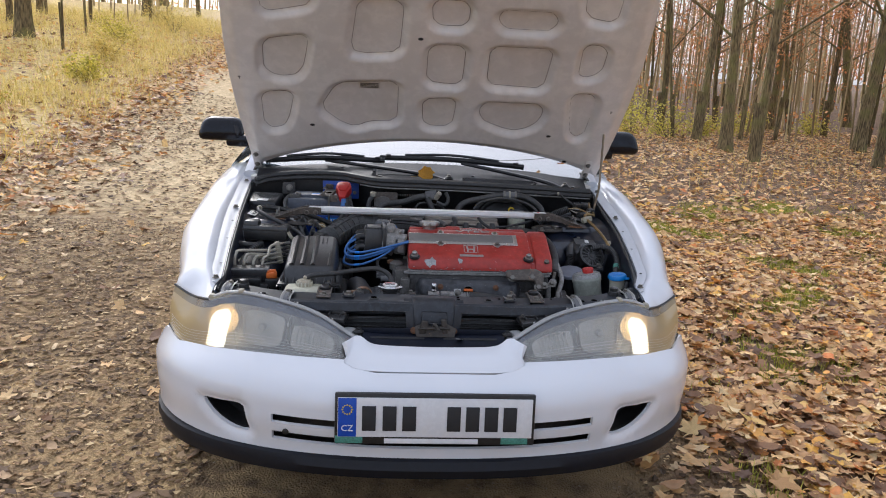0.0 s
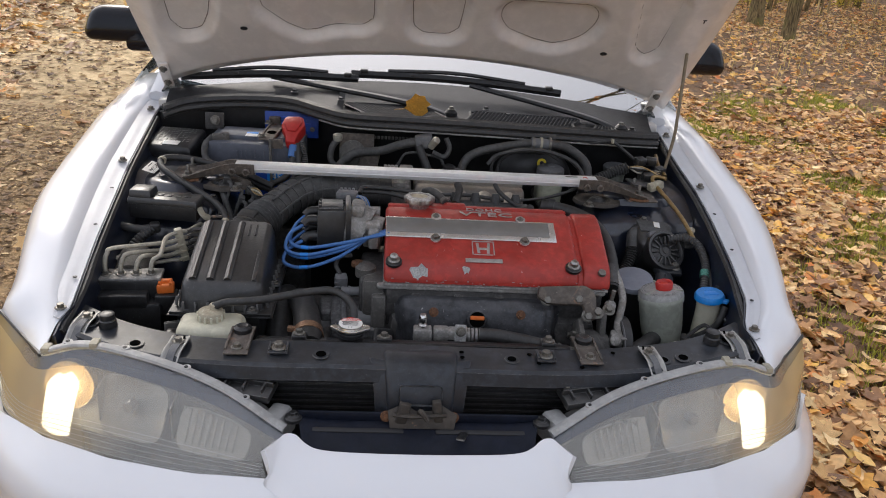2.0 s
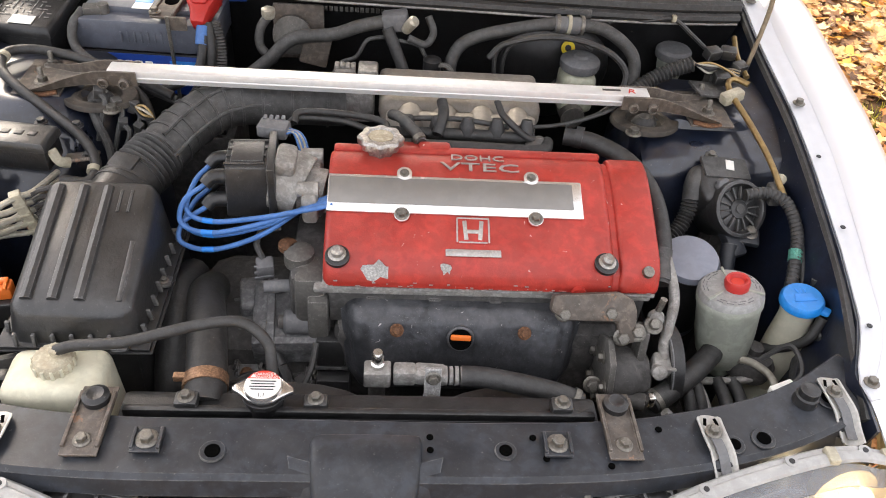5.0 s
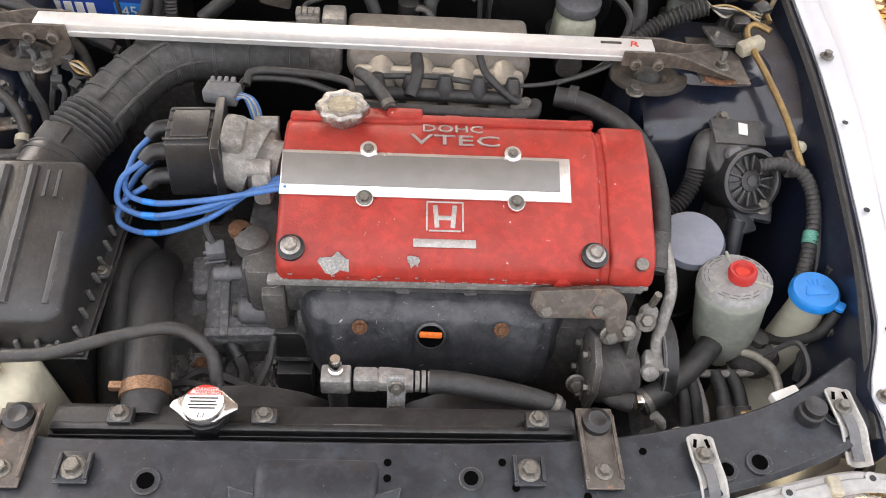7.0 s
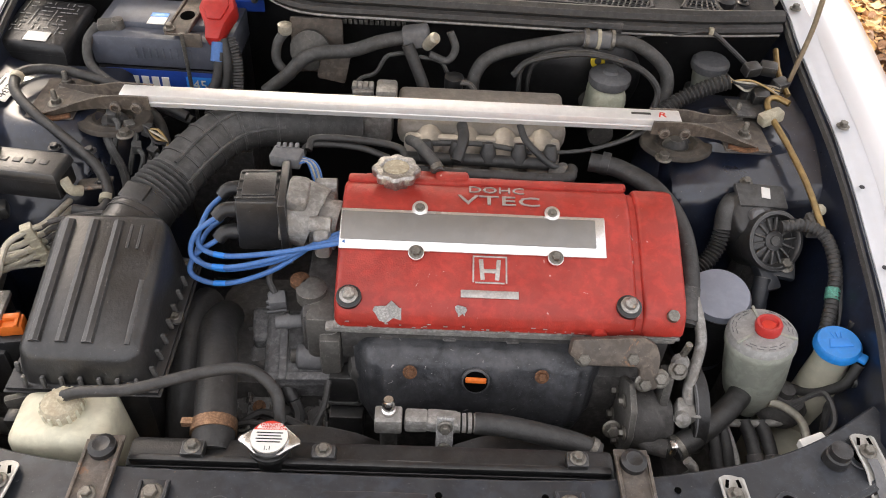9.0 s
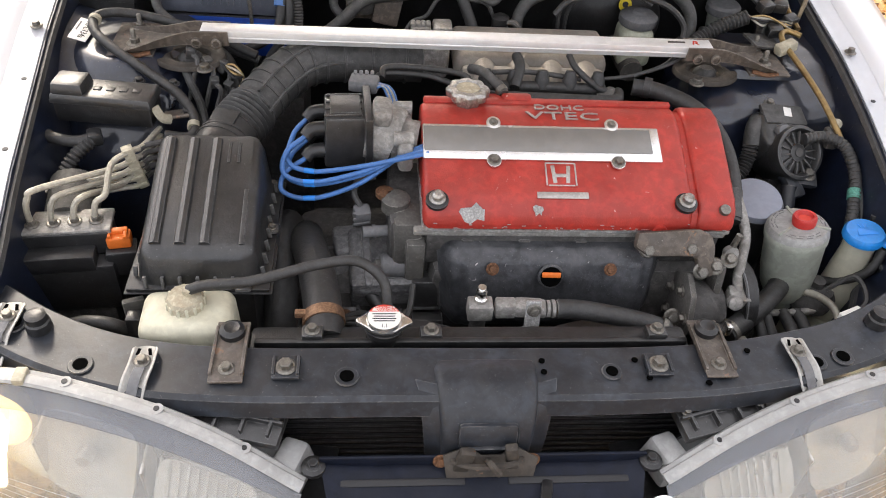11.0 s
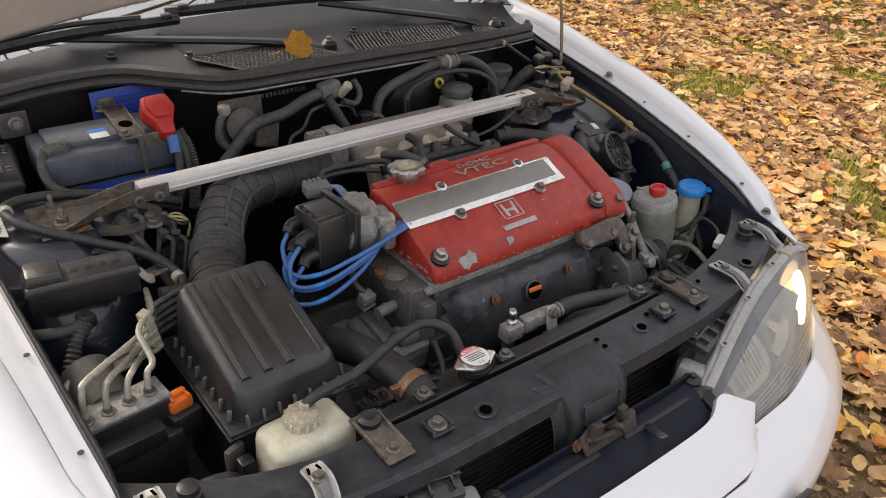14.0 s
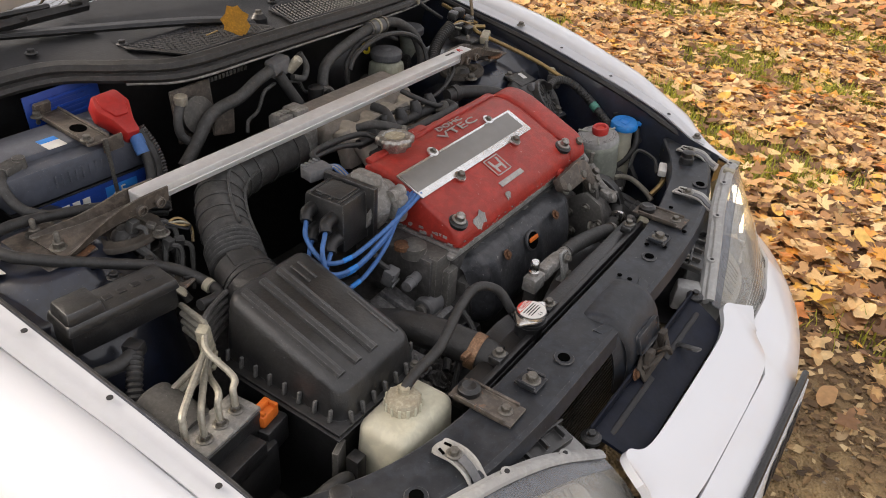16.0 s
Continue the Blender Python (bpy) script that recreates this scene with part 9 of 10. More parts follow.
part("hose_clamp", tube([(0.272, 0.445, 0.650), (0.279, 0.442, 0.6475)], 0.0165, seg=14), ZINC, ac)
part("down_pipe", tube([(0.010, 0.470, 0.655), (0.010, 0.472, 0.60), (0.012, 0.475, 0.50)], 0.012, seg=10), SOOT, ac)
part("blue_tip", tube([(0.205, 0.415, 0.652), (0.235, 0.412, 0.652)], 0.007, seg=10), BLUE, ac)

# ---- steering fluid reservoir, washer bottle ----
ps = thing("steering_fluid_reservoir", (0.53, 0.61, 0.40), "grey-green steering fluid reservoir with a red cap", "reservoir")
PSM = at(0.543, 0.592, 0.604, -5, -9)
part("tank_bottle", lathe([(0.030, -0.03), (0.040, -0.005), (0.0445, 0.03), (0.0465, 0.085), (0.0485, 0.090), (0.0485, 0.100), (0.046, 0.104)], PSM, seg=36), TANKGREY, ps)
part("lid", lathe([(0.0475, 0.100), (0.0475, 0.107), (0.043, 0.113), (0.02, 0.116)], PSM, seg=36), LIDGREY, ps, "grey printed lid, its words as bars")
for k in range(3):
    a = math.radians(90 + 120 * k)
    for row in range(4):
        for col in range(4):
            aa = math.radians(108 + 120 * k + 22 * col + 6 * (row % 2))
            rr = 0.0395 - 0.0048 * row
            part("print_bar", box((0.0012, 0.0095, 0.0006), PSM @ at(rr * math.cos(aa), rr * math.sin(aa), 0.1142, 0, 0, math.degrees(aa)), 0), GREYCAP, bpy.data.objects["steering_fluid_reservoir"])
    part("spoke", box((0.030, 0.004, 0.004), PSM @ at(0.032 * math.cos(a), 0.032 * math.sin(a), 0.1145, 0, 0, math.degrees(a)), 0.001), TANKGREY, ps)
part("cap", lathe([(0.0165, 0), (0.0175, 0.004), (0.0185, 0.014), (0.0165, 0.018), (0.0130, 0.0175), (0.0105, 0.0125), (0.003, 0.012)], PSM @ at(0.006, -0.004, 0.114), seg=36, lobes=18, amp=0.012), REDCAP, ps, "ribbed red plastic cap")
part("cap_centre", lathe([(0.0092, 0), (0.0085, 0.001)], PSM @ at(0.006, -0.004, 0.1262), seg=20), WARN, ps)
part("hose", tube([(0.520, 0.572, 0.612), (0.505, 0.552, 0.618), (0.468, 0.518, 0.616), (0.430, 0.492, 0.608), (0.402, 0.476, 0.600)], 0.0170, seg=14), RUBBER, ps, "black feed hose")
part("hose_clamp", tube([(0.412, 0.482, 0.603), (0.405, 0.478, 0.601)], 0.0190, seg=16), ZINC, ps)
part("clamp_screw", box((0.010, 0.014, 0.020), at(0.396, 0.470, 0.617), 0.002), CHROME, ps)
part("bracket", box((0.035, 0.035, 0.30), at(0.545, 0.64, 0.44), 0.005), SOOT, ps)
part("outlet", lathe([(0.018, 0), (0.018, 0.03)], PSM @ at(0.0, 0, -0.055), seg=14), TANKGREY, ps)
part("lower_pipe", tube([(0.470, 0.545, 0.572), (0.500, 0.543, 0.573), (0.560, 0.541, 0.578), (0.584, 0.545, 0.582), (0.592, 0.560, 0.590)], 0.0058, seg=10), ALU, ps, "bare metal return pipe")
part("lower_pipe", tube([(0.499, 0.540, 0.570), (0.506, 0.515, 0.560), (0.508, 0.485, 0.552), (0.500, 0.462, 0.548), (0.470, 0.445, 0.560)], 0.0064, seg=10), ALU, ps, "bare metal return pipe")
part("green_cap", lathe([(0.012, 0), (0.012, 0.012), (0.009, 0.014)], at(0.446, 0.436, 0.588, 20), seg=18), CREAM, ps, "pale plastic pipe cap")
for k in range(2):
    x = 0.528 + 0.024 * k
    part("return_hose", tube([(x, 0.545, 0.575), (x + 0.006, 0.515, 0.568), (x + 0.008, 0.480, 0.555)], 0.0100, seg=12), RUBBER, ps)
    part("hose_crimp", tube([(x + 0.007, 0.497, 0.562), (x + 0.0085, 0.472, 0.552)], 0.0125, seg=12), SOOT, ps)
part("vacuum_pod", lathe([(0.036, -0.02), (0.038, 0.0), (0.030, 0.014), (0.012, 0.018), (0.012, 0.030), (0.008, 0.032)], at(0.588, 0.575, 0.588), seg=22), SOOT, ps, "dusty round valve below the bottle")
part("violet_hose", tube([(0.556, 0.556, 0.610), (0.580, 0.550, 0.606), (0.602, 0.530, 0.598), (0.606, 0.495, 0.580), (0.598, 0.470, 0.565)], 0.0062, seg=10), PIPE, ps, "thin pale hose")

wb = thing("washer_bottle", (0.62, 0.57, 0.36), "white washer fluid bottle with a blue cap", "bottle")
WBM = at(0.637, 0.585, 0.610, 2, -6)
part("neck", lathe([(0.034, -0.12), (0.036, -0.02), (0.031, 0.03), (0.026, 0.07), (0.026, 0.098)], WBM @ Matrix.Diagonal((1, 0.85, 1, 1)), seg=26), WASHER, wb)
part("body", box((0.08, 0.11, 0.20), at(0.610, 0.55, 0.43), 0.02), WASHER, wb)
wc = bmesh.new()
lathe([(0.027, 0.095), (0.0315, 0.098), (0.0315, 0.106), (0.028, 0.111), (0.012, 0.112)], WBM, seg=32, bm=wc)
box((0.022, 0.016, 0.007), WBM @ at(0.023, -0.020, 0.101, 0, 0, -40), 0.003, bm=wc)
wcap = part("cap", wc, BLUECAP, wb, "bright blue plastic cap with a washer symbol")
wsym = bmesh.new()
prism([(-0.012, 0.004), (0.012, 0.004), (0.016, -0.010), (-0.016, -0.010)], 0, 0.0014, WBM @ at(0, 0, 0.1118), 0.0004, bm=wsym)
for k in (-1, 0, 1):
    box((0.002, 0.009, 0.0014), WBM @ at(0.006 * k, 0.011, 0.1122, 0, 0, -14 * k), 0.0004, bm=wsym)
part("symbol", wsym, BLUEBAND, wcap)

# ---- brake booster, master cylinder, clutch reservoir ----
bo = thing("brake_booster", (0.34, 1.20, 0.66), "round black brake booster with yellowed fluid reservoir", "brake booster")
part("drum", lathe([(0.03, -0.05), (0.06, -0.045), (0.108, -0.02), (0.118, 0.0), (0.118, 0.02), (0.105, 0.06), (0.09, 0.075)], at(0.325, 1.175, 0.755, -78), seg=40), BLACK, bo, "glossy black booster drum")
part("tag", lathe([(0.013, 0), (0.013, 0.002)], at(0.343, 1.118, 0.828, 65), seg=18), YELLOW, bo, "round yellow tag")
part("tag_mark", lathe([(0.006, 0), (0.006, 0.0012)], at(0.343, 1.1165, 0.8288, 65), seg=12), INK, bo)
mc = bmesh.new()
tube([(0.345, 1.13, 0.745), (0.352, 1.02, 0.738)], 0.022, seg=16, bm=mc)
part("master_cylinder", mc, ALU_DIRTY, bo)
part("reservoir", box((0.066, 0.070, 0.075), at(0.357, 1.068, 0.775), 0.014, 3, top=(0.95, 0.95)), RESERVOIR, bo, "yellowed clear fluid reservoir")
part("reservoir_cap", lathe([(0.034, 0), (0.036, 0.004), (0.036, 0.016), (0.030, 0.021), (0.014, 0.022), (0.010, 0.026)], at(0.358, 1.070, 0.814), seg=40, lobes=20, amp=0.01), GREYCAP, bo, "ribbed grey cap")
cr = thing("clutch_fluid_reservoir", (0.555, 1.15, 0.70), "small grey-capped clutch fluid reservoir", "reservoir")
part("cup", lathe([(0.020, -0.06), (0.026, -0.02), (0.028, 0.0)], at(0.556, 1.150, 0.808), seg=26), TANKGREY, cr)
part("cap", lathe([(0.033, 0), (0.034, 0.004), (0.034, 0.014), (0.029, 0.019), (0.010, 0.020)], at(0.556, 1.150, 0.806), seg=36, lobes=18, amp=0.01), GREYCAP, cr, "grey plastic cap")
part("bracket", box((0.05, 0.05, 0.20), at(0.556, 1.16, 0.66), 0.008), SOOT, cr)

# ---- cruise actuator on the inner wing ----
hn = thing("cruise_actuator", (0.57, 0.79, 0.68), "round black actuator with a corrugated hose", "actuator")
HN = at(0.583, 0.768, 0.734, 50, 0, 14)
part("housing", box((0.074, 0.074, 0.060), at(0.556, 0.818, 0.736, 22, 0, 10), 0.014, 3), MATT, hn)
part("drum", lathe([(0.020, -0.072), (0.040, -0.070), (0.044, -0.062), (0.044, -0.018), (0.047, -0.016), (0.048, 0.006), (0.046, 0.011), (0.041, 0.012), (0.038, 0.009), (0.036, -0.002), (0.017, 0.002), (0.015, 0.006), (0.004, 0.007)], HN, seg=40), MATT, hn, "round ribbed drum")
part("hub", lathe([(0.008, 0), (0.0075, 0.003), (0.004, 0.0035)], HN @ at(0, 0, 0.006), seg=14), HOSE_GREY, hn)
for k in range(14):
    a = k * math.pi / 7
    part("vane", box((0.021, 0.0030, 0.007), HN @ at(0.0265 * math.cos(a), 0.0265 * math.sin(a), 0.003, 0, 0, math.degrees(a)), 0.001), HOSE_GREY, hn)
part("cover", box((0.082, 0.044, 0.010), at(0.572, 0.832, 0.768, 16, 6, 4), 0.004), HOSE_GREY, hn, "flat grey cover strap")
part("label", box((0.014, 0.020, 0.001), at(0.579, 0.834, 0.7742, 16, 6, -6), 0.0003), PAPER, hn)
piece("bolt", BOLT_M, hn, at(0.553, 0.856, 0.776, 10))
part("knob", lathe([(0.013, 0), (0.013, 0.010), (0.010, 0.014)], at(0.558, 0.796, 0.758, 48, 0, 0), seg=20, lobes=10, amp=0.03), GREYCAP, hn)
part("elbow", tube([(0.545, 0.835, 0.755), (0.528, 0.828, 0.757), (0.518, 0.812, 0.748), (0.516, 0.798, 0.728)], 0.015, seg=14), HOSE_GREY, hn)
part("hose", tube([(0.516, 0.800, 0.730), (0.512, 0.788, 0.708), (0.498, 0.770, 0.688), (0.470, 0.750, 0.67)], 0.0125, seg=14, ribs=15, amp=0.0020), RUBBER, hn, "corrugated black hose")
part("stand", box((0.06, 0.05, 0.40), at(0.59, 0.80, 0.52), 0.01), SOOT, hn)
al = thing("alternator_drum", (0.475, 0.68, 0.50), "pale grey metal drum beside the engine", "drum")
part("shell", lathe([(0.046, -0.12), (0.047, 0.0), (0.047, 0.042), (0.043, 0.050), (0.02, 0.052)], at(0.496, 0.694, 0.652, 12, -6), seg=34), material("pale_silver_paint", (0.27, 0.29, 0.35), 0.35, metal=0.4, var=0.08, dust=0.15), al)
part("band", lathe([(0.0485, -0.10), (0.0492, -0.03), (0.0490, 0.034), (0.0478, 0.041)], at(0.496, 0.694, 0.652, 12, -6), seg=34), BLACK, al)
mnt = bmesh.new()
box((0.030, 0.05, 0.020), at(0.578, 0.735, 0.690, 30, 0, 20), 0.006, bm=mnt)
tube([(0.572, 0.73, 0.690), (0.565, 0.70, 0.660), (0.567, 0.67, 0.60)], 0.013, seg=12, bm=mnt)
box((0.05, 0.035, 0.012), at(0.598, 0.745, 0.697, 15, 0, -15), 0.005, bm=mnt)
mo = thing("mounting_stay", (0.575, 0.72, 0.55), "black metal stay bolted to the inner wing", "bracket")
part("arm", mnt, BEAM, mo)
piece("bolt", BOLT_L, mo, at(0.606, 0.745, 0.704, 15))


# ---- hoses, cables and small things round the bay ----
hl = thing("heater_hose", (0.30, 1.08, 0.78), "dusty black heater hose along the bulkhead", "hose", "bulkhead hoses")
part("hose", tube([(0.120, 1.03, 0.775), (0.125, 1.05, 0.835), (0.165, 1.062, 0.868), (0.285, 1.072, 0.893), (0.330, 1.075, 0.894), (0.392, 1.072, 0.888), (0.445, 1.06, 0.852), (0.452, 1.04, 0.81), (0.432, 1.02, 0.775)], 0.0112, seg=14, n=10), HOSE_GREY, hl)
part("joiner", tube([(0.300, 1.074, 0.8935), (0.352, 1.0745, 0.8925)], 0.0150, seg=14), GREYCAP, hl, "pale plastic hose joiner")
for x in (0.302, 0.322, 0.345):
    part("clamp", tube([(x, 1.0745, 0.8935), (x + 0.006, 1.0745, 0.8932)], 0.0175, seg=14), ZINC if x != 0.322 else CREAM, hl)
part("hanger", box((0.085, 0.006, 0.02), at(0.325, 1.095, 0.905), 0.002), SOOT, hl)

vl = thing("vacuum_valve", (-0.165, 1.10, 0.78), "dirty vacuum valve with bent hoses on the bulkhead", "valve", "bulkhead hoses")
part("plate", box((0.09, 0.006, 0.10), at(-0.150, 1.115, 0.835, -6), 0.004), BRACKET, vl)
part("diaphragm", lathe([(0.030, 0), (0.034, 0.006), (0.034, 0.018), (0.020, 0.026)], at(-0.160, 1.105, 0.835, 75), seg=24), ALU_DIRTY, vl)
part("knob", lathe([(0.010, 0), (0.012, 0.006), (0.012, 0.016), (0.007, 0.019)], at(-0.198, 1.085, 0.872), seg=14), PIPE, vl)
part("bent_pipe", tube([(-0.198, 1.085, 0.875), (-0.212, 1.080, 0.855), (-0.215, 1.075, 0.825), (-0.200, 1.07, 0.806), (-0.190, 1.065, 0.795)], 0.008, seg=10), HOSE_GREY, vl)
part("hose", tube([(-0.235, 1.05, 0.778), (-0.200, 1.055, 0.806), (-0.155, 1.060, 0.847), (-0.085, 1.063, 0.858), (-0.040, 1.066, 0.874), (0.005, 1.07, 0.884)], 0.0115, seg=12, n=10), HOSE_GREY, vl)
part("valve_body", box((0.045, 0.030, 0.034), at(0.022, 1.07, 0.886, 0, -10), 0.006), GREYCAP, vl)
part("nipple", lathe([(0.010, 0), (0.010, 0.03), (0.006, 0.034)], at(0.04, 1.06, 0.876, 30, 30), seg=12), PIPE, vl)
part("hook_hose", tube([(0.045, 1.055, 0.862), (0.075, 1.055, 0.852), (0.088, 1.06, 0.872), (0.078, 1.068, 0.898)], 0.0065, seg=10), HOSE_GREY, vl)
part("down_hose", tube([(0.008, 1.055, 0.878), (0.022, 1.045, 0.848), (0.038, 1.03, 0.812), (0.045, 1.01, 0.785)], 0.0105, seg=12), RUBBER, vl)
for pts in ([(-0.085, 1.05, 0.79), (-0.071, 1.06, 0.807), (-0.046, 1.06, 0.819), (-0.028, 1.06, 0.850), (-0.012, 1.06, 0.857), (0.006, 1.065, 0.857)], [(0.028, 1.06, 0.854), (0.064, 1.06, 0.846), (0.082, 1.06, 0.82), (0.117, 1.06, 0.808), (0.13, 1.05, 0.78)],
            [(-0.22, 1.03, 0.76), (-0.15, 1.04, 0.775), (-0.08, 1.03, 0.79), (0.0, 1.01, 0.80)]):
    part("thin_hose", tube(pts, 0.0036, seg=8), HOSE_GREY, vl)
part("brown_bracket", box((0.05, 0.01, 0.055), at(-0.118, 1.075, 0.82, -10, 12), 0.005), BRACKET, vl)

cc = thing("control_cable", (0.31, 1.03, 0.78), "thin black control cables looping past the brake booster", "cable")
for k, pts in enumerate(([(0.185, 1.03, 0.845), (0.215, 1.035, 0.872), (0.300, 1.035, 0.888), (0.385, 1.03, 0.872), (0.428, 1.02, 0.838), (0.425, 1.00, 0.80)],
                         [(0.20, 1.05, 0.80), (0.205, 1.055, 0.85), (0.26, 1.06, 0.88), (0.33, 1.06, 0.876), (0.37, 1.05, 0.86)],
                         [(0.215, 1.06, 0.79), (0.222, 1.065, 0.845), (0.27, 1.07, 0.872), (0.33, 1.07, 0.868)],
                         [(0.30, 0.87, 0.815), (0.36, 0.90, 0.82), (0.405, 0.95, 0.825), (0.42, 1.0, 0.80)])):
    part("cable", tube(pts, (0.0055, 0.004, 0.004, 0.0035)[k], seg=8, n=10), RUBBER, cc)
part("pale_collar", tube([(0.427, 1.005, 0.806), (0.430, 0.998, 0.798)], 0.010, seg=10), CREAM, cc)

wh = thing("wiring_loom", (0.58, 1.03, 0.78), "corrugated loom with yellow wires and plugs", "wiring", "wiring looms")
part("conduit", tube([(0.425, 0.985, 0.800), (0.465, 1.01, 0.822), (0.507, 1.02, 0.842), (0.545, 1.025, 0.855)], 0.0125, seg=12, ribs=20, amp=0.0018), RUBBER, wh)
for k in range(6):
    part("wire", tube([(0.543, 1.025 + 0.002 * k, 0.853 + 0.0015 * k), (0.572, 1.02 - 0.004 * (k % 3), 0.862 - 0.003 * k), (0.600, 1.018 + 0.003 * k, 0.855 - 0.002 * k), (0.632, 1.015, 0.838 + 0.003 * k)], 0.0022, seg=5), (BRASS, PIPE, INK, BRASS, INK, PIPE)[k], wh)
for x, y, z, r in ((0.585, 1.045, 0.868, 20), (0.615, 1.05, 0.868, -15), (0.635, 1.03, 0.850, 30), (0.60, 1.01, 0.838, 0)):
    part("plug", box((0.028, 0.022, 0.02), at(x, y, z, 10, 0, r), 0.004), MATT, wh)
part("relay_bracket", box((0.06, 0.05, 0.006), at(0.575, 0.99, 0.826, 0, 8, 10), 0.002), SOOT, wh)
part("stand", box((0.03, 0.03, 0.30), at(0.60, 1.04, 0.69), 0.005), SOOT, wh)

rd = thing("stowed_rod", (0.615, 0.90, 0.76), "dull golden rod held in a cream clip on the inner wing", "rod")
part("rod", tube([(0.640, 0.985, 0.842), (0.622, 1.002, 0.842), (0.606, 0.992, 0.840), (0.606, 0.965, 0.832), (0.622, 0.90, 0.815), (0.636, 0.83, 0.795), (0.645, 0.76, 0.770)], 0.0052, seg=10, n=8), BRASS, rd)
part("clip", box((0.040, 0.020, 0.020), at(0.606, 0.962, 0.830, 0, -12, 20), 0.004), CREAM, rd, "cream plastic clip")
part("strap", tube([(0.650, 1.12, 0.865), (0.640, 1.06, 0.855), (0.645, 1.01, 0.842)], 0.005, seg=8), BRASS, rd)
part("foot", box((0.02, 0.03, 0.03), at(0.640, 0.78, 0.758), 0.004), SOOT, rd)

wr = thing("wiring_loom", (0.645, 0.70, 0.60), "taped black loom running down behind the washer bottle", "wiring", "wiring looms")
part("loom", tube([(0.585, 0.765, 0.765), (0.620, 0.765, 0.770), (0.648, 0.745, 0.764), (0.655, 0.70, 0.74), (0.640, 0.650, 0.715), (0.625, 0.61, 0.69), (0.62, 0.58, 0.64)], 0.0095, seg=10, n=8, ribs=40, amp=0.0008), RUBBER, wr)
part("loom_branch", tube([(0.648, 0.745, 0.764), (0.662, 0.70, 0.735), (0.655, 0.64, 0.70), (0.650, 0.58, 0.64), (0.64, 0.53, 0.58)], 0.007, seg=8), RUBBER, wr)
part("tape", tube([(0.6475, 0.675, 0.7275), (0.643, 0.660, 0.7195)], 0.0108, seg=10), STICKER, wr, "pale green tape")
part("white_plug", box((0.036, 0.018, 0.016), at(0.566, 0.453, 0.664, 0, -8, 18), 0.003), PAPER, wr, "white plastic plug")
part("plug_wire", tube([(0.585, 0.47, 0.642), (0.61, 0.49, 0.66), (0.605, 0.53, 0.67), (0.57, 0.53, 0.64)], 0.004, seg=6), RUBBER, wr)
part("tan_hose", tube([(0.53, 0.455, 0.615), (0.56, 0.445, 0.640), (0.60, 0.455, 0.668), (0.63, 0.475, 0.682)], 0.006, seg=8), BRASS, wr)
part("clip", lathe([(0.008, 0), (0.010, 0.005), (0.006, 0.012)], at(0.650, 0.795, 0.775, 30, -30), seg=10), CREAM, wr)

wl_ = thing("wiring_loom", (-0.58, 0.95, 0.79), "thick black loom curving over the strut tower", "wiring", "wiring looms")
part("loom", tube([(-0.345, 0.955, 0.785), (-0.424, 0.975, 0.812), (-0.516, 1.000, 0.826), (-0.575, 1.005, 0.832), (-0.610, 0.985, 0.834), (-0.605, 0.945, 0.828), (-0.565, 0.905, 0.816), (-0.511, 0.868, 0.800), (-0.453, 0.825, 0.782), (-0.425, 0.785, 0.762), (-0.428, 0.750, 0.755), (-0.465, 0.745, 0.76)], 0.0082, seg=10, n=8), RUBBER, wl_)
part("pale_tie", tube([(-0.611, 0.978, 0.834), (-0.610, 0.970, 0.833)], 0.0105, seg=10), CREAM, wl_)
part("pale_tie", tube([(-0.426, 0.778, 0.760), (-0.425, 0.768, 0.758)], 0.0105, seg=10), CREAM, wl_)
part("branch", tube([(-0.51, 1.02, 0.80), (-0.45, 0.99, 0.795), (-0.40, 0.96, 0.78), (-0.38, 0.93, 0.755), (-0.375, 0.90, 0.72)], 0.0085, seg=10), HOSE_GREY, wl_)
part("branch", tube([(-0.46, 0.90, 0.80), (-0.445, 0.875, 0.775), (-0.43, 0.86, 0.74), (-0.42, 0.83, 0.70)], 0.007, seg=8), HOSE_GREY, wl_)
for x, y, z, r in ((-0.445, 0.905, 0.815, 10), (-0.420, 0.900, 0.800, 40), (-0.395, 0.905, 0.792, 80), (-0.408, 0.880, 0.775, 15), (-0.385, 0.885, 0.765, -25)):
    part("plug", box((0.015, 0.013, 0.020), at(x, y, z, 15, 10, r), 0.002), ALU_DIRTY if r == 40 else HOSE_GREY, wl_)
    part("wire", tube([(x, y, z), (x + 0.012, y - 0.012, z - 0.008), (x + 0.004, y - 0.022, z - 0.035), (x - 0.006, y - 0.03, z - 0.07)], 0.0042, seg=7), HOSE_GREY, wl_)
for k in range(4):
    part("wire", tube([(-0.400, 0.905, 0.79 + 0.004 * k), (-0.375, 0.895 - 0.006 * k, 0.800 - 0.004 * k), (-0.360, 0.885, 0.782), (-0.37, 0.87, 0.765)], 0.0022, seg=5), (BRASS, CREAM, BRASS, INK)[k], wl_)
for x, y, z in ((-0.465, 0.845, 0.79), (-0.52, 0.85, 0.79), (-0.44, 0.80, 0.765)):
    piece("bolt", BOLT_DARK, wl_, at(x, y, z))
part("tab", box((0.05, 0.045, 0.006), at(-0.452, 0.806, 0.760, -20, 0, 15), 0.003), BRACKET, wl_, "rusty bolted tab")

wf = thing("wiring_loom", (-0.60, 0.70, 0.60), "ribbed black cables beside the brake unit", "wiring", "wiring looms")
part("cable", tube([(-0.655, 0.77, 0.745), (-0.635, 0.745, 0.752), (-0.60, 0.738, 0.750), (-0.572, 0.745, 0.752)], 0.0095, seg=10), RUBBER, wf)
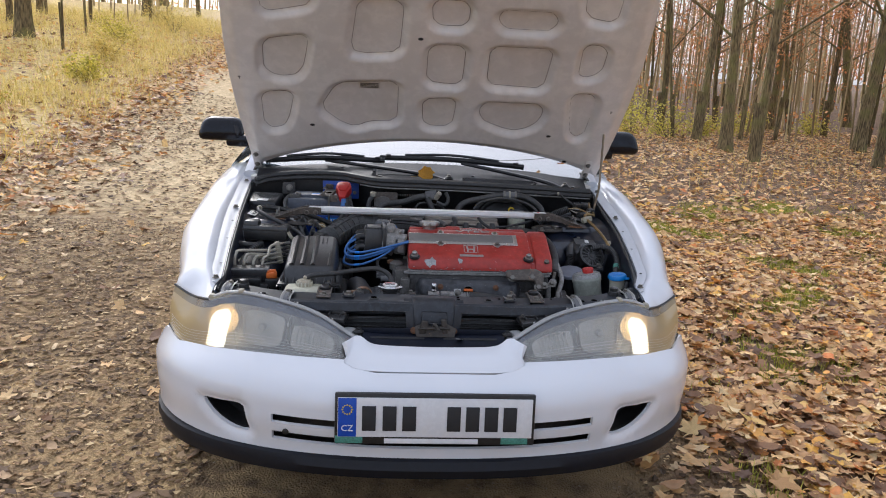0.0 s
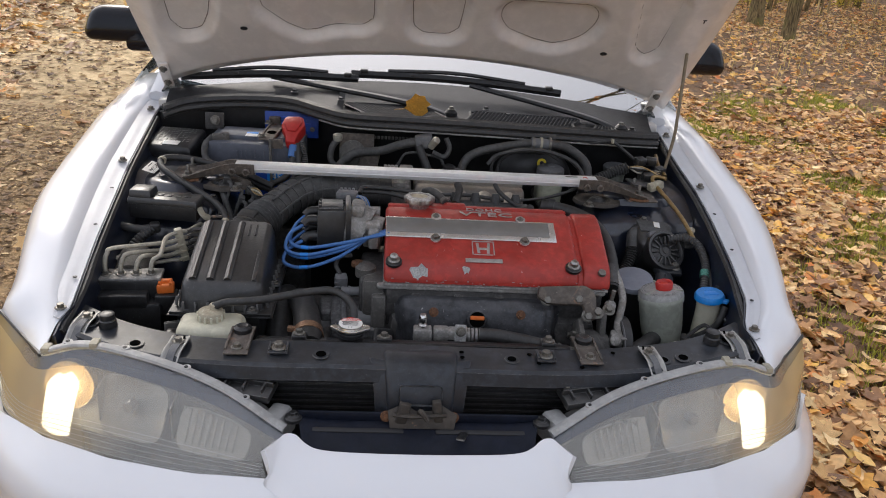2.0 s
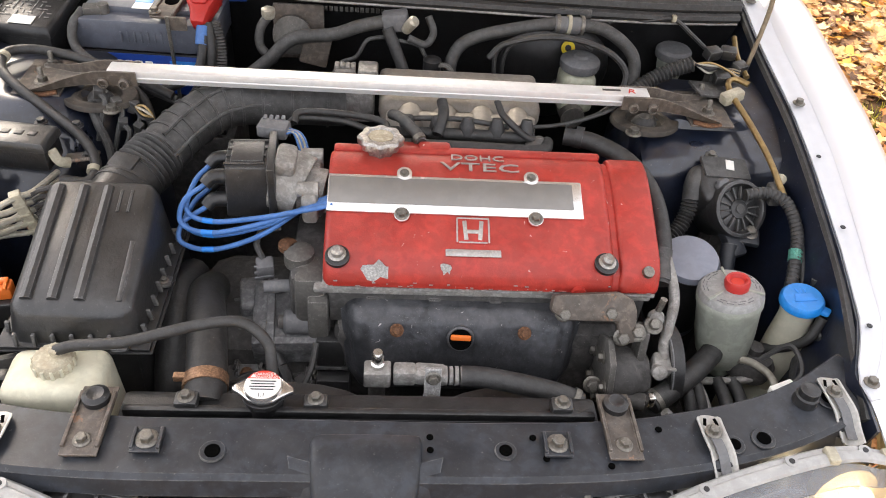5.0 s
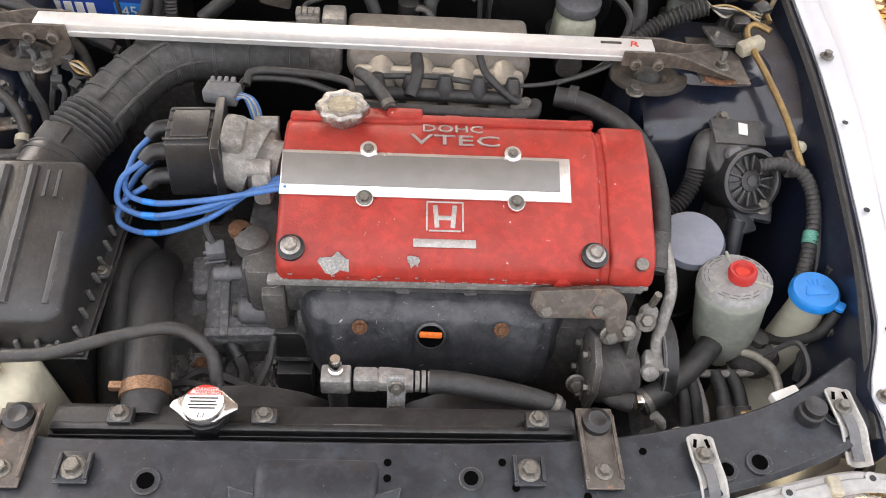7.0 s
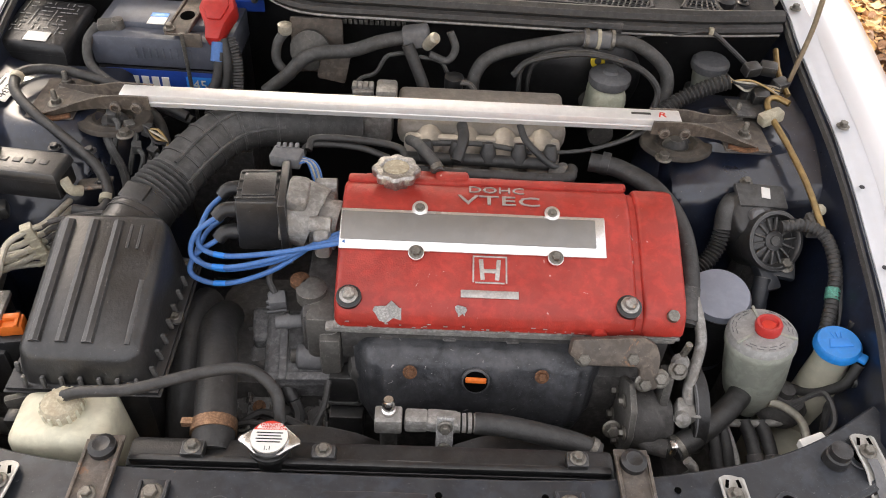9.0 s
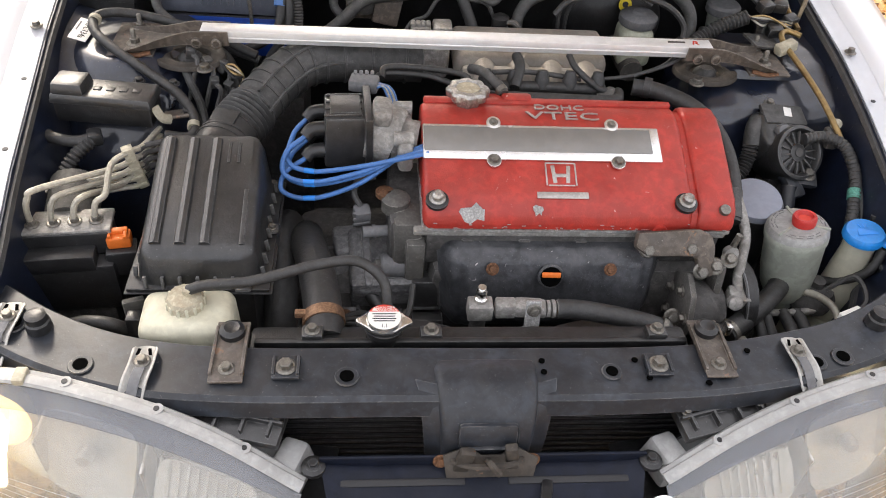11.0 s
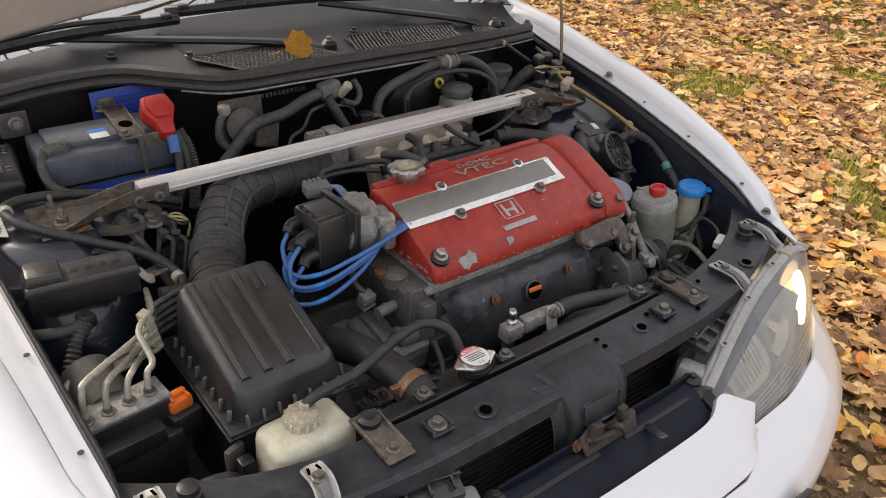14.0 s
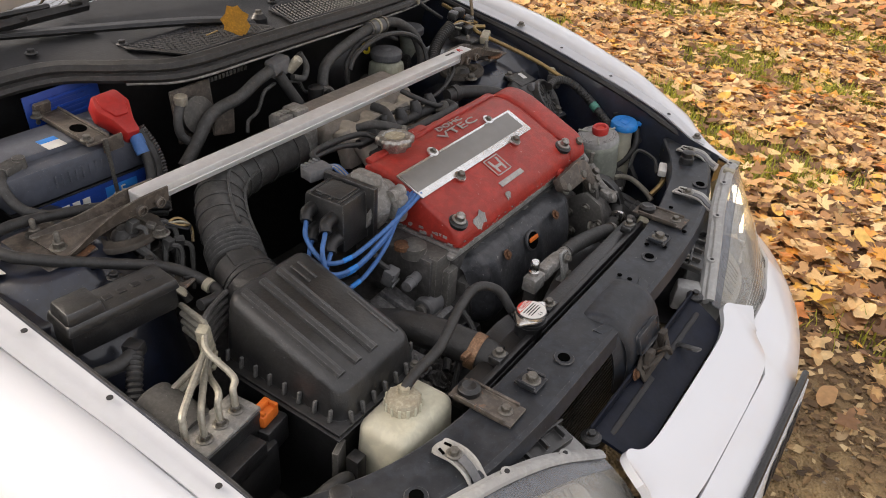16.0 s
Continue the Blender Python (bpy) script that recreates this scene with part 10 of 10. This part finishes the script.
part("cable", tube([(-0.572, 0.745, 0.752), (-0.60, 0.715, 0.735), (-0.62, 0.69, 0.70), (-0.628, 0.66, 0.64)], 0.010, seg=10, ribs=22, amp=0.0014), RUBBER, wf)
part("cable", tube([(-0.655, 0.76, 0.735), (-0.652, 0.72, 0.71), (-0.650, 0.66, 0.66), (-0.64, 0.62, 0.60)], 0.011, seg=10, ribs=26, amp=0.0014), RUBBER, wf)
part("joint", box((0.022, 0.026, 0.022), at(-0.572, 0.748, 0.752, 0, 0, 20), 0.005), BLACK, wf)

lb_ = thing("lower_cable", (-0.50, 0.45, 0.50), "black cables and a bracket behind the front beam", "cable")
part("cable", tube([(-0.58, 0.47, 0.62), (-0.54, 0.46, 0.645), (-0.50, 0.455, 0.645), (-0.475, 0.47, 0.60), (-0.47, 0.48, 0.53)], 0.010, seg=10), RUBBER, lb_)
part("plate", box((0.03, 0.01, 0.06), at(-0.475, 0.485, 0.635, 0, 0, 20), 0.003), ALU_DIRTY, lb_)
part("strut", box((0.02, 0.02, 0.22), at(-0.470, 0.46, 0.55), 0.003), BLACK, lb_)

tag_ = thing("refrigerant_sticker", (-0.632, 0.968, 0.806), "small white sticker with black print on the inner wing", "sticker")
TAGM = at(-0.632, 0.968, 0.817, 0, 16, -3)
part("sheet", box((0.029, 0.070, 0.0012), TAGM, 0.0005), PAPER, tag_)
letters("HFC134a", 0.0145, TAGM @ at(0.003, 0, 0.0009, 0, 0, -90), SEAL, tag_, "lettering", 0.0003)
part("bar", box((0.0022, 0.030, 0.0006), TAGM @ at(-0.0095, 0.008, 0.0009), 0), GREYCAP, tag_)

# a yellow leaf lying on the cowl vent
lf = bmesh.new()
o = [(0.0, -0.5), (0.16, -0.44), (0.34, -0.34), (0.30, -0.16), (0.44, 0.02), (0.28, 0.16), (0.22, 0.40), (0.06, 0.34), (-0.10, 0.44), (-0.22, 0.28), (-0.40, 0.20), (-0.36, -0.02), (-0.44, -0.20), (-0.24, -0.30), (-0.12, -0.40)]
LZ = on_cowl(0.005, 1.16) + 0.006
c0 = lf.verts.new((0.005, 1.160, LZ + 0.026))
ring = [lf.verts.new((0.005 + x * 0.080, 1.158 + y * 0.030 + 0.010 * x * x, LZ + 0.024 + 0.052 * y + 0.004 * math.sin(6 * x + 4 * y))) for x, y in o]
for k in range(len(ring)):
    lf.faces.new((c0, ring[k], ring[(k + 1) % len(ring)]))
bmesh.ops.solidify(lf, geom=lf.faces[:], thickness=0.0012)
leaf_thing = thing("yellow_leaf", (0.005, 1.165, 0.92), "single yellow fallen leaf lying on the cowl vent", "leaf")
part("blade", lf, material("yellow_leaf_surface", (0.62, 0.36, 0.04), 0.6, var=0.25, scale=40, bump=0.3), leaf_thing)
part("stalk", tube([(-0.03, 1.172, on_cowl(-0.03, 1.172) + 0.014), (-0.055, 1.175, on_cowl(-0.05, 1.175) + 0.01)], 0.0014, seg=6), BRASS, leaf_thing)

# harness along the bulkhead, capped plug, connectors
hb = thing("bulkhead_harness", (0.50, 1.12, 0.88), "thin taped harness clipped along the bulkhead", "wiring", "wiring looms")
part("harness", tube([(0.385, 1.105, 0.878), (0.432, 1.108, 0.897), (0.47, 1.108, 0.894), (0.52, 1.108, 0.900), (0.56, 1.10, 0.876), (0.597, 1.085, 0.850)], 0.004, seg=8), RUBBER, hb)
for x, z in ((0.432, 0.899), (0.522, 0.902)):
    part("clip", box((0.008, 0.010, 0.012), at(x, 1.106, z), 0.002), CREAM, hb)
vc_ = thing("vacuum_canister", (0.085, 1.02, 0.79), "small dark plastic vacuum canister behind the manifold", "canister")
part("body", lathe([(0.014, -0.03), (0.016, 0.0), (0.016, 0.016), (0.010, 0.020)], at(0.088, 1.035, 0.818), seg=18), BLACK, vc_)
part("spout", tube([(0.088, 1.03, 0.825), (0.112, 1.025, 0.828), (0.125, 1.02, 0.815)], 0.005, seg=8), ALU_DIRTY, vc_)
